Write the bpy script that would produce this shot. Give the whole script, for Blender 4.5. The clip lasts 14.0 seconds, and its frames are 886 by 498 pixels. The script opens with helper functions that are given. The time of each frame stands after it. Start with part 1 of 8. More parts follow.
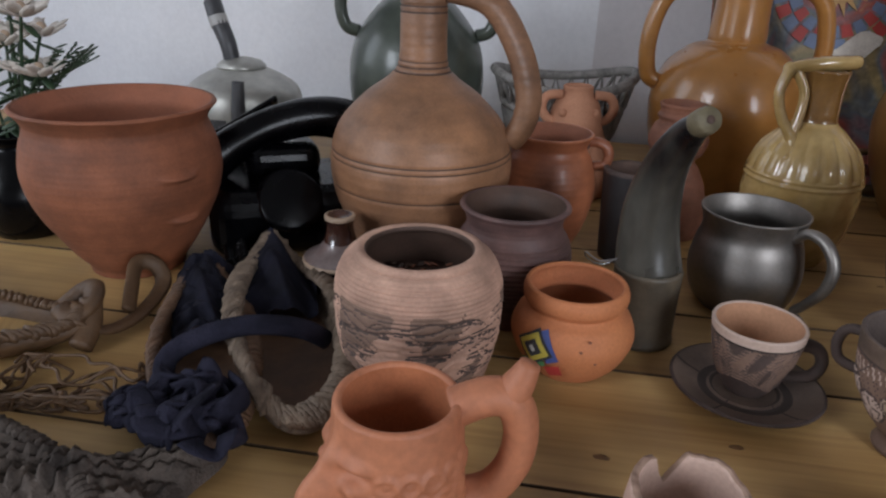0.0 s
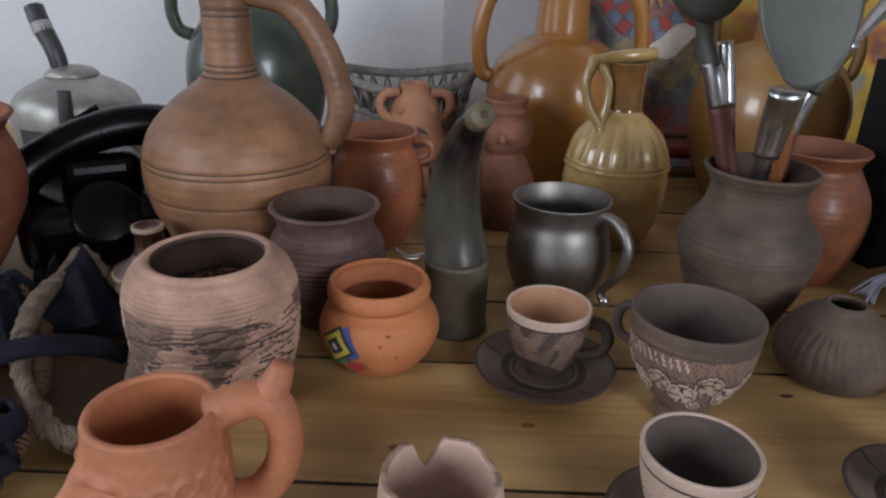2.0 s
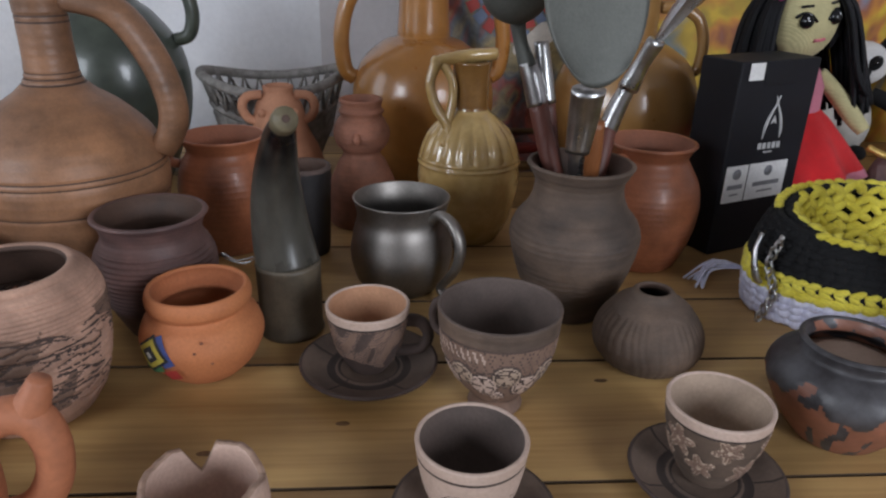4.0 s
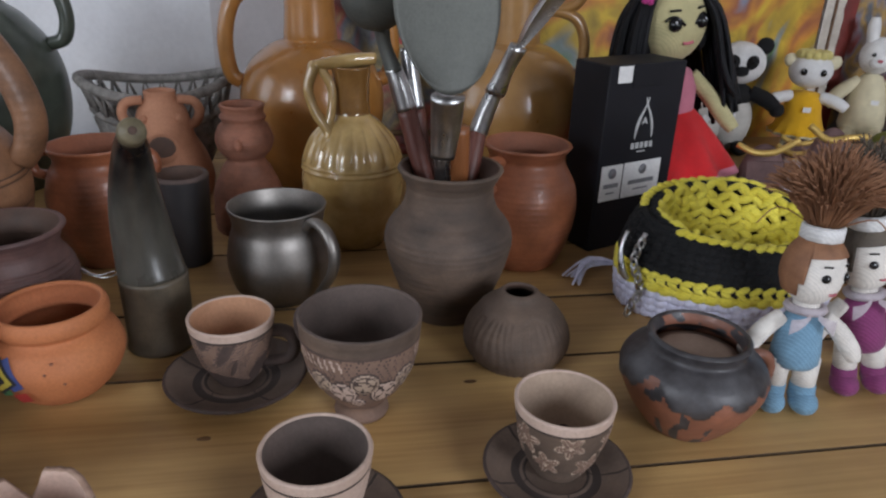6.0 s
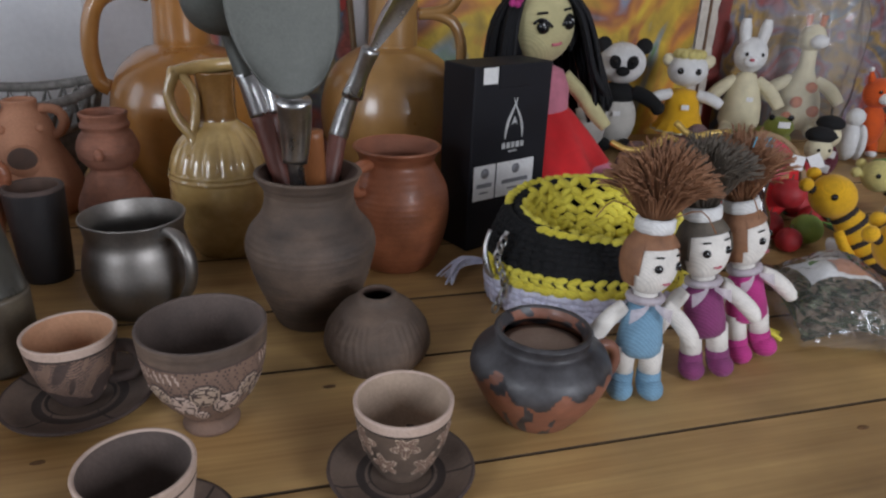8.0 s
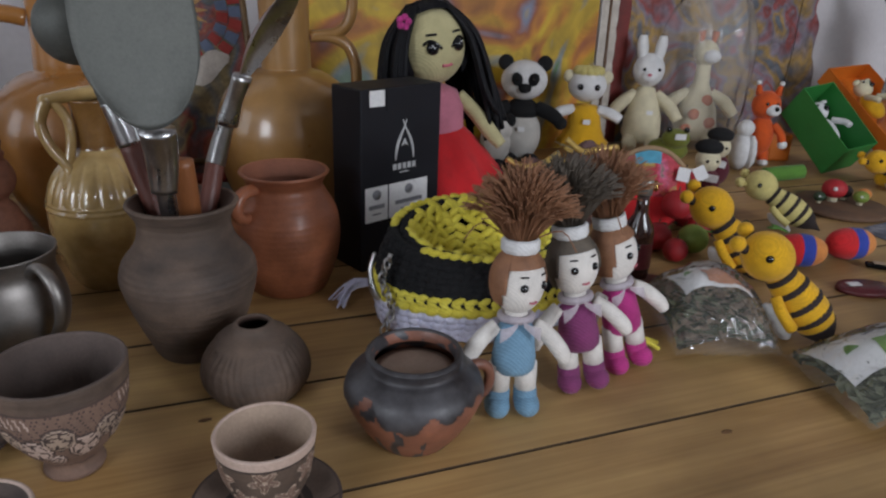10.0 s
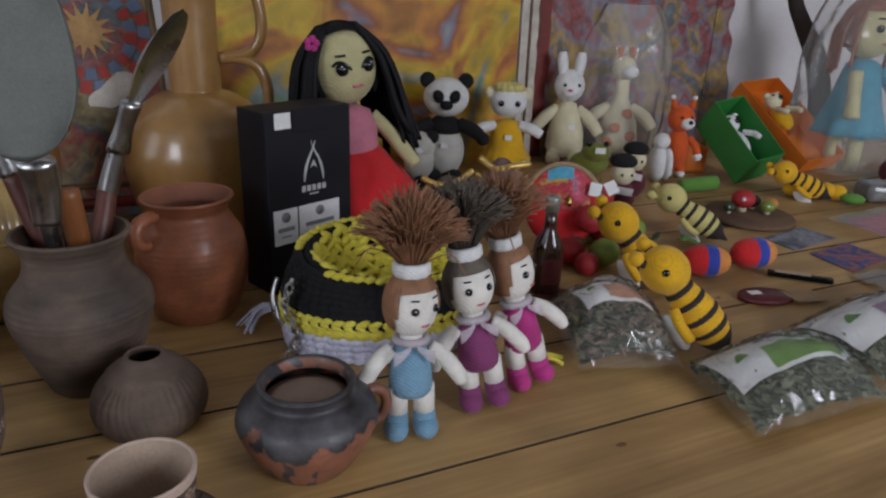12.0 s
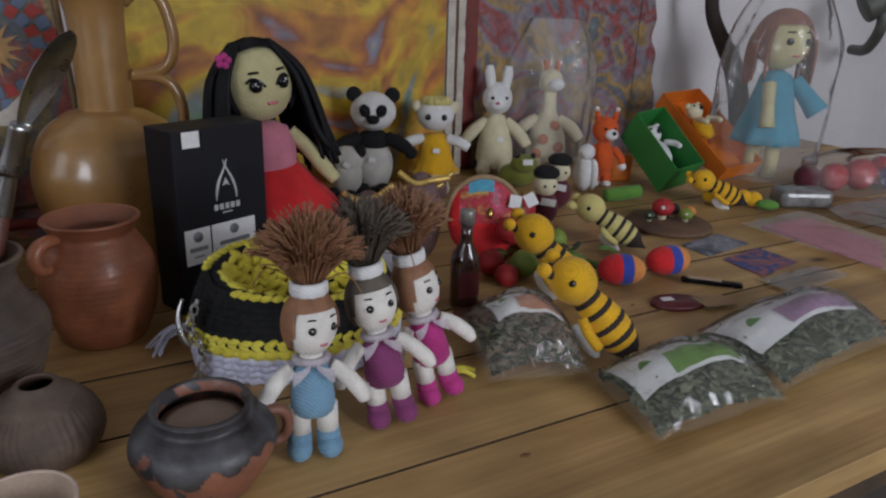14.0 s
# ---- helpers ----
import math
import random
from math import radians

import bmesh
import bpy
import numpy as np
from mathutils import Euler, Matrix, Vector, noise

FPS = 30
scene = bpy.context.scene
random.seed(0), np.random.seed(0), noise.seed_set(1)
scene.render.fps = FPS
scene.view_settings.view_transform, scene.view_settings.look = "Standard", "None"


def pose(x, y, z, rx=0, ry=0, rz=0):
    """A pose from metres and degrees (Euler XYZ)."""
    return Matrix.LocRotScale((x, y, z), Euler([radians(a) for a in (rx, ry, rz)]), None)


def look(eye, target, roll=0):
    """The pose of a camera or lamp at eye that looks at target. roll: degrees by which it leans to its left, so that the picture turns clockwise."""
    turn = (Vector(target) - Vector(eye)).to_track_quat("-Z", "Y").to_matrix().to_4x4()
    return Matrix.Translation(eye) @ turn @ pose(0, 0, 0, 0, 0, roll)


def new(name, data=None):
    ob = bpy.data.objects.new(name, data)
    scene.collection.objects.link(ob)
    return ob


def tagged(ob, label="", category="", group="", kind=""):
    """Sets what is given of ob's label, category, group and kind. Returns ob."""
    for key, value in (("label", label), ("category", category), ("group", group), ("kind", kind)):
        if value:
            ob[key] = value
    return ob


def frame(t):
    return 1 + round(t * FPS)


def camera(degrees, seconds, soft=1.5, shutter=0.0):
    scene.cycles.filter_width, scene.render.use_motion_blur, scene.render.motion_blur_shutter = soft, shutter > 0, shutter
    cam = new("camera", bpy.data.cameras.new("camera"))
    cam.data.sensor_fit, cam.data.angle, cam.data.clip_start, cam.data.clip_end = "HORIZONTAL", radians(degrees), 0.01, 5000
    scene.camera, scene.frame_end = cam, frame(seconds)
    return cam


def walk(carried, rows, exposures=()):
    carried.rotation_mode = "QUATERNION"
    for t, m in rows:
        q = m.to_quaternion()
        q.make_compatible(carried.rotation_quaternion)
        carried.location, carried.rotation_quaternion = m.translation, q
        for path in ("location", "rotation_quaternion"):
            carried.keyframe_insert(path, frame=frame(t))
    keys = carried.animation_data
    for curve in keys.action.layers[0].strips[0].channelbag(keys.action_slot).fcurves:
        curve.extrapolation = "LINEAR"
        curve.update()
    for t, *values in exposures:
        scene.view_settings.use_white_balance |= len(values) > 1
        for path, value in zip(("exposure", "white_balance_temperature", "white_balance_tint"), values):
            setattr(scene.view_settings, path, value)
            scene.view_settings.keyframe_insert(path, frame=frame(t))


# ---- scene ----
cam = camera(65.0, 14.0, soft=2.3)
PATH = [
    (0, (0.064, -0.032, 1.125), (0.071, 1.803, 0.329), 2.0),
    (0.5, (0.095, -0.041, 1.13), (0.185, 1.796, 0.343), 1.9),
    (1, (0.121, -0.049, 1.133), (0.283, 1.786, 0.353), 1.6),
    (1.5, (0.141, -0.046, 1.13), (0.355, 1.781, 0.346), 1.6),
    (2, (0.169, -0.046, 1.133), (0.426, 1.771, 0.337), 1.5),
    (2.5, (0.203, -0.052, 1.134), (0.503, 1.757, 0.335), 1.3),
    (3, (0.233, -0.063, 1.138), (0.58, 1.737, 0.338), 1.5),
    (5.3, (0.33, -0.08, 1.148), (0.855, 1.672, 0.337), 1.5),
    (5.5, (0.335, -0.082, 1.15), (0.881, 1.661, 0.336), 1.7),
    (6, (0.349, -0.093, 1.155), (0.95, 1.637, 0.352), 2.0),
    (6.5, (0.367, -0.097, 1.154), (1.01, 1.623, 0.361), 2.1),
    (7, (0.387, -0.1, 1.153), (1.072, 1.601, 0.356), 2.1),
    (7.5, (0.401, -0.107, 1.155), (1.135, 1.575, 0.362), 2.3),
    (8, (0.423, -0.122, 1.157), (1.204, 1.542, 0.369), 2.2),
    (8.2, (0.432, -0.127, 1.159), (1.236, 1.528, 0.374), 2.2),
    (10.3, (0.488, -0.155, 1.175), (1.445, 1.435, 0.429), 2.1),
    (10.5, (0.491, -0.158, 1.177), (1.464, 1.422, 0.431), 2.1),
    (11, (0.505, -0.17, 1.18), (1.513, 1.392, 0.441), 2.2),
    (11.5, (0.515, -0.177, 1.187), (1.552, 1.371, 0.459), 2.3),
    (12, (0.533, -0.18, 1.187), (1.592, 1.358, 0.472), 2.2),
    (12.5, (0.538, -0.185, 1.192), (1.623, 1.339, 0.487), 2.2),
    (13, (0.546, -0.195, 1.196), (1.653, 1.319, 0.502), 2.1),
    (13.5, (0.56, -0.203, 1.197), (1.689, 1.298, 0.511), 2.0),
    (14, (0.576, -0.214, 1.197), (1.747, 1.256, 0.514), 2.2),
]
walk(cam, [(t, look(eye, target, roll)) for t, eye, target, roll in PATH],
     [(0, -0.2), (3, -0.16), (6.5, -0.12), (8, -0.22), (10.5, -0.42), (14, -0.56)])

# ---- light ----
TURN = radians(-9.26)            # the planks and the back wall run this way
ROOM = Matrix.Rotation(TURN, 4, "Z")
world = bpy.data.worlds.new("world")
scene.world = world
world.use_nodes = True
sky = world.node_tree.nodes.new("ShaderNodeTexSky")
sky.sky_type, sky.sun_disc = "NISHITA", False
sky.sun_elevation, sky.sun_rotation = radians(40), radians(200)
world.node_tree.nodes["Background"].inputs[1].default_value = 0.1
world.node_tree.links.new(sky.outputs[0], world.node_tree.nodes["Background"].inputs[0])


def window_lamp(name, place, target, width, height, watts, colour):
    data = bpy.data.lights.new(name, "AREA")
    data.shape, data.size, data.size_y, data.energy, data.color = "RECTANGLE", width, height, watts, colour
    ob = new(name, data)
    ob.matrix_world = look(place, target)
    return ob


window_lamp("window_light", ROOM @ Vector((-1.97, -1.5, 1.9)), ROOM @ Vector((0.9, 0.6, 0.9)), 1.1, 1.1, 50, (0.84, 0.9, 1.0))
window_lamp("window_light_far", ROOM @ Vector((-1.97, 0.75, 1.6)), ROOM @ Vector((0.4, 0.75, 0.9)), 0.8, 1.1, 8, (0.86, 0.91, 1.0))
window_lamp("window_light_south", ROOM @ Vector((2.1, -2.37, 1.85)), ROOM @ Vector((1.5, 0.6, 0.8)), 1.1, 1.2, 80, (0.85, 0.9, 1.0))

# ---- materials ----
TABLE = 0.75


def rgb(c):
    return (*c, 1.0)


def mat(name, col, col2=None, rough=0.7, metal=0.0, scale=25.0, bump=0.25, bscale=350.0, coat=0.0, fine=0.13,
        stretch=(1, 1, 1), pattern="", pscale=300.0, trans=0.0, alpha=1.0, spread=0.12, sheen=0.0, spec=0.5, along=None):
    """A procedural surface: two colours mottled at one scale, grain and relief at a finer one."""
    m = bpy.data.materials.new(name)
    m.use_nodes = True
    t = m.node_tree
    nodes, link = t.nodes, t.links.new
    p = nodes["Principled BSDF"]
    co = nodes.new("ShaderNodeTexCoord")
    mp = nodes.new("ShaderNodeMapping")
    mp.inputs["Scale"].default_value = stretch
    info = nodes.new("ShaderNodeObjectInfo")
    shift = nodes.new("ShaderNodeVectorMath")
    shift.operation = "ADD"
    ten = nodes.new("ShaderNodeMath")
    ten.operation = "MULTIPLY"
    ten.inputs[1].default_value = 7.0
    link(info.outputs["Random"], ten.inputs[0])
    link(co.outputs["Object"], shift.inputs[0])
    link(ten.outputs[0], shift.inputs[1])
    link(shift.outputs[0], mp.inputs["Vector"])
    n1 = nodes.new("ShaderNodeTexNoise")
    n1.inputs["Scale"].default_value, n1.inputs["Detail"].default_value, n1.inputs["Roughness"].default_value = scale, 6, 0.6
    link(mp.outputs[0], n1.inputs["Vector"])
    ramp = nodes.new("ShaderNodeValToRGB")
    c2 = col2 or tuple(c * 0.72 for c in col)
    ramp.color_ramp.elements[0].position, ramp.color_ramp.elements[0].color = 0.5 - 3.0 * spread / 2, rgb(c2)
    ramp.color_ramp.elements[1].position, ramp.color_ramp.elements[1].color = 0.5 + 3.0 * spread / 2, rgb(col)
    if along:                      # the second colour grows from one height to another
        parts, rise, both = nodes.new("ShaderNodeSeparateXYZ"), nodes.new("ShaderNodeMapRange"), nodes.new("ShaderNodeMath")
        link(co.outputs["Object"], parts.inputs[0])
        link(parts.outputs["Z"], rise.inputs["Value"])
        rise.inputs["From Min"].default_value, rise.inputs["From Max"].default_value = along
        rise.inputs["To Min"].default_value, rise.inputs["To Max"].default_value = 0.14, -0.14
        both.operation = "ADD"
        link(n1.outputs["Fac"], both.inputs[0])
        link(rise.outputs[0], both.inputs[1])
        link(both.outputs[0], ramp.inputs[0])
    else:
        link(n1.outputs["Fac"], ramp.inputs[0])
    n2 = nodes.new("ShaderNodeTexNoise")
    n2.inputs["Scale"].default_value, n2.inputs["Detail"].default_value = bscale, 4
    link(mp.outputs[0], n2.inputs["Vector"])
    spread2 = nodes.new("ShaderNodeMapRange")
    spread2.inputs["From Min"].default_value, spread2.inputs["From Max"].default_value = 0.25, 0.75
    spread2.inputs["To Min"].default_value, spread2.inputs["To Max"].default_value = 1 - fine, 1 + fine * 0.5
    link(n2.outputs["Fac"], spread2.inputs["Value"])
    mul = nodes.new("ShaderNodeMix")
    mul.data_type, mul.blend_type = "RGBA", "MULTIPLY"
    mul.inputs["Factor"].default_value = 1.0
    link(ramp.outputs[0], mul.inputs["A"])
    link(spread2.outputs[0], mul.inputs["B"])
    link(mul.outputs["Result"], p.inputs["Base Color"])
    rr = nodes.new("ShaderNodeMapRange")
    rr.inputs["To Min"].default_value, rr.inputs["To Max"].default_value = max(rough - 0.12, 0.03), min(rough + 0.12, 1)
    link(n1.outputs["Fac"], rr.inputs["Value"])
    link(rr.outputs[0], p.inputs["Roughness"])
    p.inputs["Metallic"].default_value = metal
    p.inputs["Coat Weight"].default_value = coat
    p.inputs["Coat Roughness"].default_value = 0.12
    p.inputs["Transmission Weight"].default_value = trans
    p.inputs["Alpha"].default_value = alpha
    p.inputs["Sheen Weight"].default_value = sheen
    p.inputs["Specular IOR Level"].default_value = spec
    b = nodes.new("ShaderNodeBump")
    b.inputs["Strength"].default_value, b.inputs["Distance"].default_value = bump, 0.002
    height = n2.outputs["Fac"]
    if pattern == "knit":          # rows of small stitches
        waves = []
        for direction, s in (("Z", pscale), ("DIAGONAL", pscale * 0.8)):
            w = nodes.new("ShaderNodeTexWave")
            w.bands_direction = direction
            w.inputs["Scale"].default_value, w.inputs["Distortion"].default_value, w.inputs["Detail"].default_value = s, 1.2, 1
            link(co.outputs["Object"], w.inputs["Vector"])
            waves.append(w)
        add = nodes.new("ShaderNodeMath")
        add.operation = "MULTIPLY"
        link(waves[0].outputs["Fac"], add.inputs[0])
        link(waves[1].outputs["Fac"], add.inputs[1])
        height = add.outputs[0]
        # Hollows between stitches are also darkened in the base colour, like crease shade.
        gaps = nodes.new("ShaderNodeMapRange")
        gaps.inputs["From Min"].default_value, gaps.inputs["From Max"].default_value = 0.0, 0.5
        gaps.inputs["To Min"].default_value, gaps.inputs["To Max"].default_value = 0.84, 1.04
        link(height, gaps.inputs["Value"])
        stitch_shade = nodes.new("ShaderNodeMix")
        stitch_shade.data_type, stitch_shade.blend_type = "RGBA", "MULTIPLY"
        stitch_shade.inputs["Factor"].default_value = 1.0
        link(mul.outputs["Result"], stitch_shade.inputs["A"])
        link(gaps.outputs[0], stitch_shade.inputs["B"])
        link(stitch_shade.outputs["Result"], p.inputs["Base Color"])
    if pattern == "rings":         # the marks of a potter's wheel
        w = nodes.new("ShaderNodeTexWave")
        w.bands_direction = "Z"
        w.inputs["Scale"].default_value, w.inputs["Distortion"].default_value, w.inputs["Detail"].default_value = pscale, 3.0, 3
        w.inputs["Detail Scale"].default_value = 0.4
        link(co.outputs["Object"], w.inputs["Vector"])
        add = nodes.new("ShaderNodeMath")
        add.operation = "ADD"
        link(w.outputs["Fac"], add.inputs[0])
        link(n2.outputs["Fac"], add.inputs[1])
        height = add.outputs[0]
        last = mul.outputs["Result"]
        for size, low, high in (((7, 7, 95), 0.92, 1.05), ((15, 15, 17), 0.68, 1.16)):   # streaks of the wheel, stains of fire and use
            worn_map, worn, span, over = nodes.new("ShaderNodeMapping"), nodes.new("ShaderNodeTexNoise"), nodes.new("ShaderNodeMapRange"), nodes.new("ShaderNodeMix")
            worn_map.inputs["Scale"].default_value = size
            worn.inputs["Scale"].default_value, worn.inputs["Detail"].default_value, worn.inputs["Roughness"].default_value = 1.0, 5, 0.62
            link(shift.outputs[0], worn_map.inputs["Vector"])
            link(worn_map.outputs[0], worn.inputs["Vector"])
            span.inputs["From Min"].default_value, span.inputs["From Max"].default_value = 0.36, 0.64
            span.inputs["To Min"].default_value, span.inputs["To Max"].default_value = low, high
            link(worn.outputs["Fac"], span.inputs["Value"])
            over.data_type, over.blend_type = "RGBA", "MULTIPLY"
            over.inputs["Factor"].default_value = 1.0
            link(last, over.inputs["A"])
            link(span.outputs[0], over.inputs["B"])
            last = over.outputs["Result"]
        link(last, p.inputs["Base Color"])
    link(height, b.inputs["Height"])
    link(b.outputs[0], p.inputs["Normal"])
    return m


def wood(name, dark, light, knots=True):
    """Planed pine boards: grain along x, every board cut from another place."""
    m = bpy.data.materials.new(name)
    m.use_nodes = True
    t = m.node_tree
    nodes, link = t.nodes, t.links.new
    p = nodes["Principled BSDF"]
    co, info = nodes.new("ShaderNodeTexCoord"), nodes.new("ShaderNodeObjectInfo")
    far = nodes.new("ShaderNodeVectorMath")
    far.operation = "SCALE"
    far.inputs["Scale"].default_value = 13.0
    link(info.outputs["Random"], far.inputs[0])
    off = nodes.new("ShaderNodeVectorMath")
    link(co.outputs["Object"], off.inputs[0])
    link(far.outputs[0], off.inputs[1])
    maps = []
    for s in ((1.1, 9, 9), (3.0, 130, 130), (2.2, 2.6, 2.6)):
        mp = nodes.new("ShaderNodeMapping")
        mp.inputs["Scale"].default_value = s
        link(off.outputs[0], mp.inputs["Vector"])
        maps.append(mp)
    big = nodes.new("ShaderNodeTexNoise")
    big.inputs["Scale"].default_value, big.inputs["Detail"].default_value, big.inputs["Distortion"].default_value = 1.6, 5, 0.8
    link(maps[0].outputs[0], big.inputs["Vector"])
    fine = nodes.new("ShaderNodeTexNoise")
    fine.inputs["Scale"].default_value, fine.inputs["Detail"].default_value = 1.5, 6
    link(maps[1].outputs[0], fine.inputs["Vector"])
    add = nodes.new("ShaderNodeMath")
    add.operation = "MULTIPLY_ADD"
    add.inputs[1].default_value = 0.45
    link(fine.outputs["Fac"], add.inputs[0])
    link(big.outputs["Fac"], add.inputs[2])
    ramp = nodes.new("ShaderNodeValToRGB")
    ramp.color_ramp.elements[0].position, ramp.color_ramp.elements[0].color = 0.46, rgb(dark)
    ramp.color_ramp.elements[1].position, ramp.color_ramp.elements[1].color = 0.95, rgb(light)
    link(add.outputs[0], ramp.inputs[0])
    colour = ramp.outputs[0]
    stain = nodes.new("ShaderNodeTexNoise")
    stain.inputs["Scale"].default_value, stain.inputs["Detail"].default_value = 2.0, 4
    link(maps[2].outputs[0], stain.inputs["Vector"])
    sr = nodes.new("ShaderNodeMapRange")
    sr.inputs["From Min"].default_value, sr.inputs["From Max"].default_value = 0.35, 0.7
    sr.inputs["To Min"].default_value, sr.inputs["To Max"].default_value = 0.62, 1.1
    link(stain.outputs["Fac"], sr.inputs["Value"])
    mul = nodes.new("ShaderNodeMix")
    mul.data_type, mul.blend_type = "RGBA", "MULTIPLY"
    mul.inputs["Factor"].default_value = 1.0
    link(colour, mul.inputs["A"])
    link(sr.outputs[0], mul.inputs["B"])
    colour = mul.outputs["Result"]
    if knots:
        mp = nodes.new("ShaderNodeMapping")
        mp.inputs["Scale"].default_value = (3.2, 7.5, 0.01)
        link(off.outputs[0], mp.inputs["Vector"])
        v = nodes.new("ShaderNodeTexVoronoi")
        v.inputs["Scale"].default_value = 1.0
        link(mp.outputs[0], v.inputs["Vector"])
        kr = nodes.new("ShaderNodeMapRange")
        kr.inputs["From Min"].default_value, kr.inputs["From Max"].default_value = 0.03, 0.11
        kr.inputs["To Min"].default_value, kr.inputs["To Max"].default_value = 0.22, 1.0
        link(v.outputs["Distance"], kr.inputs["Value"])
        mk = nodes.new("ShaderNodeMix")
        mk.data_type, mk.blend_type = "RGBA", "MULTIPLY"
        mk.inputs["Factor"].default_value = 1.0
        link(colour, mk.inputs["A"])
        link(kr.outputs[0], mk.inputs["B"])
        colour = mk.outputs["Result"]
    link(colour, p.inputs["Base Color"])
    rr = nodes.new("ShaderNodeMapRange")
    rr.inputs["To Min"].default_value, rr.inputs["To Max"].default_value = 0.38, 0.62
    link(big.outputs["Fac"], rr.inputs["Value"])
    link(rr.outputs[0], p.inputs["Roughness"])
    b = nodes.new("ShaderNodeBump")
    b.inputs["Strength"].default_value, b.inputs["Distance"].default_value = 0.22, 0.0015
    link(fine.outputs["Fac"], b.inputs["Height"])
    link(b.outputs[0], p.inputs["Normal"])
    return m


def paint(name, colours, scale, warp=1.5, seed=0.0):
    """Oil paint in patches of many colours, with brush relief."""
    m = bpy.data.materials.new(name)
    m.use_nodes = True
    t = m.node_tree
    nodes, link = t.nodes, t.links.new
    p = nodes["Principled BSDF"]
    co = nodes.new("ShaderNodeTexCoord")
    mp = nodes.new("ShaderNodeMapping")
    mp.inputs["Location"].default_value = (seed, seed * 0.7, seed * 0.3)
    link(co.outputs["Object"], mp.inputs["Vector"])
    n = nodes.new("ShaderNodeTexNoise")
    n.inputs["Scale"].default_value, n.inputs["Detail"].default_value, n.inputs["Distortion"].default_value = scale, 2.5, warp
    link(mp.outputs[0], n.inputs["Vector"])
    ramp = nodes.new("ShaderNodeValToRGB")
    e = ramp.color_ramp.elements
    while len(e) < len(colours):
        e.new(0.5)
    for i, c in enumerate(colours):
        e[i].position, e[i].color = 0.27 + 0.46 * i / (len(colours) - 1), rgb(c)
    link(n.outputs["Fac"], ramp.inputs[0])
    v = nodes.new("ShaderNodeTexNoise")
    v.inputs["Scale"].default_value, v.inputs["Detail"].default_value, v.inputs["Distortion"].default_value = scale * 6, 5, 1.0
    link(mp.outputs[0], v.inputs["Vector"])
    r2 = nodes.new("ShaderNodeMapRange")
    r2.inputs["From Min"].default_value, r2.inputs["From Max"].default_value = 0.3, 0.7
    r2.inputs["To Min"].default_value, r2.inputs["To Max"].default_value = 0.55, 1.2
    link(v.outputs["Fac"], r2.inputs["Value"])
    mul = nodes.new("ShaderNodeMix")
    mul.data_type, mul.blend_type = "RGBA", "MULTIPLY"
    mul.inputs["Factor"].default_value = 1.0
    link(ramp.outputs[0], mul.inputs["A"])
    link(r2.outputs[0], mul.inputs["B"])
    link(mul.outputs["Result"], p.inputs["Base Color"])
    p.inputs["Roughness"].default_value = 0.55
    b = nodes.new("ShaderNodeBump")
    b.inputs["Strength"].default_value, b.inputs["Distance"].default_value = 0.4, 0.002
    link(v.outputs["Fac"], b.inputs["Height"])
    link(b.outputs[0], p.inputs["Normal"])
    return m


def film_plastic(name, tint, gloss=0.1, show=0.12):
    """Thin clear film: mostly lets the light through, with a glossy face."""
    m = bpy.data.materials.new(name)
    m.use_nodes = True
    t = m.node_tree
    p = t.nodes["Principled BSDF"]
    out = t.nodes["Material Output"]
    clear, mix = t.nodes.new("ShaderNodeBsdfTransparent"), t.nodes.new("ShaderNodeMixShader")
    clear.inputs[0].default_value = rgb(tint)
    p.inputs["Base Color"].default_value = (0.8, 0.8, 0.8, 1)
    p.inputs["Roughness"].default_value = gloss
    p.inputs["Specular IOR Level"].default_value = 1.0
    n = t.nodes.new("ShaderNodeTexNoise")
    n.inputs["Scale"].default_value, n.inputs["Detail"].default_value = 28.0, 3
    co = t.nodes.new("ShaderNodeTexCoord")
    t.links.new(co.outputs["Object"], n.inputs["Vector"])
    b = t.nodes.new("ShaderNodeBump")
    b.inputs["Strength"].default_value, b.inputs["Distance"].default_value = 0.8, 0.006
    t.links.new(n.outputs["Fac"], b.inputs["Height"])
    t.links.new(b.outputs[0], p.inputs["Normal"])
    mix.inputs[0].default_value = show
    t.links.new(clear.outputs[0], mix.inputs[1])
    t.links.new(p.outputs[0], mix.inputs[2])
    shine, fres, over = t.nodes.new("ShaderNodeBsdfGlossy"), t.nodes.new("ShaderNodeFresnel"), t.nodes.new("ShaderNodeMixShader")
    shine.inputs["Roughness"].default_value = gloss
    fres.inputs["IOR"].default_value = 1.45 if gloss < 0.1 else 1.2
    t.links.new(b.outputs[0], shine.inputs["Normal"])
    t.links.new(b.outputs[0], fres.inputs["Normal"])
    t.links.new(fres.outputs[0], over.inputs[0])
    t.links.new(mix.outputs[0], over.inputs[1])
    t.links.new(shine.outputs[0], over.inputs[2])
    t.links.new(over.outputs[0], out.inputs[0])
    return m


M_PINE = wood("pine", (0.32, 0.175, 0.062), (0.6, 0.385, 0.155))
M_GAP = mat("dark_gap", (0.085, 0.05, 0.025), (0.04, 0.024, 0.013), rough=0.9)
M_WALL = mat("white_plaster", (0.8, 0.8, 0.82), (0.72, 0.72, 0.75), rough=0.9, scale=3, bscale=90, fine=0.05, bump=0.12)
M_WALL_GREY = mat("grey_white_plaster", (0.7, 0.67, 0.68), (0.63, 0.6, 0.61), rough=0.9, scale=3, bscale=90, fine=0.05, bump=0.12)
# Unseen ceiling and south wall, toned down like the floor to limit bounced light.
M_CEILING = mat("bounce_limiting_plaster", (0.42, 0.4, 0.385), (0.36, 0.34, 0.33), rough=0.9, scale=3, bscale=90, fine=0.05, bump=0.12)
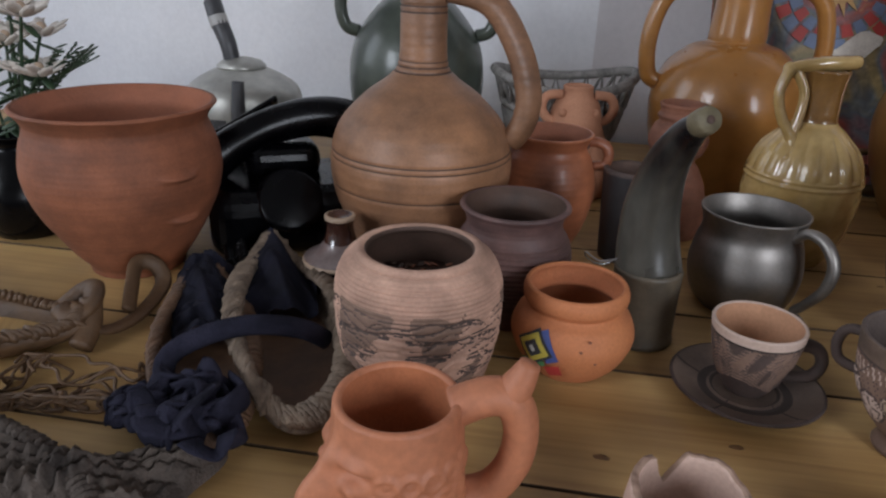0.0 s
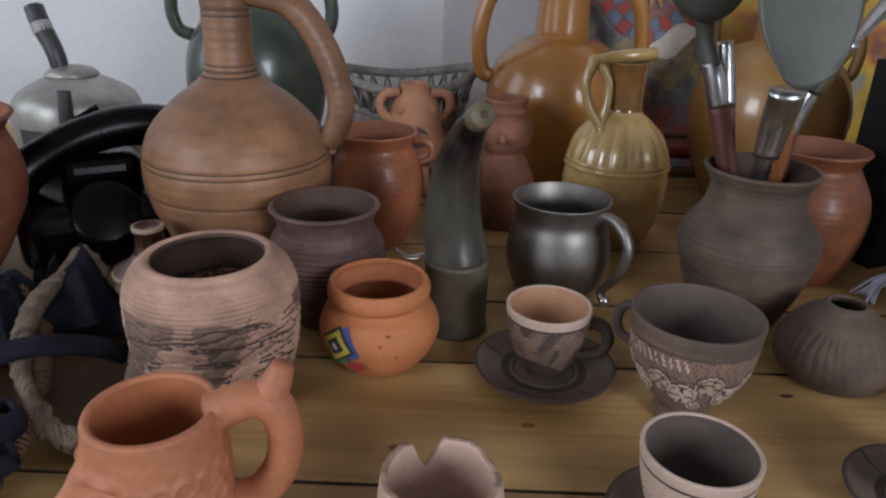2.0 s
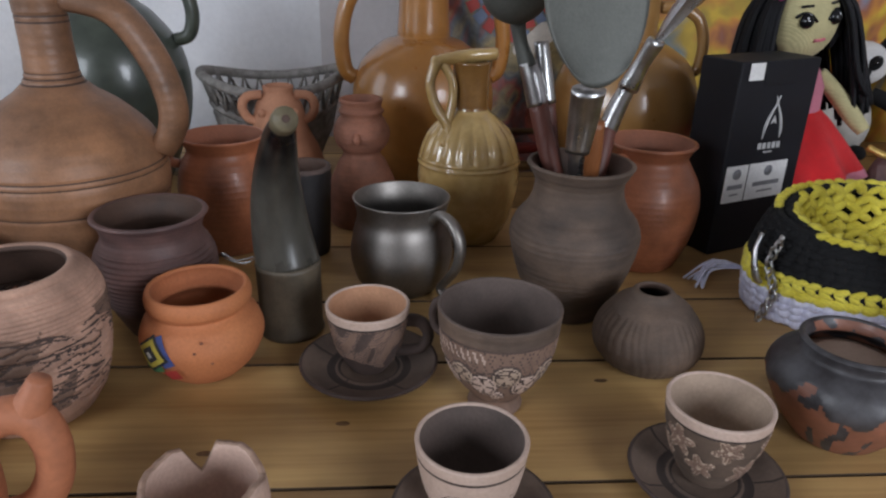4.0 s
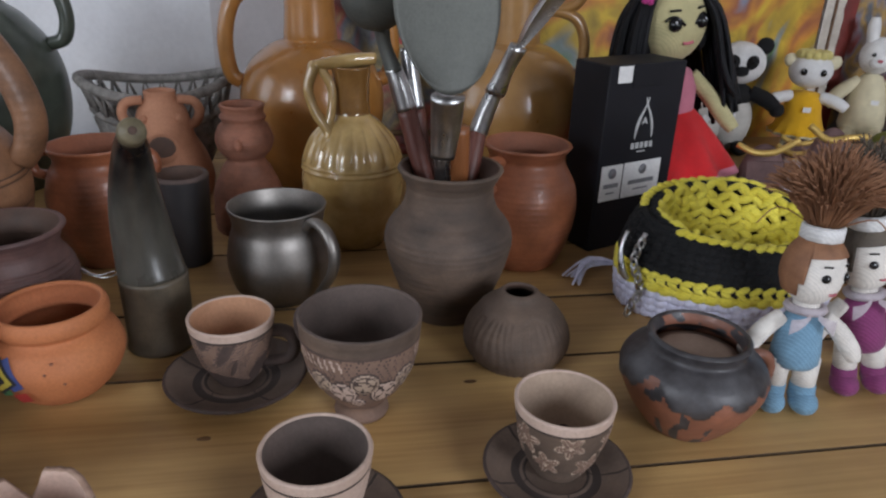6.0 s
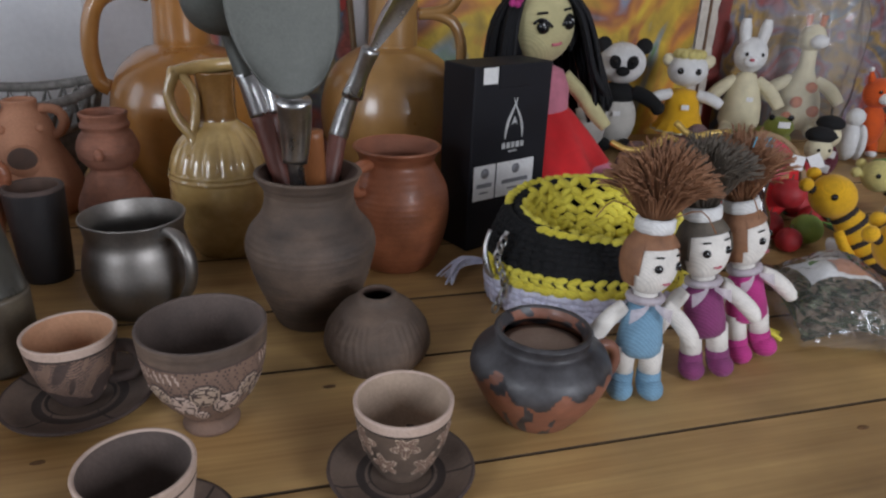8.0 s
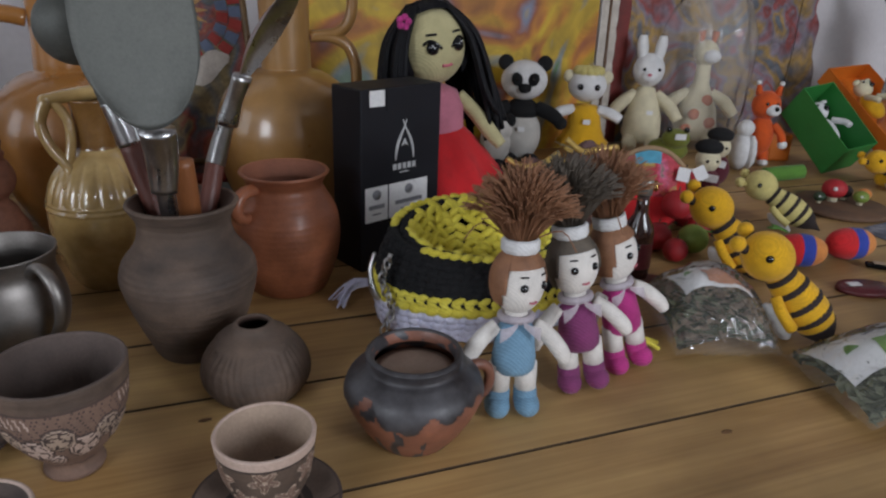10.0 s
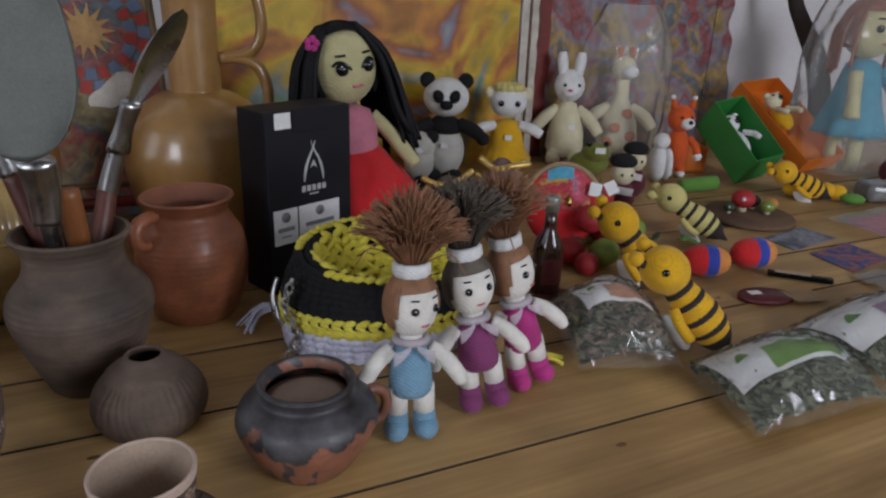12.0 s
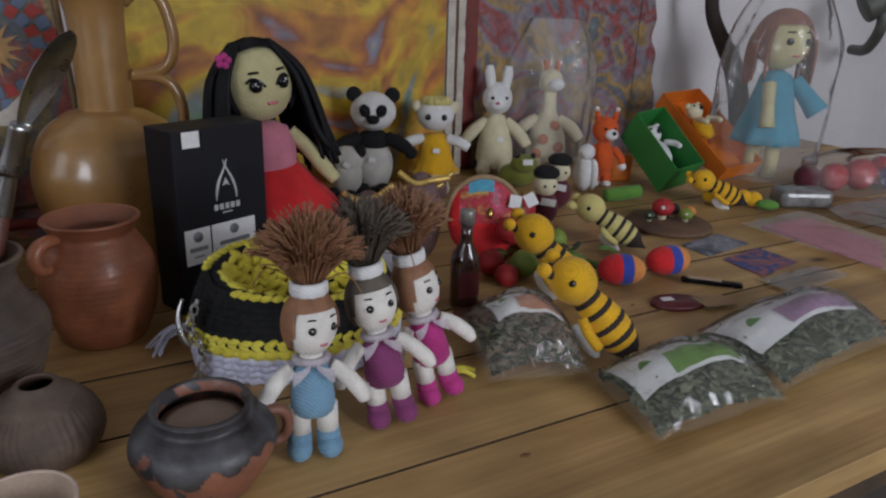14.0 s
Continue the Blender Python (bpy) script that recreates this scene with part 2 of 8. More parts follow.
M_FLOOR = mat("stone_floor", (0.13, 0.11, 0.09), (0.08, 0.066, 0.058), rough=0.6, scale=4, bscale=60)
M_TERRA = mat("terracotta", (0.34, 0.115, 0.052), (0.19, 0.066, 0.034), rough=0.7, scale=9, pattern="rings", pscale=45, bump=0.08, spread=0.18)
M_TERRA_DARK = mat("dark_terracotta", (0.33, 0.13, 0.075), (0.2, 0.08, 0.05), rough=0.75, scale=16, spread=0.16, pattern="rings", pscale=45, bump=0.15)
M_TERRA_IN = mat("terracotta_inside", (0.36, 0.13, 0.07), (0.22, 0.085, 0.05), rough=0.85, scale=12)
M_JUG = mat("brown_burnished_clay", (0.37, 0.175, 0.083), (0.18, 0.105, 0.072), rough=0.45, scale=6, pattern="rings", pscale=30, bump=0.12, spread=0.14)
M_JUGLINE = mat("dark_slip_line", (0.09, 0.05, 0.035), rough=0.7)
M_GREEN = mat("dark_green_glaze", (0.075, 0.088, 0.068), (0.035, 0.043, 0.034), rough=0.34, coat=0.35, scale=10, bump=0.12, bscale=40)
M_BROWNGLAZE = mat("brown_glaze", (0.075, 0.03, 0.02), (0.035, 0.016, 0.012), rough=0.2, coat=1.0, scale=30, bump=0.05)
M_GREYGLAZE = mat("grey_lilac_glaze", (0.25, 0.2, 0.19), (0.15, 0.1, 0.09), rough=0.3, coat=0.7, scale=40, bump=0.05)
M_CREAM = mat("cream_slip", (0.5, 0.36, 0.25), rough=0.5)
M_PINKCLAY = mat("pale_pink_clay", (0.6, 0.37, 0.27), (0.43, 0.255, 0.185), rough=0.85, scale=18, pattern="rings", pscale=60, bump=0.2)
M_SMOKED = mat("smoked_clay", (0.1, 0.065, 0.055), (0.05, 0.035, 0.03), rough=0.8, scale=30)
M_SMOKED_PALE = mat("pale_smoked_clay", (0.25, 0.155, 0.112), (0.14, 0.088, 0.066), rough=0.85, scale=30, spread=0.16)
# dark brown that puts hollow shade into pot insides; petals wear it too
M_DARKIN = mat("hollow_shade_and_petal_brown", (0.095, 0.05, 0.034), (0.05, 0.03, 0.022), rough=0.7, scale=20)
M_PURPLE = mat("purple_grey_clay", (0.2, 0.105, 0.09), (0.085, 0.05, 0.048), rough=0.6, scale=15, pattern="rings", pscale=60, bump=0.12)
M_ORANGE = mat("orange_clay", (0.6, 0.22, 0.085), (0.48, 0.165, 0.065), rough=0.7, scale=14, bump=0.15)
M_ORANGE_IN = mat("orange_clay_inside", (0.5, 0.17, 0.07), (0.36, 0.12, 0.05), rough=0.8, scale=14)
M_FACE = mat("pink_orange_clay", (0.54, 0.205, 0.1), (0.4, 0.145, 0.072), rough=0.6, scale=20, bump=0.15, bscale=160, spread=0.16)
M_CHIP = mat("pale_biscuit_clay", (0.6, 0.42, 0.34), (0.5, 0.34, 0.27), rough=0.8, scale=12)
M_BROKEN = mat("broken_edge", (0.42, 0.28, 0.21), (0.28, 0.17, 0.12), rough=0.95, scale=90)
M_HORN = mat("grey_green_horn", (0.115, 0.108, 0.088), (0.005, 0.005, 0.006), rough=0.3, coat=0.25, scale=12, stretch=(1, 1, 0.5), bump=0.15, bscale=120, spread=0.14, along=(0.07, 0.2))
M_HORNBASE = mat("dull_horn_base", (0.16, 0.125, 0.085), (0.05, 0.042, 0.032), rough=0.45, scale=22, spread=0.16)
M_HORNTIP = mat("pale_horn_tip", (0.2, 0.165, 0.1), (0.12, 0.1, 0.06), rough=0.5, scale=60)
M_BLACKCLAY = mat("black_clay", (0.026, 0.022, 0.022), (0.012, 0.01, 0.011), rough=0.55, scale=25)
M_OCHRE = mat("ochre_glaze", (0.44, 0.2, 0.05), (0.3, 0.12, 0.028), rough=0.3, coat=0.6, scale=9, bump=0.16, bscale=50, spread=0.18)
M_OCHRE_PALE = mat("pale_ochre_glaze", (0.34, 0.185, 0.062), (0.24, 0.115, 0.033), rough=0.32, coat=0.6, scale=9, bump=0.16, bscale=50, spread=0.18)
M_OLIVE = mat("olive_yellow_glaze", (0.56, 0.39, 0.16), (0.34, 0.2, 0.065), rough=0.18, coat=1.0, scale=26, bump=0.2, bscale=60, spread=0.16)
M_OLIVE_DARK = mat("brown_olive_glaze", (0.24, 0.12, 0.035), (0.16, 0.075, 0.02), rough=0.2, coat=1.0, scale=30)
M_PEWTER = mat("pewter", (0.35, 0.325, 0.3), (0.22, 0.2, 0.185), rough=0.5, metal=1.0, scale=14, fine=0.1, bump=0.06, bscale=250)
M_STEEL = mat("worn_steel", (0.6, 0.6, 0.6), (0.4, 0.4, 0.4), rough=0.3, metal=1.0, scale=30, fine=0.15, bump=0.08)
M_DULLSTEEL = mat("dull_grey_steel", (0.15, 0.155, 0.14), (0.075, 0.078, 0.07), rough=0.58, metal=0.45, scale=14, bump=0.15, spread=0.18)
M_GREYCLAY = mat("grey_brown_clay", (0.185, 0.123, 0.087), (0.06, 0.043, 0.035), rough=0.75, scale=10, stretch=(1, 1, 2.2), pattern="rings", pscale=40, bump=0.12, spread=0.14)
M_GREYIN = mat("blue_grey_inside", (0.14, 0.1, 0.085), (0.075, 0.055, 0.047), rough=0.75, scale=16)
M_CUPIN = mat("pale_cup_inside", (0.52, 0.28, 0.16), (0.4, 0.2, 0.11), rough=0.75, scale=18)
M_BEIGEIN = mat("beige_cup_inside", (0.46, 0.34, 0.25), (0.34, 0.25, 0.19), rough=0.75, scale=18)
M_CUPRIM = mat("pale_cup_rim", (0.56, 0.42, 0.35), (0.48, 0.35, 0.28), rough=0.75, scale=30)
M_SAUCER = mat("grey_brown_saucer", (0.18, 0.125, 0.095), (0.1, 0.07, 0.055), rough=0.7, scale=22)
M_LINE = mat("dark_incised_line", (0.05, 0.035, 0.03), rough=0.8)
M_GLAZEDARK = mat("dark_drip_glaze", (0.085, 0.082, 0.088), (0.014, 0.01, 0.011), rough=0.5, coat=0.06, scale=30, bump=0.4, bscale=90, spread=0.12)
M_REDCLAY = mat("red_brown_clay", (0.33, 0.125, 0.072), (0.14, 0.062, 0.042), rough=0.55, coat=0.12, scale=26, spread=0.16, bump=0.3, bscale=120)
M_BURNISHED = mat("burnished_terracotta", (0.5, 0.17, 0.075), (0.25, 0.085, 0.045), rough=0.42, coat=0.15, scale=9, pattern="rings", pscale=40, bump=0.12, spread=0.2)
M_BISCUIT = mat("pale_orange_biscuit", (0.5, 0.24, 0.14), (0.36, 0.155, 0.085), rough=0.8, scale=18, bump=0.15)
M_WAX = mat("pale_wax", (0.36, 0.27, 0.21), (0.3, 0.21, 0.16), rough=0.5, scale=20, bump=0.05)
M_REDWOOD = mat("dark_red_wood", (0.14, 0.045, 0.03), (0.08, 0.026, 0.02), rough=0.45, scale=12, stretch=(1, 1, 0.2))
M_ORANGEWOOD = mat("orange_wood", (0.33, 0.12, 0.04), (0.22, 0.075, 0.025), rough=0.45, scale=12, stretch=(1, 1, 0.2))
M_BLACK = mat("black_plastic", (0.002, 0.002, 0.003), (0.001, 0.001, 0.0015), spec=0.2, rough=0.26, scale=20, bump=0.03)
M_BLACKCARD = mat("black_card", (0.009, 0.009, 0.013), (0.006, 0.006, 0.009), spec=0.3, rough=0.6, scale=20, bump=0.08)
M_SILVERINK = mat("silver_ink", (0.62, 0.62, 0.62), rough=0.4, scale=50, bump=0.02)
M_WHITECARD = mat("white_card", (0.8, 0.79, 0.78), (0.72, 0.71, 0.71), rough=0.6, scale=40, bump=0.03)
M_GREYINK = mat("grey_ink", (0.26, 0.26, 0.28), rough=0.6)

# ---- building helpers ----
def spline(points, n):
    """A smooth line of n points a span through the given points."""
    pts = [Vector(p) for p in points]
    out = []
    for i in range(len(pts) - 1):
        a, b, c, d = pts[max(i - 1, 0)], pts[i], pts[i + 1], pts[min(i + 2, len(pts) - 1)]
        for k in range(n):
            s = k / n
            out.append(0.5 * (2 * b + (c - a) * s + (2 * a - 5 * b + 4 * c - d) * s * s + (3 * b - a - 3 * c + d) * s ** 3))
    return out + [pts[-1]]


class Shape:
    """Gathers the faces of one mesh."""

    def __init__(self):
        self.v, self.f, self.m, self.s, self.mats = [], [], [], [], []

    def slot(self, material):
        if material not in self.mats:
            self.mats.append(material)
        return self.mats.index(material)

    def add(self, verts, faces, material, smooth=True, m=None):
        base = len(self.v)
        self.v += [tuple(m @ Vector(q)) if m is not None else tuple(q) for q in verts]
        own = not isinstance(material, (list, tuple))
        for i, fc in enumerate(faces):
            self.f.append([base + k for k in fc])
            self.m.append(self.slot(material if own else material[i]))
            self.s.append(smooth)
        return self

    def lathe(self, profile, material, seg=64, push=None, pick=None, m=None):
        """profile: (r, z) from the bottom's middle outwards, up and in again. push(angle, z, i): outward shift; pick(angle, z, i): material."""
        verts, faces, ms = [], [], []
        n = len(profile)
        for j in range(seg):
            a = 2 * math.pi * j / seg
            for i, (r, z) in enumerate(profile):
                d = push(a, z, i) if push and r > 1e-4 else 0.0
                verts.append(((r + d) * math.cos(a), (r + d) * math.sin(a), z))
        for j in range(seg):
            k = (j + 1) % seg
            for i in range(n - 1):
                faces.append((j * n + i, k * n + i, k * n + i + 1, j * n + i + 1))
                ms.append(pick(2 * math.pi * (j + 0.5) / seg, (profile[i][1] + profile[i + 1][1]) / 2, i) if pick else material)
        return self.add(verts, faces, ms, m=m)

    def tube(self, points, radii, material, seg=10, m=None, flat=1.0, n=5):
        """A round (or flattened) bar along a smooth line, with closed ends."""
        line = spline(points, n) if n > 1 else [Vector(p) for p in points]
        rs = [radii] * len(line) if isinstance(radii, (int, float)) else [q[0] for q in spline([(r, 0, 0) for r in radii], n)]
        verts, faces = [], []
        up = Vector((0.123, 0.31, 0.94)).normalized()
        for i, q in enumerate(line):
            d = (line[min(i + 1, len(line) - 1)] - line[max(i - 1, 0)])
            d = d.normalized() if d.length > 1e-9 else Vector((0, 0, 1))
            side = d.cross(up)
            side = side.normalized() if side.length > 1e-3 else Vector((1, 0, 0))
            up = side.cross(d).normalized()
            for j in range(seg):
                a = 2 * math.pi * j / seg
                verts.append(q + side * (math.cos(a) * rs[i] * flat) + up * (math.sin(a) * rs[i]))
        for i in range(len(line) - 1):
            for j in range(seg):
                k = (j + 1) % seg
                faces.append((i * seg + j, i * seg + k, (i + 1) * seg + k, (i + 1) * seg + j))
        faces += [tuple(range(seg))[::-1], tuple(range((len(line) - 1) * seg, len(line) * seg))]
        return self.add(verts, faces, material, m=m)

    def ball(self, c, r, material, m=None, nu=18, nv=11, turn=None, push=None):
        r = (r, r, r) if isinstance(r, (int, float)) else r
        verts, faces = [], []
        rot = Euler([radians(q) for q in turn]).to_matrix() if turn else None
        for i in range(nv + 1):
            b = math.pi * i / nv - math.pi / 2
            for j in range(nu):
                a = 2 * math.pi * j / nu
                q = Vector((math.cos(b) * math.cos(a), math.cos(b) * math.sin(a), math.sin(b)))
                if push:
                    q = q * (1 + push(q))
                q = Vector((q.x * r[0], q.y * r[1], q.z * r[2]))
                verts.append((rot @ q if rot else q) + Vector(c))
        for i in range(nv):
            for j in range(nu):
                k = (j + 1) % nu
                faces.append((i * nu + j, i * nu + k, (i + 1) * nu + k, (i + 1) * nu + j))
        return self.add(verts, faces, material, m=m)

    def box(self, c, size, material, m=None, bevel=0.0, turn=None, sides=2):
        bm = bmesh.new()
        bmesh.ops.create_cube(bm, size=1.0)
        for q in bm.verts:
            q.co = Vector((q.co.x * size[0], q.co.y * size[1], q.co.z * size[2]))
        if bevel:
            bmesh.ops.bevel(bm, geom=bm.edges[:], offset=bevel, segments=sides, affect="EDGES", profile=0.5)
        rot = Euler([radians(q) for q in turn]).to_matrix() if turn else Matrix.Identity(3)
        bm.verts.index_update()
        verts = [rot @ q.co + Vector(c) for q in bm.verts]
        faces = [[q.index for q in fc.verts] for fc in bm.faces]
        bm.free()
        return self.add(verts, faces, material, smooth=False, m=m)

    def sheet(self, fn, nu, nv, material, m=None, thick=0.0, pick=None):
        """A patch fn(u, v) for u, v in 0..1."""
        verts = [fn(i / nu, j / nv) for i in range(nu + 1) for j in range(nv + 1)]
        faces, ms = [], []
        for i in range(nu):
            for j in range(nv):
                a = i * (nv + 1) + j
                faces.append((a, a + nv + 1, a + nv + 2, a + 1))
                ms.append(pick((i + 0.5) / nu, (j + 0.5) / nv) if pick else material)
        return self.add(verts, faces, ms, m=m)

    def mesh(self, name):
        me = bpy.data.meshes.new(name)
        me.from_pydata(self.v, [], self.f)
        for q in self.mats:
            me.materials.append(q)
        me.polygons.foreach_set("material_index", self.m)
        me.polygons.foreach_set("use_smooth", self.s)
        me.update()
        return me


def thing(name, m, label, category, group=""):
    """An empty at a thing's base, that carries its parts."""
    ob = new(name)
    ob.empty_display_size = 0.02
    ob.matrix_world = m
    return tagged(ob, label, category, group)


def part(name, shape, parent, label=""):
    ob = new(name, shape.mesh(name))
    ob.parent = parent
    return tagged(ob, label)


def single(name, shape, m, label, category, group="", kind=""):
    """A thing of one mesh."""
    ob = new(name, shape.mesh(name))
    ob.matrix_world = m
    return tagged(ob, label, category, group, kind)


def at(x, y, z=0.0, rz=0.0, rx=0.0, ry=0.0):
    return pose(x, y, TABLE + z, rx, ry, rz)


def vessel(outer, wall=0.005, n=5, floor=0.006, lip=True):
    """(r, z) all round a thrown pot: the bottom, the outside, a rounded lip and the inside."""
    out = [(q.x, q.y) for q in spline([(r, z, 0) for r, z in outer], n)]
    inner = [(max(r - wall, 0.002), max(z, floor)) for r, z in out]
    top_r, top_z = out[-1]
    ring = [(top_r - wall * 0.15, top_z + wall * 0.3), (top_r - wall * 0.5, top_z + wall * 0.42), (top_r - wall * 0.85, top_z + wall * 0.3)] if lip else []
    return [(0.0, 0.0)] + out + ring + inner[::-1] + [(0.0, floor)], len(out) + 1 + len(ring)


# ---- the room ----
def slab(name, lo, hi, material, label, category, m=ROOM):
    s = Shape().box([(a + b) / 2 for a, b in zip(lo, hi)], [b - a for a, b in zip(lo, hi)], material)
    return single(name, s, m, label, category, kind="structure")


slab("floor", (-3.2, -2.6, -0.1), (4.6, 2.4, 0.0), M_FLOOR, "worn grey stone floor", "floor")
slab("ceiling", (-3.2, -2.6, 2.7), (4.6, 2.4, 2.8), M_CEILING, "unseen plastered ceiling toned grey to limit bounced light", "ceiling")
slab("wall_north", (0.13, 1.52, 0), (4.6, 1.72, 2.7), M_WALL_GREY, "grey-white plastered wall behind the table", "wall")
bend = ROOM @ Matrix.Translation((0.13, 1.52, 0)) @ Matrix.Rotation(radians(-9), 4, "Z")
slab("wall_north_west", (-3.4, 0, 0), (0, 0.2, 2.7), M_WALL, "white plastered wall meeting in a corner", "wall", bend)
slab("wall_east", (4.4, -2.6, 0), (4.6, 1.52, 2.7), M_WALL_GREY, "plain plastered side wall", "wall")
# west wall with its two window openings
for nm, lo, hi in (("wall_west_1", (-2.2, -2.6, 0), (-2.0, -2.1, 2.7)), ("wall_west_2", (-2.2, -0.9, 0), (-2.0, 0.3, 2.7)), ("wall_west_3", (-2.2, 1.2, 0), (-2.0, 2.4, 2.7)),
                   ("wall_west_4", (-2.2, -2.1, 0), (-2.0, -0.9, 1.1)), ("wall_west_5", (-2.2, -2.1, 2.4), (-2.0, -0.9, 2.7)),
                   ("wall_west_6", (-2.2, 0.3, 0), (-2.0, 1.2, 1.0)), ("wall_west_7", (-2.2, 0.3, 2.2), (-2.0, 1.2, 2.7))):
    slab(nm, lo, hi, M_WALL, "white plastered wall beside the windows", "wall")
for nm, lo, hi in (("wall_south_1", (-2.2, -2.6, 0), (1.5, -2.4, 2.7)), ("wall_south_2", (2.7, -2.6, 0), (4.4, -2.4, 2.7)),
                   ("wall_south_3", (1.5, -2.6, 0), (2.7, -2.4, 1.2)), ("wall_south_4", (1.5, -2.6, 2.5), (2.7, -2.4, 2.7))):
    slab(nm, lo, hi, M_CEILING, "unseen plastered wall with a window, toned grey to limit bounced light", "wall")

# the table of planks, seen along its length
table = thing("table", ROOM @ Matrix.Translation((0, 0, TABLE)), "long table of yellow-brown pine planks with knots and dark gaps", "table")
CUTS = [0.205, 0.402, 0.580, 0.714, 0.880, 1.042, 1.21, 1.36, 1.5]
part("under_board", Shape().box((0.9, 0.85, -0.05), (4.2, 1.28, 0.03), M_GAP), table, "dark board under the planks")
for sx in (-1.05, 2.9):
    for sy in (0.3, 1.4):
        part("leg", Shape().box((sx, sy, -0.41), (0.08, 0.08, 0.68), M_PINE, bevel=0.004), table)

# ---- the pots ----
def pot(name, xy, outer, material, label, wall=0.006, inside=None, seg=72, push=None, pick=None, rz=0.0, group="", category="pot", handles=(), n=5, lip=None):
    """A thrown pot with its handles. handles: (points, radius, flatness) in the pot's own frame."""
    prof, split = vessel(outer, wall, n)
    inner = inside or material

    def choose(a, z, i):
        if i >= split - 1:
            return inner
        if lip and i >= split - 5:
            return lip
        return pick(a, z, i) if pick else material

    shift = (lambda a, z, i: push(a, z) if i < split - 4 else 0.0) if push else None
    body = Shape().lathe(prof, material, seg, shift, choose)
    m = at(xy[0], xy[1], 0, rz)
    if not handles:
        return single(name, body, m, label, category, group)
    top = thing(name, m, label, category, group)
    part("body", body, top)
    for pts, r, flat in handles:
        part("handle", Shape().tube(pts, r, material, 12, flat=flat), top)
    return top


def loop(az, low, high, out, lift=0.0):
    """The line of a handle in the plane of the angle az: low and high are (r, z) where it joins, out how far it stands off."""
    c, s = math.cos(radians(az)), math.sin(radians(az))
    (r0, z0), (r1, z1) = low, high
    line = [(r0 - 0.001, z0), (out * 0.75 + r0 * 0.25, z0 + (z1 - z0) * 0.1), (out, z0 + (z1 - z0) * 0.48),
            (out * 0.82 + r1 * 0.18, z0 + (z1 - z0) * 0.85 + lift), (out * 0.4 + r1 * 0.6, z0 + (z1 - z0) * 1.0 + lift), (r1 - 0.001, z1)]
    return [(r * c, r * s, z) for r, z in line]


def fin(a, z, a0, z0):
    """A raised lip of clay across the pot's side."""
    return 0.0085 * math.exp(-((z - z0 - 0.05 * (a - a0) ** 2) / 0.0035) ** 2) * math.exp(-(((a - a0 + math.pi) % (2 * math.pi) - math.pi) / 0.17) ** 4)


pot("flower_pot", (-0.315, 0.765), [(0.055, 0), (0.058, 0.01), (0.075, 0.034), (0.101, 0.082), (0.111, 0.122), (0.107, 0.155), (0.0995, 0.178), (0.103, 0.189), (0.111, 0.199)],
    M_TERRA, "large red terracotta pot with a flared rim", wall=0.007, inside=M_TERRA_IN, seg=120, n=20,
    push=lambda a, z: fin(a, z, 2 * math.pi - 0.62, 0.132) + fin(a, z, 2 * math.pi - 0.55, 0.078) + 0.0006 * noise.noise((a * 2, z * 45, 1)))

pot("clay_jug", (0.037, 0.787), [(0.07, 0), (0.076, 0.02), (0.088, 0.06), (0.1035, 0.099), (0.109, 0.142), (0.098, 0.183), (0.0685, 0.216), (0.039, 0.238), (0.028, 0.258), (0.0268, 0.318), (0.029, 0.35), (0.036, 0.375)],
    M_JUG, "tall brown burnished clay jug with incised rings", wall=0.005, seg=96, n=26, inside=M_DARKIN,
    pick=lambda a, z, i: M_JUGLINE if any(abs(z - q) < 0.001 for q in (0.149, 0.156, 0.116, 0.244, 0.25, 0.256, 0.309, 0.316)) else M_JUG,
    push=lambda a, z: -0.0012 * sum(math.exp(-((z - q) / 0.0012) ** 2) for q in (0.149, 0.156, 0.116, 0.244, 0.25, 0.256, 0.309, 0.316)),
    handles=[([(0.104, -0.008, 0.165), (0.118, -0.009, 0.185), (0.123, -0.01, 0.22), (0.108, -0.009, 0.272), (0.075, -0.006, 0.32), (0.026, 0, 0.335)], 0.0138, 1.4)])

pot("green_jug", (0.011, 1.234), [(0.07, 0), (0.085, 0.03), (0.112, 0.1), (0.119, 0.17), (0.106, 0.23), (0.07, 0.28), (0.042, 0.305), (0.038, 0.35), (0.05, 0.38)],
    M_GREEN, "dark green glazed jug with two handles against the wall", inside=M_DARKIN,
    handles=[(loop(a, (0.104, 0.235), (0.042, 0.34), 0.135, 0.012), 0.011, 1.2) for a in (175, -5)])

lidded = thing("lidded_pot", at(-0.047, 0.677), "small glossy brown lidded pot with a grey lid", "pot")
part("body", Shape().lathe(vessel([(0.028, 0), (0.034, 0.01), (0.039, 0.03), (0.037, 0.05)], 0.004)[0], M_BROWNGLAZE, 48), lidded)
part("lid", Shape().lathe([(0, 0.051), (0.042, 0.051), (0.0425, 0.0535), (0.041, 0.056), (0.034, 0.059), (0.025, 0.065), (0.018, 0.074), (0.0155, 0.085), (0.0145, 0.094), (0.0165, 0.1), (0.0168, 0.104), (0.0135, 0.105), (0.012, 0.101), (0, 0.1)],
     M_GREYGLAZE, 48, pick=lambda a, z, i: M_CREAM if i in (1, 2, 9, 10) else M_BROWNGLAZE if i in (6, 7, 8, 11, 12) else M_GREYGLAZE), lidded, "grey glazed lid with a brown knob")


def weave_lines(a, z, lines):
    """Depth of wavy incised lines round a pot at angle a and height z."""
    d = 0.0
    for z0, amp, k, ph, w in lines:
        zz = z0 + amp * math.sin(k * a + ph) + amp * 0.5 * math.sin(2.7 * k * a + 2 * ph)
        d = max(d, math.exp(-((z - zz) / w) ** 2))
    return d


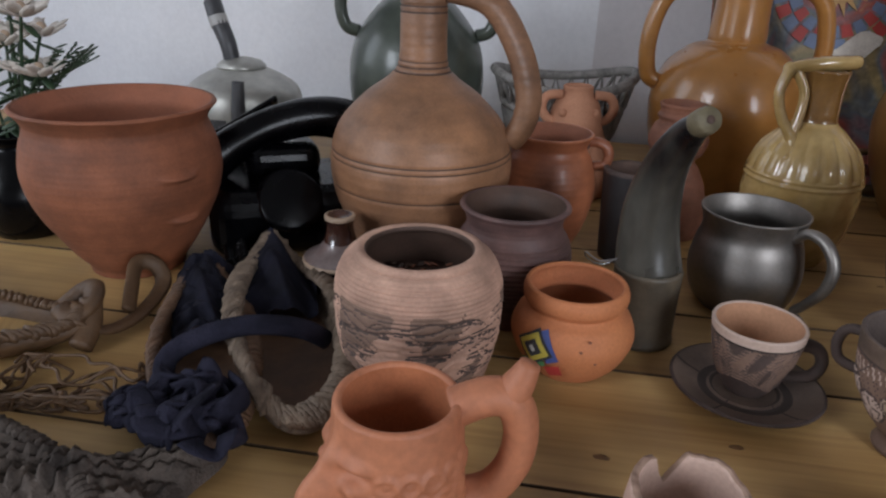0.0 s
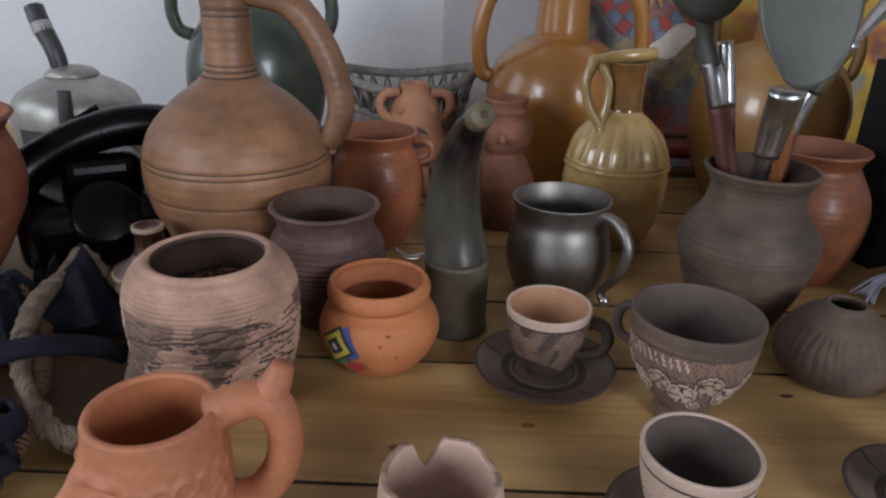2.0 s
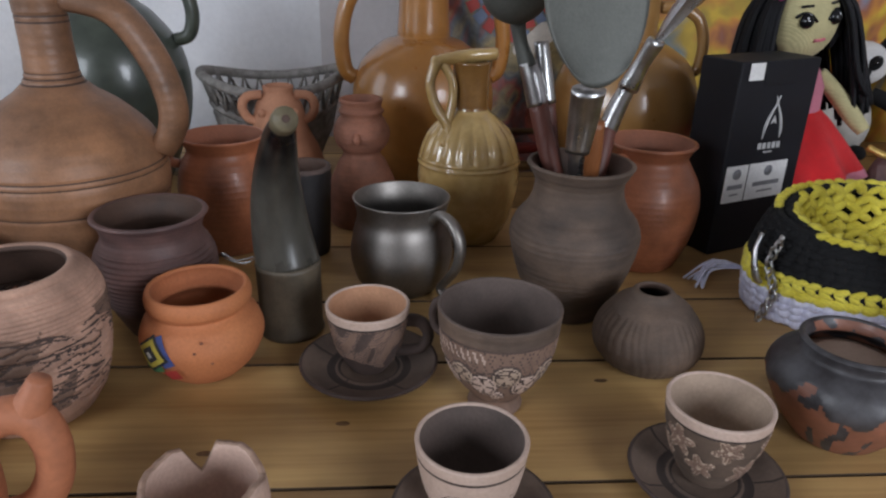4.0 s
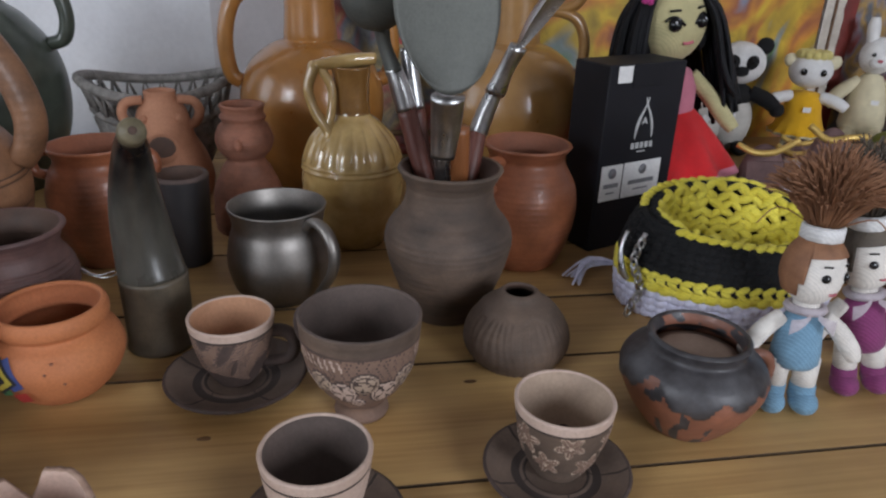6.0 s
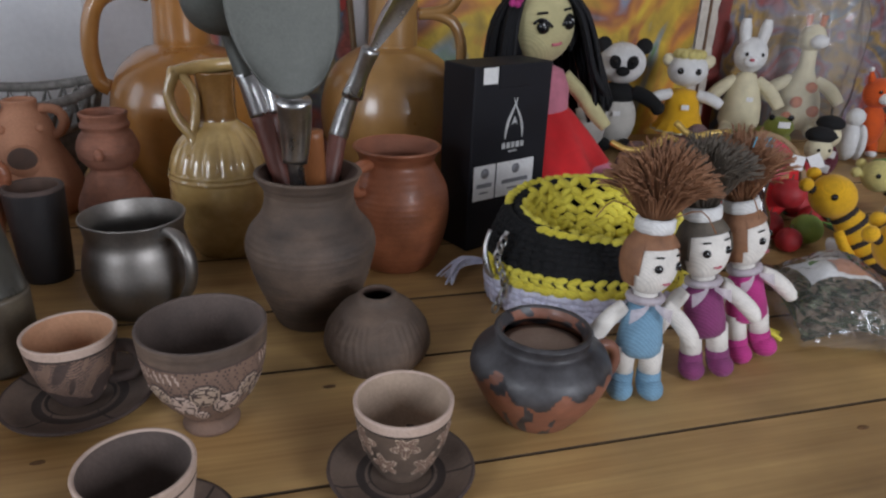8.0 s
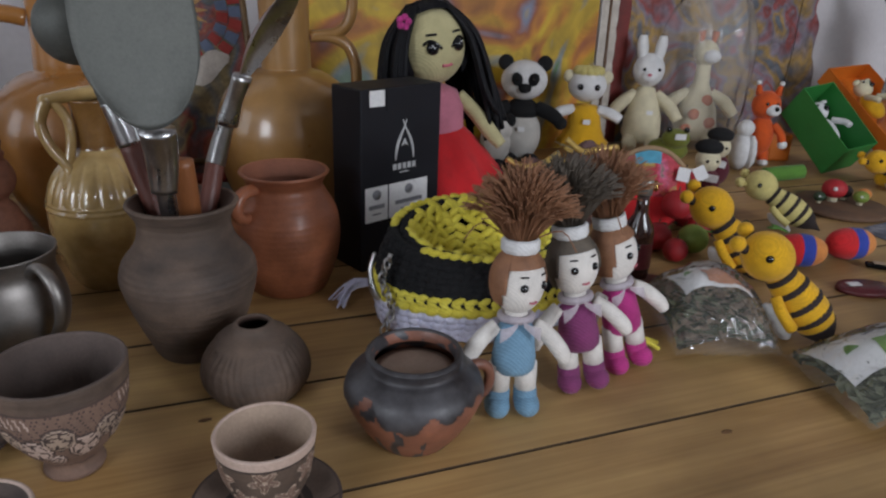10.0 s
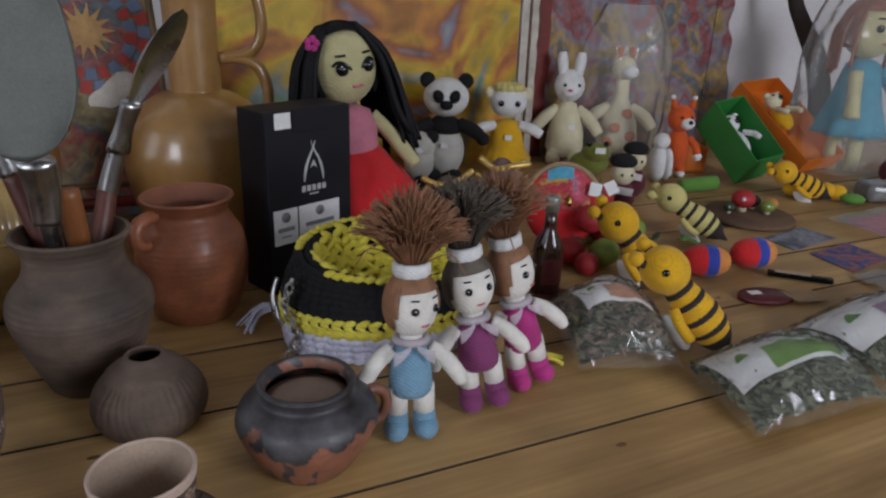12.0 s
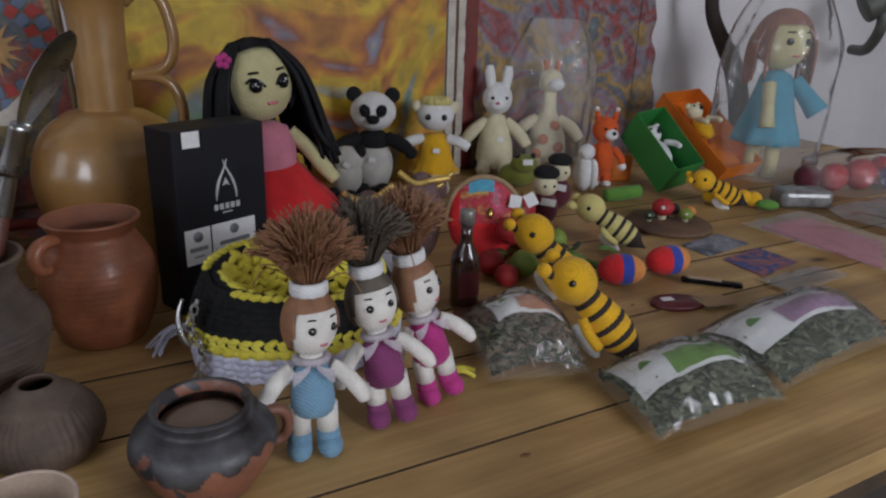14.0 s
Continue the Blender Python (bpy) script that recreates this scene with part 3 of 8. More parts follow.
CARVE = [(0.1 - 0.0037 * k, 0.0022 + 0.0012 * (k % 4), 2 + (k * 3) % 5, 2.3 * k, 0.0006 + 0.0003 * (k % 3)) for k in range(20)]


def carved_pick(a, z, i):
    if not 0.026 < z < 0.107:
        return M_PINKCLAY
    worn = noise.noise((2.2 * math.cos(a), 2.2 * math.sin(a), z * 26))
    if weave_lines(a, z, CARVE) > 0.5 and worn > -0.22:
        return M_SMOKED
    return M_SMOKED_PALE if worn > 0.12 else M_PINKCLAY


def carved_push(a, z):
    return -0.002 * weave_lines(a, z, CARVE) + (0.0005 * math.sin(z * 1700 + 2 * math.sin(a)) if z > 0.1 else 0.0007 * noise.noise((9 * math.cos(a), 9 * math.sin(a), z * 160)))


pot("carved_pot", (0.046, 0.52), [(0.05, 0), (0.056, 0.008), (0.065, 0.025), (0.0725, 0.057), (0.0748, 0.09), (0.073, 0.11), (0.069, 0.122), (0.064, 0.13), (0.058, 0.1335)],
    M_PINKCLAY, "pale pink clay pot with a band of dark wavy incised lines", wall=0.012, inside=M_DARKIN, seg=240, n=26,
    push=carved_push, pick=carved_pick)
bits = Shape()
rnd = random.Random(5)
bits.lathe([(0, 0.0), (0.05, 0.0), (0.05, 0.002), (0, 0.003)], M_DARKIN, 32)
for k in range(60):
    a, r = rnd.uniform(0, 6.28), 0.047 * math.sqrt(rnd.random())
    bits.ball((r * math.cos(a), r * math.sin(a), 0.003), (rnd.uniform(0.003, 0.007), rnd.uniform(0.002, 0.004), 0.0015), rnd.choice((M_DARKIN, M_TERRA_DARK, M_SMOKED)), nu=7, nv=4, turn=(rnd.uniform(-40, 40), rnd.uniform(-40, 40), rnd.uniform(0, 180)))
single("dried_petals", bits, at(0.046, 0.52, 0.1), "dried brown petals heaped inside the carved pot", "petals", kind="stuff")

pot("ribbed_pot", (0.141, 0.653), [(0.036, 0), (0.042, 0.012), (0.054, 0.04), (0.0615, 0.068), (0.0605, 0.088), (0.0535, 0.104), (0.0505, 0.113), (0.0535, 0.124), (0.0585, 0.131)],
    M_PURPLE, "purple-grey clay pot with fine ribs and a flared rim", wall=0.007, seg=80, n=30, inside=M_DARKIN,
    push=lambda a, z: 0.0013 * math.sin(z * 1150) if 0.035 < z < 0.1 else 0.0)

flagpot = pot("small_orange_pot", (0.193, 0.554), [(0.028, 0), (0.036, 0.004), (0.05, 0.02), (0.0585, 0.042), (0.054, 0.06), (0.0465, 0.068), (0.0445, 0.072), (0.0485, 0.077), (0.0495, 0.084), (0.048, 0.09)],
    M_ORANGE, "small round orange clay pot with a painted coloured badge", wall=0.006, inside=M_ORANGE_IN, seg=72, n=7)

cx, cy = 0.219, 0.288


def chip_top(a):
    d = (a - 1.72 + math.pi) % (2 * math.pi) - math.pi
    e = (a - 0.2 + math.pi) % (2 * math.pi) - math.pi
    return 0.086 - 0.026 * max(0, 1 - abs(d) / 0.33) - 0.01 * max(0, 1 - abs(e) / 0.5) + 0.0008 * math.sin(9 * a) + 0.0005 * math.sin(23 * a)


chip = Shape()
seg, rows, verts, faces, ms = 120, 16, [], [], []
for j in range(seg):
    a = 2 * math.pi * j / seg
    top = chip_top(a)
    for side in (0, 1):
        for i in range(rows + 1):
            s = i / rows if side == 0 else 1 - i / rows
            z = top * s if side == 0 else max(top * s, 0.006)
            r = 0.024 + 0.0165 * math.sin(min(1, z / 0.075) * math.pi / 2) - 0.003 * max(0, (z - 0.065) / 0.02) - (0.0045 if side else 0)
            verts.append((r * math.cos(a), r * math.sin(a), z))
w = 2 * (rows + 1)
for j in range(seg):
    k = (j + 1) % seg
    for i in range(w - 1):
        faces.append((j * w + i, k * w + i, k * w + i + 1, j * w + i + 1))
        ms.append(M_BROKEN if i == rows else M_CHIP)
    ms.append(M_CHIP)
    faces.append((j * w + w - 1, k * w + w - 1, k * w, j * w))
chip.add(verts, faces, ms)
chip.lathe([(0, 0.001), (0.023, 0.001), (0.0225, 0.006), (0, 0.0065)], M_CHIP, 40)
single("broken_cup", chip, at(cx, cy), "pale biscuit clay cup with a broken notched rim", "cup")

# the mug moulded as a face
mugtop = thing("face_mug", at(0.04, 0.336), "orange-pink clay mug moulded with a face in relief", "mug")


CURLS = [(256 + 19 * k + 9 * (j % 2), 0.028 + 0.0165 * j) for j in range(4) for k in range(5)]


def face_push(a, z):
    d = lambda b: (a - radians(b) + math.pi) % (2 * math.pi) - math.pi
    p = 0.024 * math.exp(-(d(212) / 0.2) ** 2) * math.exp(-((z - 0.058) / 0.017) ** 2)          # nose
    p += 0.008 * math.exp(-(d(212) / 0.13) ** 2) * math.exp(-((z - 0.078) / 0.018) ** 2)
    for b in (238, 186):
        p += 0.007 * math.exp(-(d(b) / 0.17) ** 2) * math.exp(-((z - 0.071) / 0.0075) ** 2)     # eyes
        p += 0.005 * math.exp(-(d(b) / 0.3) ** 2) * math.exp(-((z - 0.086) / 0.005) ** 2)       # brows
        p -= 0.006 * math.exp(-(d(b) / 0.2) ** 2) * math.exp(-((z - 0.079) / 0.004) ** 2)
    if 250 < math.degrees(a) % 360 < 350:                                                       # curls of hair
        for b, zz in CURLS:
            q = math.hypot(d(b) * 0.044, z - zz)
            p += 0.0026 * math.exp(-((q - 0.0062) / 0.0018) ** 2) + 0.0022 * math.exp(-(q / 0.002) ** 2)
    return p + 0.0003 * noise.noise((a * 6, z * 90, 4.0))


prof, split = vessel([(0.034, 0), (0.04, 0.012), (0.0445, 0.04), (0.045, 0.065), (0.0435, 0.09), (0.0415, 0.111)], 0.006, 14)
part("body", Shape().lathe(prof, M_FACE, 160, lambda a, z, i: face_push(a, z) if i < split - 4 else 0.0, lambda a, z, i: M_FACE if i < split else M_ORANGE_IN), mugtop)
c, s = math.cos(radians(3)), math.sin(radians(3))
part("handle", Shape().tube([(q * c, q * s, z) for q, z in ((0.04, 0.03), (0.062, 0.037), (0.077, 0.058), (0.081, 0.086), (0.074, 0.108), (0.059, 0.113), (0.036, 0.104))], [0.0135, 0.0125, 0.012, 0.0118, 0.0125, 0.0125, 0.013], M_FACE, 16, flat=1.05)
     .tube([(0.068 * c, 0.068 * s, 0.108), (0.077 * c, 0.077 * s, 0.123), (0.083 * c, 0.083 * s, 0.137)], [0.0125, 0.0105, 0.007], M_FACE, 14), mugtop)

# the horn, standing on its wide end
horn = thing("drinking_horn", at(0.278, 0.617), "dark grey-green horn standing on its wide end with a pale tip", "horn")
part("shaft", Shape().tube([(0, 0, 0.078), (-0.004, 0.004, 0.11), (-0.006, 0.001, 0.15), (-0.004, -0.012, 0.19), (0.001, -0.036, 0.225), (0.005, -0.058, 0.243)], [0.0335, 0.031, 0.027, 0.0215, 0.016, 0.0112], M_HORN, 32, n=8), horn)
part("base_band", Shape().lathe([(0, 0), (0.034, 0), (0.0352, 0.002), (0.0345, 0.006), (0.0335, 0.009), (0.0338, 0.04), (0.0342, 0.077), (0.0348, 0.08), (0.0338, 0.083), (0, 0.084)], M_HORNBASE, 40), horn, "dull olive band round the foot")
tip = Shape().tube([(0.0045, -0.056, 0.2425), (0.0065, -0.066, 0.248), (0.0075, -0.071, 0.25)], [0.0122, 0.0124, 0.0112], M_HORNTIP, 20)
# dark disc painted in place of the shaded bore; no hole is cut
tip.ball((0.0077, -0.0722, 0.2505), (0.0038, 0.0012, 0.0038), M_DARKIN, turn=(-28, 0, 5))
part("tip", tip, horn, "pale tip with a dark disc painted as its bore")
part("wire_loop", Shape().tube([(-0.03, 0.012, 0.083), (-0.046, 0.01, 0.078), (-0.062, 0.006, 0.086), (-0.066, 0.002, 0.095), (-0.052, -0.004, 0.088), (-0.034, -0.006, 0.092)], 0.0009, M_STEEL, 6), horn, "thin bent hanging wire")

pot("black_beaker", (0.306, 0.83), [(0.027, 0), (0.03, 0.006), (0.0325, 0.055), (0.0345, 0.1), (0.0355, 0.121)], M_BLACKCLAY, "small black clay beaker behind the horn", wall=0.007, inside=M_DARKIN, lip=M_SMOKED)

pot("handled_clay_pot", (0.204, 0.862), [(0.036, 0), (0.042, 0.01), (0.058, 0.05), (0.0635, 0.09), (0.057, 0.122), (0.048, 0.139), (0.05, 0.149), (0.0555, 0.158)],
    M_BURNISHED, "red-brown clay pot with small ring handles", wall=0.0048, inside=M_TERRA_IN,
    push=lambda a, z: 0.0012 * noise.noise((a * 3, z * 60, 0.0)) if z < 0.11 else 0.0,
    handles=[(loop(a, (0.058, 0.118), (0.051, 0.15), 0.076), 0.0065, 1.2) for a in (-12, 168)])

# the pot shaped as an animal's head
beast = thing("animal_pot", at(0.278, 1.103, 0, -2), "terracotta pot shaped as an animal with a round open mouth", "pot")
prof, split = vessel([(0.06, 0), (0.068, 0.012), (0.072, 0.04), (0.062, 0.075), (0.047, 0.105), (0.042, 0.13), (0.036, 0.15), (0.025, 0.166), (0.0245, 0.176)], 0.006)
part("body", Shape().lathe(prof, M_BISCUIT, 64, lambda a, z, i: 0.012 * math.exp(-(((a + 1.57 + math.pi) % 6.2832 - math.pi) / 0.6) ** 2) * math.exp(-((z - 0.1) / 0.03) ** 2) if i < split else 0), beast)
for a in (-1, 1):
    part("ear", Shape().tube([(a * 0.026, -0.01, 0.165), (a * 0.05, -0.012, 0.162), (a * 0.058, -0.013, 0.145), (a * 0.05, -0.012, 0.128), (a * 0.036, -0.01, 0.122)], 0.0075, M_BISCUIT, 10), beast)
    part("eye", Shape().ball((a * 0.026, -0.034, 0.14), (0.007, 0.005, 0.007), M_BISCUIT), beast)
# dark disc painted over the closed ring where the mouth's hollow would be shaded
part("mouth", Shape().tube([(0, -0.045, 0.096), (0, -0.066, 0.099)], [0.0225, 0.024], M_BISCUIT, 24).ball((0, -0.0655, 0.099), (0.0205, 0.003, 0.0205), M_DARKIN), beast, "round mouth ring closed by a disc painted dark as its hollow")

# a small jar with a face below its ringed neck
jar = thing("face_jar", at(0.395, 0.936), "small brown clay jar with a ringed neck and a face", "jar")
prof, split = vessel([(0.05, 0), (0.052, 0.02), (0.049, 0.06), (0.035, 0.095), (0.0265, 0.108), (0.036, 0.12), (0.041, 0.138), (0.036, 0.155), (0.03, 0.163), (0.033, 0.17), (0.03, 0.176), (0.032, 0.186)], 0.005, 6)
part("body", Shape().lathe(prof, M_TERRA_DARK, 64, lambda a, z, i: 0.0015 * noise.noise((a * 4, z * 110, 0.5)) if i < split - 3 else 0), jar)
part("nose", Shape().ball((-0.012, -0.04, 0.137), (0.006, 0.007, 0.009), M_TERRA_DARK), jar)

# the large glazed jugs
pot("glazed_jug", (0.523, 1.118), [(0.075, 0), (0.085, 0.02), (0.108, 0.07), (0.12, 0.13), (0.1195, 0.172), (0.103, 0.214), (0.07, 0.243), (0.046, 0.252), (0.044, 0.262), (0.041, 0.31), (0.042, 0.36), (0.05, 0.39)],
    M_OCHRE, "large glossy ochre glazed jug with a looped handle", wall=0.006, seg=80, n=6, inside=M_DARKIN,
    handles=[(loop(176, (0.117, 0.185), (0.043, 0.33), 0.137, 0.006), 0.013, 1.1), (loop(-4, (0.117, 0.185), (0.043, 0.33), 0.137, 0.006), 0.013, 1.1)])
pot("glazed_jug", (0.845, 1.005), [(0.075, 0), (0.085, 0.02), (0.108, 0.07), (0.121, 0.13), (0.119, 0.175), (0.1, 0.222), (0.065, 0.25), (0.043, 0.258), (0.0405, 0.268), (0.04, 0.33), (0.042, 0.4), (0.05, 0.43)],
    M_OCHRE_PALE, "large pale ochre glazed jug with a double handle", wall=0.006, seg=80, n=6, inside=M_DARKIN,
    handles=[(loop(-20, (0.106, 0.21), (0.043, 0.31), 0.115, 0.0), 0.009, 1.2), (loop(-20, (0.043, 0.31), (0.042, 0.42), 0.11, 0.02), 0.009, 1.2)])

# the ribbed flask
flask = thing("glazed_flask", at(0.537, 0.852), "olive-yellow glazed flask with a ribbed shoulder", "flask")


def flask_push(a, z):
    p = 0.0034 * abs(math.sin(9 * a)) ** 0.6 - 0.0016 if 0.124 < z < 0.178 else 0.0
    p *= min(1, (0.18 - z) / 0.02) if z > 0.12 else 1
    p += 0.0026 * (math.exp(-((z - 0.1145) / 0.0018) ** 2) + math.exp(-((z - 0.1215) / 0.0018) ** 2))
    return p + (0.0009 * noise.noise((a * 5, z * 100, 0)) if z < 0.11 else 0)


prof, split = vessel([(0.046, 0), (0.05, 0.006), (0.0625, 0.033), (0.0715, 0.075), (0.0705, 0.115), (0.0595, 0.15), (0.039, 0.175), (0.0265, 0.186), (0.0245, 0.2), (0.0245, 0.23), (0.027, 0.25)], 0.005, 26)
part("body", Shape().lathe(prof, M_OLIVE, 144, lambda a, z, i: flask_push(a, z) if i < split - 4 else 0, lambda a, z, i: M_OLIVE_DARK if z > 0.188 else M_OLIVE), flask)
part("lip", Shape().tube([(-0.052, -0.006, 0.253), (-0.03, -0.006, 0.256), (0.0, -0.006, 0.259), (0.031, -0.005, 0.261)], [0.006, 0.0085, 0.0095, 0.0085], M_OLIVE, 14, flat=1.5), flask, "pinched pouring lip")
part("handle", Shape().tube([(-0.05, -0.008, 0.252), (-0.06, -0.012, 0.225), (-0.053, -0.016, 0.195), (-0.037, -0.02, 0.17), (-0.036, -0.03, 0.152), (-0.045, -0.038, 0.142)], [0.0075, 0.0065, 0.0065, 0.0075, 0.007, 0.006], M_OLIVE, 12, flat=1.3)
     .tube([(-0.044, -0.006, 0.252), (-0.03, -0.012, 0.228), (-0.03, -0.016, 0.2), (-0.037, -0.02, 0.172)], 0.0062, M_OLIVE, 10), flask)
part("knob", Shape().ball((-0.051, -0.008, 0.252), 0.0085, M_OLIVE), flask)

# the pewter mug
pewter = thing("pewter_mug", at(0.415, 0.702), "round-bellied dull pewter mug with a scrolled handle", "mug")
prof, split = vessel([(0.042, 0), (0.045, 0.003), (0.056, 0.018), (0.0622, 0.047), (0.0585, 0.075), (0.0538, 0.092), (0.0545, 0.104), (0.0582, 0.117)], 0.0025, 8)
part("body", Shape().lathe(prof, M_PEWTER, 96), pewter)
c, s = math.cos(radians(-59)), math.sin(radians(-59))
part("handle", Shape().tube([(q * c, q * s, z) for q, z in ((0.052, 0.1), (0.066, 0.112), (0.086, 0.108), (0.1, 0.088), (0.097, 0.06), (0.081, 0.036), (0.07, 0.022), (0.076, 0.014))], [0.005, 0.0055, 0.0065, 0.0065, 0.006, 0.0052, 0.005, 0.0058], M_PEWTER, 12, flat=1.3)
     .ball((0.077 * c, 0.077 * s, 0.013), 0.0068, M_STEEL), pewter)

# cups, saucers and the carved bowl
def blossom(a, z, spots, radius):
    """What a carved blossom shows at angle a and height z: 0 nothing, 1 a petal, 2 a cut line."""
    for q, zz, r in spots:
        x, y = ((a - q + math.pi) % (2 * math.pi) - math.pi) * radius, z - zz
        d, edge = math.hypot(x, y), r * (0.74 + 0.26 * math.cos(5 * math.atan2(y, x) + 9 * q))
        if d < edge + 0.001:
            return 2 if d < r * 0.17 or d > edge - 0.0004 or abs(math.sin(2.5 * math.atan2(y, x) + 4.5 * q)) < 0.1 else 1
    return 0


CUP_SPOTS = [(radians(12 + 30 * k), 0.046 - 0.021 * (k % 2) + 0.002 * (k % 3), 0.0135 - 0.0012 * (k % 3)) for k in range(12)]


def swirls(a, z):
    """Combed waves beside a dark leaf, as cut on the dark cup."""
    field = noise.noise((2.4 * math.cos(a) + 4, 2.4 * math.sin(a), z * 55 + 2.0 * math.sin(2 * a)))
    if field > 0.16 or z < 0.016 + 0.007 * math.sin(2 * a):
        return 2
    return 2 if field > -0.3 and math.sin((z + 0.005 * math.sin(3 * a) + 0.002 * math.sin(7 * a)) * 1900) > 0.25 else 0


def spiral(a, z):
    """A few thin scrolls on the pale cup."""
    for k in range(6):
        x, y = ((a - 1.05 * k + math.pi) % (2 * math.pi) - math.pi) * 0.034, z - 0.036 + 0.006 * (k % 2)
        d = math.hypot(x, y)
        if d < 0.012 and abs((d - 0.0019 * (math.atan2(y, x) + math.pi) / math.pi) % 0.0038) < 0.0009:
            return 2
    return 0


def cup(xy, label, inside, cut, handle_az=None, ground=M_SMOKED_PALE, petal=None, line=M_SMOKED, z=0.0095):
    """A small cup; cut(angle, height) gives its carving."""
    top = thing("coffee_cup", at(xy[0], xy[1], z, 0), label, "cup", "clay coffee cups")
    prof, split = vessel([(0.019, 0), (0.021, 0.003), (0.0262, 0.012), (0.0332, 0.029), (0.0376, 0.048), (0.0395, 0.062), (0.0403, 0.069)], 0.0035, 22)

    def pick(a, q, i):
        if i >= split:
            return inside
        if q > 0.0615:
            return M_CUPRIM
        if 0.0595 < q <= 0.0615:
            return M_LINE
        k = cut(a, q)
        return line if k == 2 else (petal or ground) if k == 1 else ground

    part("body", Shape().lathe(prof, ground, 260, lambda a, q, i: ((-0.0009, 0.0006, -0.001)[cut(a, q)] * (cut(a, q) > 0) if q < 0.059 else 0) if i < split - 4 else 0, pick), top)
    if handle_az is not None:
        part("handle", Shape().tube(loop(handle_az, (0.028, 0.018), (0.038, 0.052), 0.058), 0.0055, M_SMOKED, 10, flat=1.25), top, "dark smoked loop handle")
    return top


def saucer(xy, radius, rz):
    prof = [(0, 0), (radius * 0.5, 0), (radius * 0.55, 0.002), (radius * 0.85, 0.008), (radius, 0.0145), (radius + 0.001, 0.0165), (radius - 0.002, 0.0175), (radius * 0.85, 0.0125), (radius * 0.62, 0.0085), (radius * 0.5, 0.008), (radius * 0.46, 0.0095), (radius * 0.42, 0.008), (0, 0.0078)]

    def pick(a, z, i):
        a = (a + rz) % (2 * math.pi)
        if i >= 6 and (i in (8, 10) or any(abs(((a - k) + math.pi) % (2 * math.pi) - math.pi) < 0.022 for k in (0.3, 1.6, 2.5, 3.9, 5.2)) and i < 10):
            return M_LINE
        return M_SMOKED if i in (4, 5) else M_SAUCER

    return single("saucer", Shape().lathe(prof, M_SAUCER, 140, None, pick), at(*xy), "grey-brown clay saucer with dark incised petals", "saucer", "clay saucers")


saucer((0.35, 0.512), 0.067, 0.0)
cup((0.35, 0.512), "dark incised clay coffee cup with a pale pink rim", M_CUPIN, swirls, -13)
saucer((0.4, 0.3), 0.06, 1.0)
cup((0.397, 0.302), "pale grey clay coffee cup with incised scrolls", M_GREYIN, spiral, ground=M_CUPRIM)
saucer((0.592, 0.303), 0.06, 2.0)
cup((0.595, 0.307), "beige clay coffee cup with dark carved blossoms", M_BEIGEIN, lambda a, z: blossom(a, z, CUP_SPOTS, 0.035), 55, ground=M_GREYCLAY, petal=M_SMOKED_PALE, line=M_BEIGEIN)

BOWL_SPOTS = [(radians(q), z, r) for q, z, r in ((238, 0.047, 0.0135), (262, 0.06, 0.0125), (254, 0.032, 0.008), (214, 0.056, 0.0115), (285, 0.046, 0.0135), (308, 0.058, 0.0115), (188, 0.046, 0.0135), (332, 0.046, 0.0135), (160, 0.058, 0.0115))]


def bowl_at(a, z):
    """The nearest round carved field of the bowl: signed distance to its edge, angle round it and its rank."""
    best = (1.0, 0.0, 0)
    for k, (q, zz, r) in enumerate(BOWL_SPOTS):
        x, y = ((a - q + math.pi) % (2 * math.pi) - math.pi) * 0.048, z - zz
        best = min(best, (math.hypot(x, y) - r, math.atan2(y, x), k))
    return best


def bowl_pick(a, z, i):
    if z > 0.089:
        return M_GREYCLAY
    d, turn, k = bowl_at(a, z)
    if abs(d) < 0.0009 or abs(d + 0.0032) < 0.0006 or weave_lines(a, z, [(0.087, 0.0, 1, 0, 0.0008), (0.018, 0.001, 6, 0, 0.001), (0.066, 0.014, 2, 1.0, 0.0009)]) > 0.5:
        return M_SMOKED
    if d < -0.0009:
        return M_SMOKED if d > -0.011 and math.cos(4 * turn + k) > 0.72 and d < -0.0036 else M_CUPRIM if k % 2 == 0 else M_BEIGEIN
    if 0.074 < z < 0.085 and math.sin(2 * a + 1.2) > -0.2:
        return M_CUPRIM if math.sin(a * 52 + z * 300) > 0.55 else M_SMOKED_PALE
    return M_SMOKED if z > 0.05 and math.sin(a * 90 + z * 900) > 0.93 else M_SMOKED_PALE


prof, split = vessel([(0.024, 0), (0.0255, 0.004), (0.0225, 0.011), (0.025, 0.018), (0.039, 0.036), (0.05, 0.06), (0.0535, 0.08), (0.0555, 0.103)], 0.004, 12)
bowl = thing("carved_bowl", at(0.459, 0.442), "footed grey-brown clay bowl carved with round blossoms", "bowl")
part("body", Shape().lathe(prof, M_GREYCLAY, 200, lambda a, z, i: (-0.001 * math.exp(-(bowl_at(a, z)[0] / 0.0012) ** 2) + (0.0009 if bowl_at(a, z)[0] < 0 else 0) if 0.015 < z < 0.09 else 0) if i < split - 4 else 0,
                          lambda a, z, i: bowl_pick(a, z, i) if i < split - 3 else M_GREYIN), bowl)
part("handle", Shape().tube(loop(135, (0.048, 0.055), (0.0545, 0.09), 0.07), 0.0045, M_SMOKED, 10), bowl)

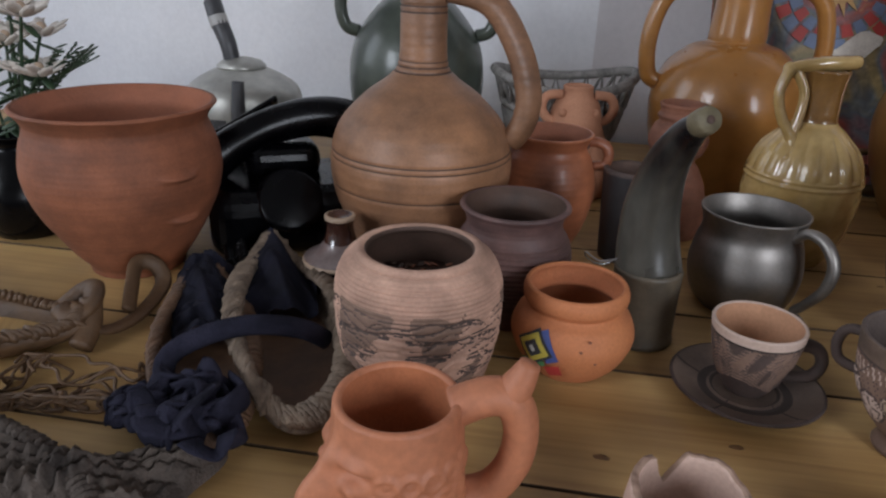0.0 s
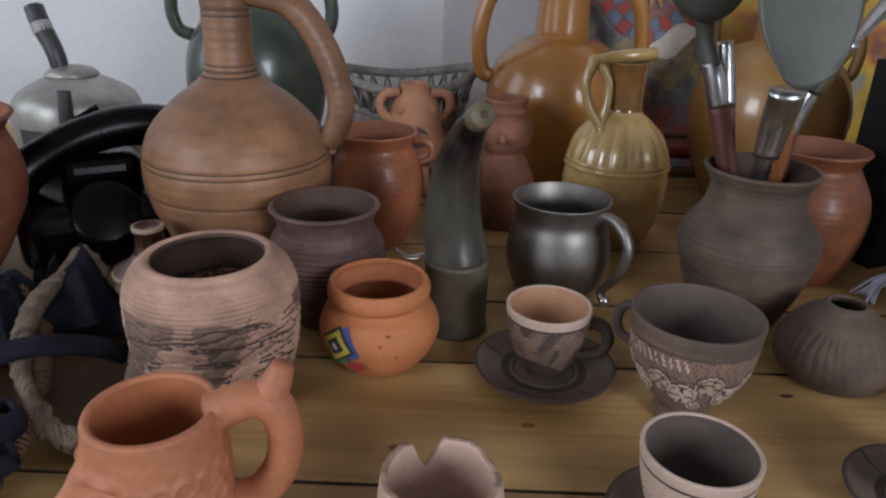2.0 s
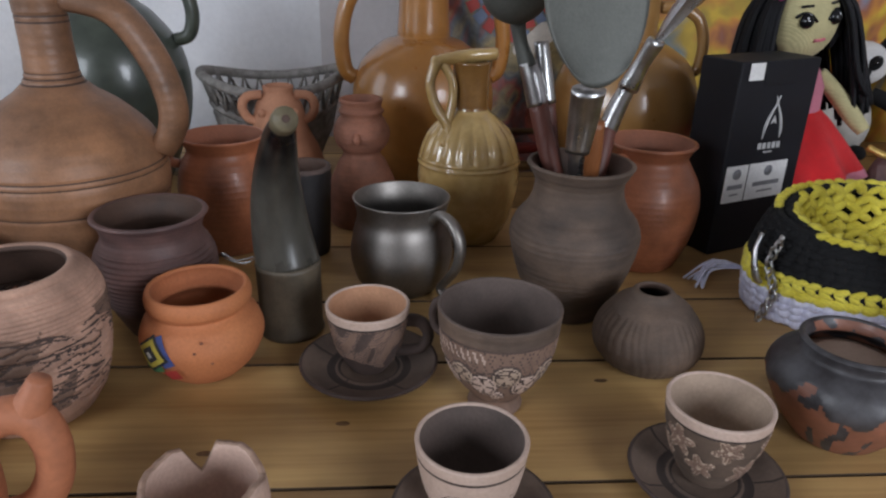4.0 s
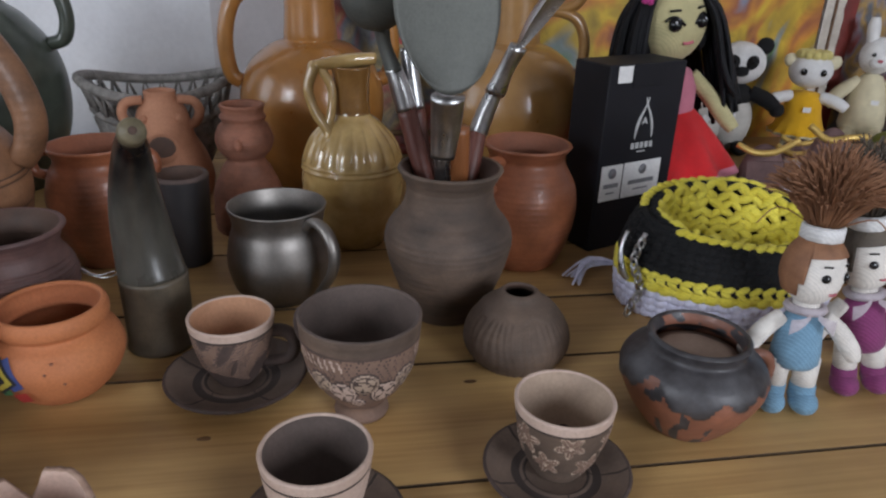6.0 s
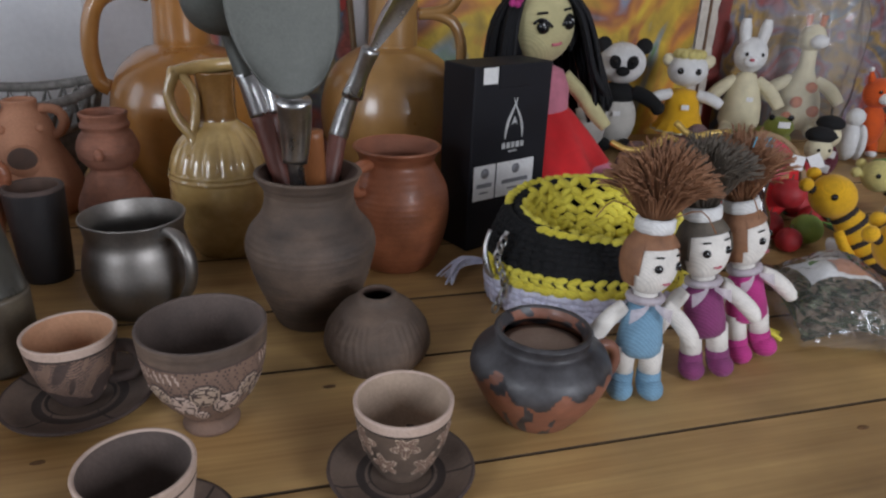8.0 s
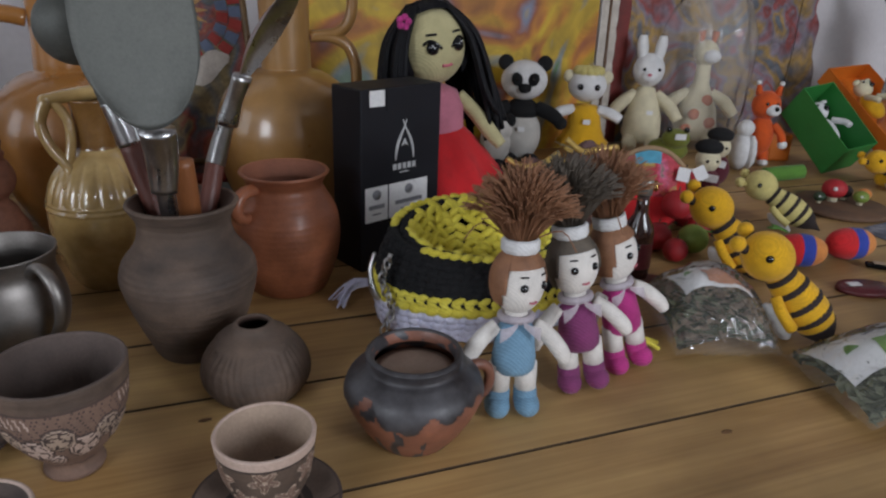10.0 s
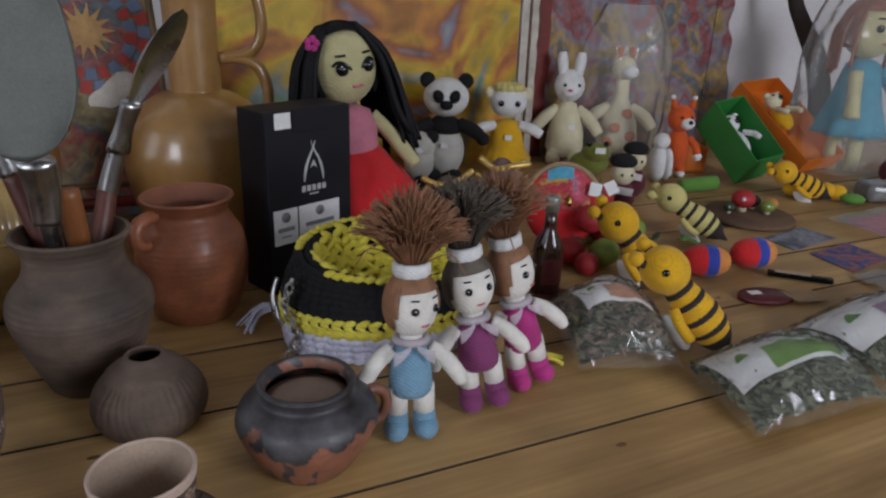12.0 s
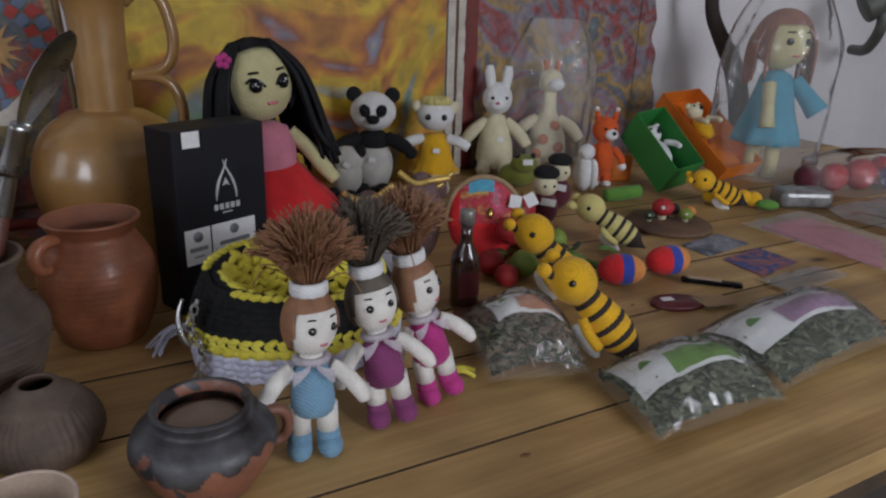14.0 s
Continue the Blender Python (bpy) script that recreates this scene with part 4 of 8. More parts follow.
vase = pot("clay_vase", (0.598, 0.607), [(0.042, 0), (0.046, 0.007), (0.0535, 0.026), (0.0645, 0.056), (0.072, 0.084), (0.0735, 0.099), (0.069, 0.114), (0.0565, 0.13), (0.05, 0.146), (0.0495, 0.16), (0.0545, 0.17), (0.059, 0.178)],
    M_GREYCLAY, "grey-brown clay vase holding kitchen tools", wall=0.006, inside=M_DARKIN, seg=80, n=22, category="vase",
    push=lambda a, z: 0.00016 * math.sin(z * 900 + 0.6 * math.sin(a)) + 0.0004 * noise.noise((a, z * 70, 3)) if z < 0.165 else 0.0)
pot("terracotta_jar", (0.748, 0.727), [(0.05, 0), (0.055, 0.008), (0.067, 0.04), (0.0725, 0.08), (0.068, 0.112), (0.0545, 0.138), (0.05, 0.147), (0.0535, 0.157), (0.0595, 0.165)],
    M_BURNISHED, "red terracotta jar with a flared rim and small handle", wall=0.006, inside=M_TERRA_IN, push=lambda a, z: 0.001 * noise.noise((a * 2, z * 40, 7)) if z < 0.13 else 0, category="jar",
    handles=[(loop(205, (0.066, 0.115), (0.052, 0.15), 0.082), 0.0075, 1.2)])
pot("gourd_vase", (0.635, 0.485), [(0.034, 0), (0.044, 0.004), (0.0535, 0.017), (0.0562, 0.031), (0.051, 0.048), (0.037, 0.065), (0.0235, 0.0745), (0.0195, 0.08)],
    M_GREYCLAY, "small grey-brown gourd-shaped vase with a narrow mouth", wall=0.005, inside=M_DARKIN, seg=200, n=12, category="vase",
    push=lambda a, z: -0.0014 * abs(math.sin(19 * a + 3 * noise.noise((a * 3, z * 26, 2)))) ** 8 * (1 if z < 0.06 else 0) + (0.001 if z > 0.0635 + 0.003 * math.sin(7 * a) else 0))


def drip_line(a):
    return 0.055 + 0.007 * math.sin(4 * a + 0.5) + 0.006 * math.sin(7 * a + 2) + 0.004 * math.sin(13 * a) + 0.005 * noise.noise((a * 9, 1.0, 0))


prof, split = vessel([(0.034, 0), (0.038, 0.003), (0.052, 0.023), (0.0645, 0.05), (0.0615, 0.067), (0.0505, 0.077), (0.0435, 0.081), (0.0425, 0.086), (0.0445, 0.092)], 0.005, 9)
drip = thing("glazed_pot", at(0.747, 0.344), "round red clay pot with dark glaze dripping down", "pot")
part("body", Shape().lathe(prof, M_REDCLAY, 140, lambda a, z, i: (0.0011 if z > drip_line(a) else 0) if i < split - 4 else 0,
                          lambda a, z, i: (M_GLAZEDARK if z > drip_line(a) or noise.noise((5 * math.cos(a), 5 * math.sin(a), z * 45)) > 0.3 else M_REDCLAY) if i < split else (M_GLAZEDARK if noise.noise((a * 2.2, z * 60, 3)) > 0 else M_REDCLAY)), drip)
part("handle", Shape().tube(loop(-8, (0.057, 0.03), (0.06, 0.066), 0.079), 0.0055, M_REDCLAY, 10), drip)
part("filling", Shape().lathe([(0, 0.07), (0.03, 0.07), (0.0385, 0.071), (0.0395, 0.0735), (0.03, 0.0745), (0, 0.074)], M_WAX, 48), drip, "pale hardened wax filling")

# the painted badge of the small orange pot, laid on its belly
BADGE = [mat("badge_" + n, c, rough=0.6, bump=0.05) for n, c in (("black", (0.03, 0.03, 0.035)), ("yellow", (0.5, 0.4, 0.06)), ("blue", (0.06, 0.09, 0.28)), ("green", (0.08, 0.22, 0.09)), ("red", (0.5, 0.045, 0.04)), ("white", (0.5, 0.5, 0.48)))]


def badge(sx, sz, dx, dz, turn, lift):
    """A turned patch of paint on the pot's belly; dx, dz: its middle from the badge's own."""
    c, s = math.cos(radians(turn)), math.sin(radians(turn))

    def fn(u, v):
        x, y = dx + c * (u - 0.5) * sx - s * (v - 0.5) * sz, dz + s * (u - 0.5) * sx + c * (v - 0.5) * sz
        z, a = 0.043 + y, radians(228) + x / 0.056
        r = 0.0583 - max(0, abs(z - 0.042) - 0.002) ** 2 * 14 + lift
        return (r * math.cos(a), r * math.sin(a), z)
    return fn


marks = thing("painted_badge", at(0.193, 0.554), "small painted badge of coloured squares on the orange pot", "badge")
for nm, sx, sz, dx, dz, turn, k, lift in (("blue_field", 0.012, 0.03, 0.009, 0.006, 28, 2, 0.0008), ("green_field", 0.026, 0.01, -0.004, -0.014, 24, 3, 0.0009), ("red_field", 0.014, 0.011, 0.017, -0.017, 20, 4, 0.0012), ("dark_border", 0.027, 0.028, -0.003, 0.002, 38, 0, 0.0013),
                                      ("yellow_field", 0.022, 0.023, -0.003, 0.002, 38, 1, 0.0019), ("black_field", 0.013, 0.014, -0.003, 0.002, 38, 0, 0.0025), ("white_mark", 0.004, 0.006, -0.003, 0.002, 38, 5, 0.003)):
    part(nm, Shape().sheet(badge(sx, sz, dx, dz, turn, lift), 8, 6, BADGE[k]), marks)
for az, z0 in ((268, 0.05), (282, 0.038), (275, 0.06)):
    part("speck", Shape().ball((0.0572 * math.cos(radians(az)), 0.0572 * math.sin(radians(az)), z0), (0.0018, 0.0018, 0.0013), M_TERRA_DARK, nu=8, nv=5), marks)

# ---- tools standing in the vase ----
def along(p, q):
    """A frame at p whose z points to q."""
    d = Vector(q) - Vector(p)
    return Matrix.Translation(p) @ d.to_track_quat("Z", "Y").to_matrix().to_4x4()


spoon = thing("serving_spoon", at(0, 0), "steel serving spoon with a dark red wooden handle", "spoon", "kitchen tools in the vase")
part("handle", Shape().tube([(0.607, 0.606, 0.10), (0.63, 0.63, 0.165), (0.645, 0.649, 0.207)], [0.009, 0.0105, 0.0105], M_REDWOOD, 14), spoon, "dark red wooden handle")
part("ferrule", Shape().tube([(0.645, 0.649, 0.205), (0.653, 0.646, 0.232), (0.661, 0.64, 0.257)], [0.0115, 0.0105, 0.0085], M_STEEL, 16), spoon)
part("neck", Shape().tube([(0.66, 0.641, 0.252), (0.668, 0.632, 0.28), (0.676, 0.622, 0.305)], [0.0085, 0.006, 0.007], M_STEEL, 12, flat=1.4), spoon)
m = along((0.676, 0.622, 0.3), (0.724, 0.573, 0.4))
part("blade", Shape().sheet(lambda u, v: ((v - 0.5) * 0.052 * math.sin(min(1, u * 1.5 + 0.16) * math.pi / 2) * math.sqrt(max(0, 1 - max(0, (u - 0.6) / 0.4) ** 2)) * 1.0, 0.014 * (1 - (2 * v - 1) ** 2) * math.sin(math.pi * min(1, u * 0.9 + 0.1)), u * 0.125), 20, 12, M_STEEL, m=m @ Matrix.Rotation(radians(-4), 4, "Z")), spoon, "hollow steel bowl of the spoon")
spoon.children[-1].modifiers.new("solid", "SOLIDIFY").thickness = 0.0015

ladle = thing("ladle", at(0, 0), "dark grey steel ladle with a red wooden handle", "ladle", "kitchen tools in the vase")
part("handle", Shape().tube([(0.59, 0.61, 0.10), (0.572, 0.63, 0.17), (0.557, 0.646, 0.237)], [0.009, 0.0105, 0.011], M_REDWOOD, 14), ladle, "dark red wooden handle")
part("ferrule", Shape().tube([(0.557, 0.646, 0.235), (0.55, 0.65, 0.262), (0.544, 0.653, 0.28)], [0.0115, 0.011, 0.0095], M_STEEL, 16), ladle)
part("neck", Shape().tube([(0.545, 0.653, 0.275), (0.536, 0.658, 0.302), (0.531, 0.657, 0.325)], [0.009, 0.007, 0.0085], M_DULLSTEEL, 12, flat=1.3), ladle)
part("bowl", Shape().ball((0.522, 0.64, 0.357), (0.037, 0.03, 0.037), M_DULLSTEEL, nu=28, nv=18), ladle, "dull rounded ladle bowl")

turner = thing("skimmer", at(0, 0), "broad flat grey steel skimmer with a clipped neck", "skimmer", "kitchen tools in the vase")
m = Matrix.Translation((0.566, 0.545, 0.363)) @ Euler((radians(80), 0, radians(6))).to_matrix().to_4x4()
disc = part("disc", Shape().sheet(lambda u, v: (lambda x, y: (0.054 * x * math.sqrt(1 - 0.38 * y * y) * (1 - 0.28 * max(0.0, -y) ** 3), 0.09 * y * math.sqrt(1 - 0.38 * x * x), 0.004 * (x * x + y * y)))(2 * u - 1, 2 * v - 1), 24, 30, M_DULLSTEEL, m=m), turner, "broad flat grey steel blade")
disc.modifiers.new("solid", "SOLIDIFY").thickness = 0.0014
part("neck", Shape().tube([(0.577, 0.575, 0.2), (0.578, 0.57, 0.235), (0.575, 0.558, 0.268)], [0.0085, 0.0105, 0.0115], M_STEEL, 14, flat=1.5), turner)
part("handle", Shape().tube([(0.592, 0.603, 0.09), (0.582, 0.585, 0.16), (0.577, 0.575, 0.205)], 0.0085, M_STEEL, 12), turner)
stick = single("wooden_spatula", Shape().tube([(0.607, 0.62, 0.09), (0.604, 0.6, 0.17), (0.6, 0.59, 0.228)], [0.008, 0.009, 0.0085], M_ORANGEWOOD, 12, flat=1.3), at(0, 0), "orange-brown wooden spatula handle in the vase", "spatula", "kitchen tools in the vase")
knife = thing("basting_brush", at(0, 0), "brush with a steel ferrule and a dark handle in the vase", "brush", "kitchen tools in the vase")
part("handle", Shape().tube([(0.6, 0.63, 0.09), (0.58, 0.645, 0.17), (0.571, 0.655, 0.236)], 0.0095, M_REDWOOD, 12), knife)
part("ferrule", Shape().tube([(0.571, 0.655, 0.234), (0.566, 0.66, 0.27), (0.562, 0.663, 0.3)], [0.0105, 0.01, 0.008], M_STEEL, 14), knife)

# ---- the kettle, the telephone, the basket and the flowers ----
M_ALU = mat("dull_aluminium", (0.5, 0.49, 0.45), (0.3, 0.295, 0.27), rough=0.42, metal=0.65, scale=14, bump=0.15, bscale=60)
M_PALEGREY = mat("pale_grey_enamel", (0.42, 0.41, 0.39), (0.32, 0.31, 0.3), rough=0.4, scale=10)
M_DARKGREY = mat("dark_grey_bakelite", (0.06, 0.06, 0.065), (0.03, 0.03, 0.033), rough=0.4, scale=30)
kettle = thing("kettle", at(-0.318, 1.29), "old dull aluminium kettle with a dark raised handle", "kettle")
part("body", Shape().lathe(vessel([(0.096, 0), (0.104, 0.006), (0.109, 0.05), (0.109, 0.095), (0.1, 0.124), (0.072, 0.144), (0.042, 0.158)], 0.003)[0], M_ALU, 72), kettle)
part("lid", Shape().lathe([(0, 0.157), (0.044, 0.157), (0.045, 0.162), (0.036, 0.17), (0.018, 0.175), (0, 0.177)], M_ALU, 40), kettle)
part("handle", Shape().tube([(-0.016, -0.004, 0.168), (-0.022, 0.0, 0.2), (-0.04, 0.012, 0.24), (-0.052, 0.026, 0.27)], [0.0145, 0.0155, 0.0165, 0.0165], M_DARKGREY, 14), kettle, "dark wrapped handle with a pale band")
part("handle_band", Shape().tube([(-0.036, 0.009, 0.229), (-0.042, 0.014, 0.245)], [0.0173, 0.0175], M_PALEGREY, 16), kettle)
part("spout", Shape().tube([(0.008, -0.116, 0.02), (0.02, -0.12, 0.06), (0.022, -0.118, 0.11), (0.024, -0.114, 0.152)], [0.0165, 0.0145, 0.012, 0.0105], M_DARKGREY, 14), kettle)
part("window", Shape().sheet(lambda u, v: (0.1106 * math.cos(radians(-128 + 36 * u)), 0.1106 * math.sin(radians(-128 + 36 * u)), 0.02 + 0.062 * v), 12, 3, M_DARKGREY), kettle, "dark patch on the kettle's side")

phone = thing("telephone", at(-0.15, 0.865, 0, 18), "glossy black rotary telephone with its handset on", "telephone")
part("body", Shape().box((0, 0, 0.045), (0.2, 0.17, 0.088), M_BLACK, bevel=0.028, sides=5), phone)
part("cradle", Shape().box((0, 0.02, 0.105), (0.1, 0.07, 0.05), M_BLACK, bevel=0.02, sides=4), phone)
part("dial", Shape().lathe([(0, 0), (0.042, 0), (0.042, 0.006), (0.036, 0.009), (0, 0.01)], M_BLACK, 40, m=Matrix.Translation((0, -0.072, 0.075)) @ Euler((radians(52), 0, 0)).to_matrix().to_4x4()), phone)
part("handset", Shape().tube([(-0.105, -0.01, 0.095), (-0.075, 0, 0.122), (-0.02, 0.005, 0.15), (0.04, 0.01, 0.162), (0.09, 0.01, 0.154), (0.11, 0.01, 0.13)], [0.027, 0.025, 0.024, 0.026, 0.029, 0.03], M_BLACK, 20)
     .ball((-0.11, -0.012, 0.094), (0.042, 0.042, 0.026), M_BLACK, turn=(0, -35, 0)).ball((0.112, 0.01, 0.135), (0.03, 0.03, 0.018), M_BLACK, turn=(0, 30, 0)), phone)
part("cord", Shape().tube([(-0.07 + 0.012 * math.cos(k * 0.9), -0.09 - 0.0012 * k + 0.01 * math.sin(k * 0.9), 0.022 + 0.012 * math.sin(k * 1.8) ** 2) for k in range(40)], 0.0035, M_BLACK, 7, n=2), phone)
for k in range(5):
    single("leather_strap", Shape().tube([(-0.07, 0.02 * k, 0.035 + 0.01 * k), (0.0, 0.01 * k, 0.07 + 0.012 * k), (0.085, 0.012 * k, 0.112 + 0.011 * k)], 0.006, M_BLACK, 8, flat=2.6), at(-0.262 + 0.006 * k, 0.925, 0, 12 + 5 * k), "black leather strap heaped beside the telephone", "strap", "heaped black straps")

M_WICKER = mat("grey_wicker", (0.3, 0.28, 0.26), (0.12, 0.11, 0.1), rough=0.75, scale=60, bump=0.6, bscale=400)
basket = thing("wicker_basket", at(0.272, 1.21), "open grey wicker basket with a zigzag rim", "basket")
ring = lambda r, z, k=40: [(r * math.cos(2 * math.pi * i / k), r * 0.8 * math.sin(2 * math.pi * i / k), z + 0.012 * math.cos(4 * math.pi * i / k)) for i in range(k + 1)]
part("rim", Shape().tube(ring(0.123, 0.172), 0.0085, M_WICKER, 8, n=2), basket)
part("middle_ring", Shape().tube(ring(0.108, 0.122), 0.006, M_WICKER, 8, n=2), basket)
part("bottom", Shape().lathe([(0, 0), (0.055, 0), (0.075, 0.03), (0.1, 0.085), (0.108, 0.12), (0.105, 0.12), (0.072, 0.032), (0.05, 0.006), (0, 0.006)], M_WICKER, 60, lambda a, z, i: 0.002 * math.sin(24 * a + 130 * z), m=Matrix.Diagonal((1, 0.8, 1, 1))), basket)
for k in range(26):
    a, b = 2 * math.pi * k / 26, 2 * math.pi * (k + 0.5) / 26
    part("strut", Shape().tube([(0.108 * math.cos(a), 0.0864 * math.sin(a), 0.122 + 0.012 * math.cos(2 * a)), (0.122 * math.cos(b), 0.0976 * math.sin(b), 0.17 + 0.012 * math.cos(2 * b)), (0.108 * math.cos(2 * b - a), 0.0864 * math.sin(2 * b - a), 0.122 + 0.012 * math.cos(2 * a))], 0.0042, M_WICKER, 6, n=1), basket)

M_PETAL = mat("white_petal", (0.72, 0.68, 0.62), (0.55, 0.48, 0.42), rough=0.7, scale=40)
M_LEAF = mat("dark_green_leaf", (0.035, 0.07, 0.03), (0.015, 0.03, 0.014), rough=0.5, scale=40)
bouquet = thing("flower_vase", at(-0.5, 0.86), "black glazed vase with white flowers and dark leaves", "vase")
part("vase", Shape().lathe(vessel([(0.045, 0), (0.06, 0.02), (0.068, 0.06), (0.05, 0.1), (0.035, 0.12), (0.042, 0.135)], 0.004)[0], M_BLACK, 48), bouquet, "black glazed round vase")
rnd = random.Random(3)
for k in range(9):
    a, sp = rnd.uniform(0, 6.28), rnd.uniform(0.03, 0.12)
    tx, ty, tz = sp * math.cos(a), sp * 0.6 * math.sin(a), rnd.uniform(0.22, 0.33)
    part("stem", Shape().tube([(0, 0, 0.06), (tx * 0.4, ty * 0.4, 0.16), (tx, ty, tz)], 0.002, M_LEAF, 6), bouquet)
    fl = Shape()
    for j in range(9):
        b = 2 * math.pi * j / 9
        fl.ball((tx + 0.018 * math.cos(b), ty + 0.018 * math.sin(b), tz + 0.004 * (j % 2)), (0.017, 0.008, 0.0025), M_PETAL, nu=8, nv=5, turn=(rnd.uniform(-20, 20), -28, math.degrees(b)))
    fl.ball((tx, ty, tz + 0.004), 0.006, M_CREAM, nu=8, nv=6)
    part("flower", fl, bouquet, "white open flower")
    lf = Shape()
    for j in range(7):
        u = 0.3 + 0.1 * j
        lf.ball((tx * u + 0.012 * (-1) ** j, ty * u, 0.06 + (tz - 0.06) * u), (0.019, 0.005, 0.0016), M_LEAF, nu=8, nv=5, turn=(rnd.uniform(-30, 30), 25 * (-1) ** j, rnd.uniform(-40, 40)))
    part("leaf", lf, bouquet)
# fern sprays that reach over the big pot
for k in range(5):
    a = radians(-35 + 22 * k)
    sp = Shape().tube([(0, 0, 0.1), (0.05 * math.cos(a), 0.03 * math.sin(a), 0.19), (0.125 * math.cos(a), 0.06 * math.sin(a), 0.235)], 0.0012, M_LEAF, 5)
    for j in range(12):
        u = 0.25 + 0.06 * j
        for sd in (-1, 1):
            sp.ball((0.125 * u * math.cos(a) + sd * 0.006 * math.sin(a), 0.06 * u * math.sin(a) + sd * 0.009, 0.1 + 0.15 * u ** 0.6), (0.009, 0.0022, 0.0014), M_LEAF, nu=6, nv=4, turn=(0, -20, math.degrees(a) + sd * 50))
    part("fern", sp, bouquet)

# ---- the old leather shoes ----
M_NAVY = mat("navy_cloth", (0.014, 0.014, 0.026), (0.006, 0.006, 0.01), rough=0.95, scale=30, bump=0.7, bscale=500, spec=0.2)
M_BLUEVIOLET = mat("blue_violet_cord", (0.03, 0.029, 0.048), (0.009, 0.009, 0.016), rough=0.95, scale=30, bump=0.8, bscale=600, spec=0.15)
M_ROPE = mat("grey_braid", (0.29, 0.215, 0.155), (0.08, 0.056, 0.04), rough=0.9, scale=60, bump=0.9, bscale=500, spread=0.16)
M_TANLEATHER = mat("tan_rawhide", (0.15, 0.08, 0.036), (0.065, 0.035, 0.018), rough=0.6, scale=20, bump=0.6, bscale=150)
M_SOLE = mat("brown_sole", (0.16, 0.085, 0.045), (0.08, 0.045, 0.028), rough=0.75, scale=22, bump=0.4, bscale=120)
M_GREYWOOL = mat("grey_wool", (0.15, 0.12, 0.1), (0.045, 0.037, 0.033), rough=0.95, scale=26, bump=1.0, bscale=420, spec=0.2)


def shoe(m, length, width, rim, cloth, sole, label, high=0.042, toe=0.02, upper=True, seed=1, thick=1.0):
    """A rawhide moccasin: a flat sole turned up into a braided rim, with cloth over the toe. The toe points to +y."""
    r = random.Random(seed)
    top = thing("moccasin", m, label, "shoe", "old rawhide moccasins")

    def edge(a):
        y = math.sin(a)
        w = (0.5 - 0.11 * y) * width * (1 - 0.25 * max(0, y) ** 3)
        return Vector((w * math.cos(a), 0.5 * length * y, 0))

    def height(a):
        return high * (0.75 + 0.25 * math.cos(2 * a)) + toe * max(0, math.sin(a)) ** 8 + 0.003 * math.sin(5 * a + seed)

    part("sole", Shape().sheet(lambda u, v: tuple(edge(2 * math.pi * u) * (0.86 * v) + Vector((0, 0, 0.004 + 0.004 * v * v))), 48, 6, sole), top, "worn brown sole")
    part("side", Shape().sheet(lambda u, v: tuple(edge(2 * math.pi * u) * (0.86 + 0.2 * math.sin(math.pi * v * 0.7)) + Vector((0, 0, 0.004 + (height(2 * math.pi * u) - 0.004) * v))), 60, 8, rim), top)
    line = [tuple(edge(2 * math.pi * k / 60) * 1.0 + Vector((0, 0, height(2 * math.pi * k / 60)))) for k in range(61)]
    part("rim", Shape().tube(line, 0.0048 * thick, rim, 8, n=2), top, "thick rolled rim")
    st = Shape()
    for k in range(120):
        a = 2 * math.pi * k / 120
        q = edge(a) * 1.0 + Vector((0, 0, height(a) + 0.0015))
        st.ball(q, (0.0036 * thick, 0.0105 * thick, 0.0058 * thick), rim, nu=7, nv=5, turn=(25 + r.uniform(-15, 15), r.uniform(-30, 30), math.degrees(a) + 90 + 35))
    part("stitching", st, top, "rough braided stitching")
    if upper:
        def fold(u, v):
            a = math.pi * (0.14 + 0.72 * u)
            e0 = edge(a)
            y = e0.y * (1 - v) + 0.06 * length * v
            return (e0.x * (1 - 0.12 * v), y, height(a) * (1 - 0.5 * v) + 0.022 * math.sin(math.pi * u) * (0.4 + 0.6 * math.sin(math.pi * v)) + 0.0035 * math.sin(17 * u + 9 * v) + 0.002 * math.sin(41 * v + 5 * u))
        part("toe_cloth", Shape().sheet(fold, 34, 18, cloth), top, "dark crumpled cloth over the toe")
    return top


def tangle(name, m, spread, n, radius, material, label, seed, high=0.03, turns=7, wide=1.4):
    """A heap of loose cords."""
    r = random.Random(seed)
    top = thing(name, m, label, "cord")
    for k in range(n):
        p = Vector((r.uniform(-1, 1) * spread[0], r.uniform(-1, 1) * spread[1], radius + r.uniform(0, high)))
        d = r.uniform(0, 6.28)
        pts = [tuple(p)]
        for j in range(turns):
            d += r.uniform(-1.3, 1.3)
            p = p + Vector((math.cos(d), math.sin(d), 0)) * 0.017
            p.x, p.y = max(-spread[0], min(spread[0], p.x)), max(-spread[1], min(spread[1], p.y))
            p.z = max(radius, min(high + radius, p.z + r.uniform(-0.012, 0.012)))
            pts.append(tuple(p))
        part("lace", Shape().tube(pts, radius, material, 7, flat=wide, n=4), top)
    return top


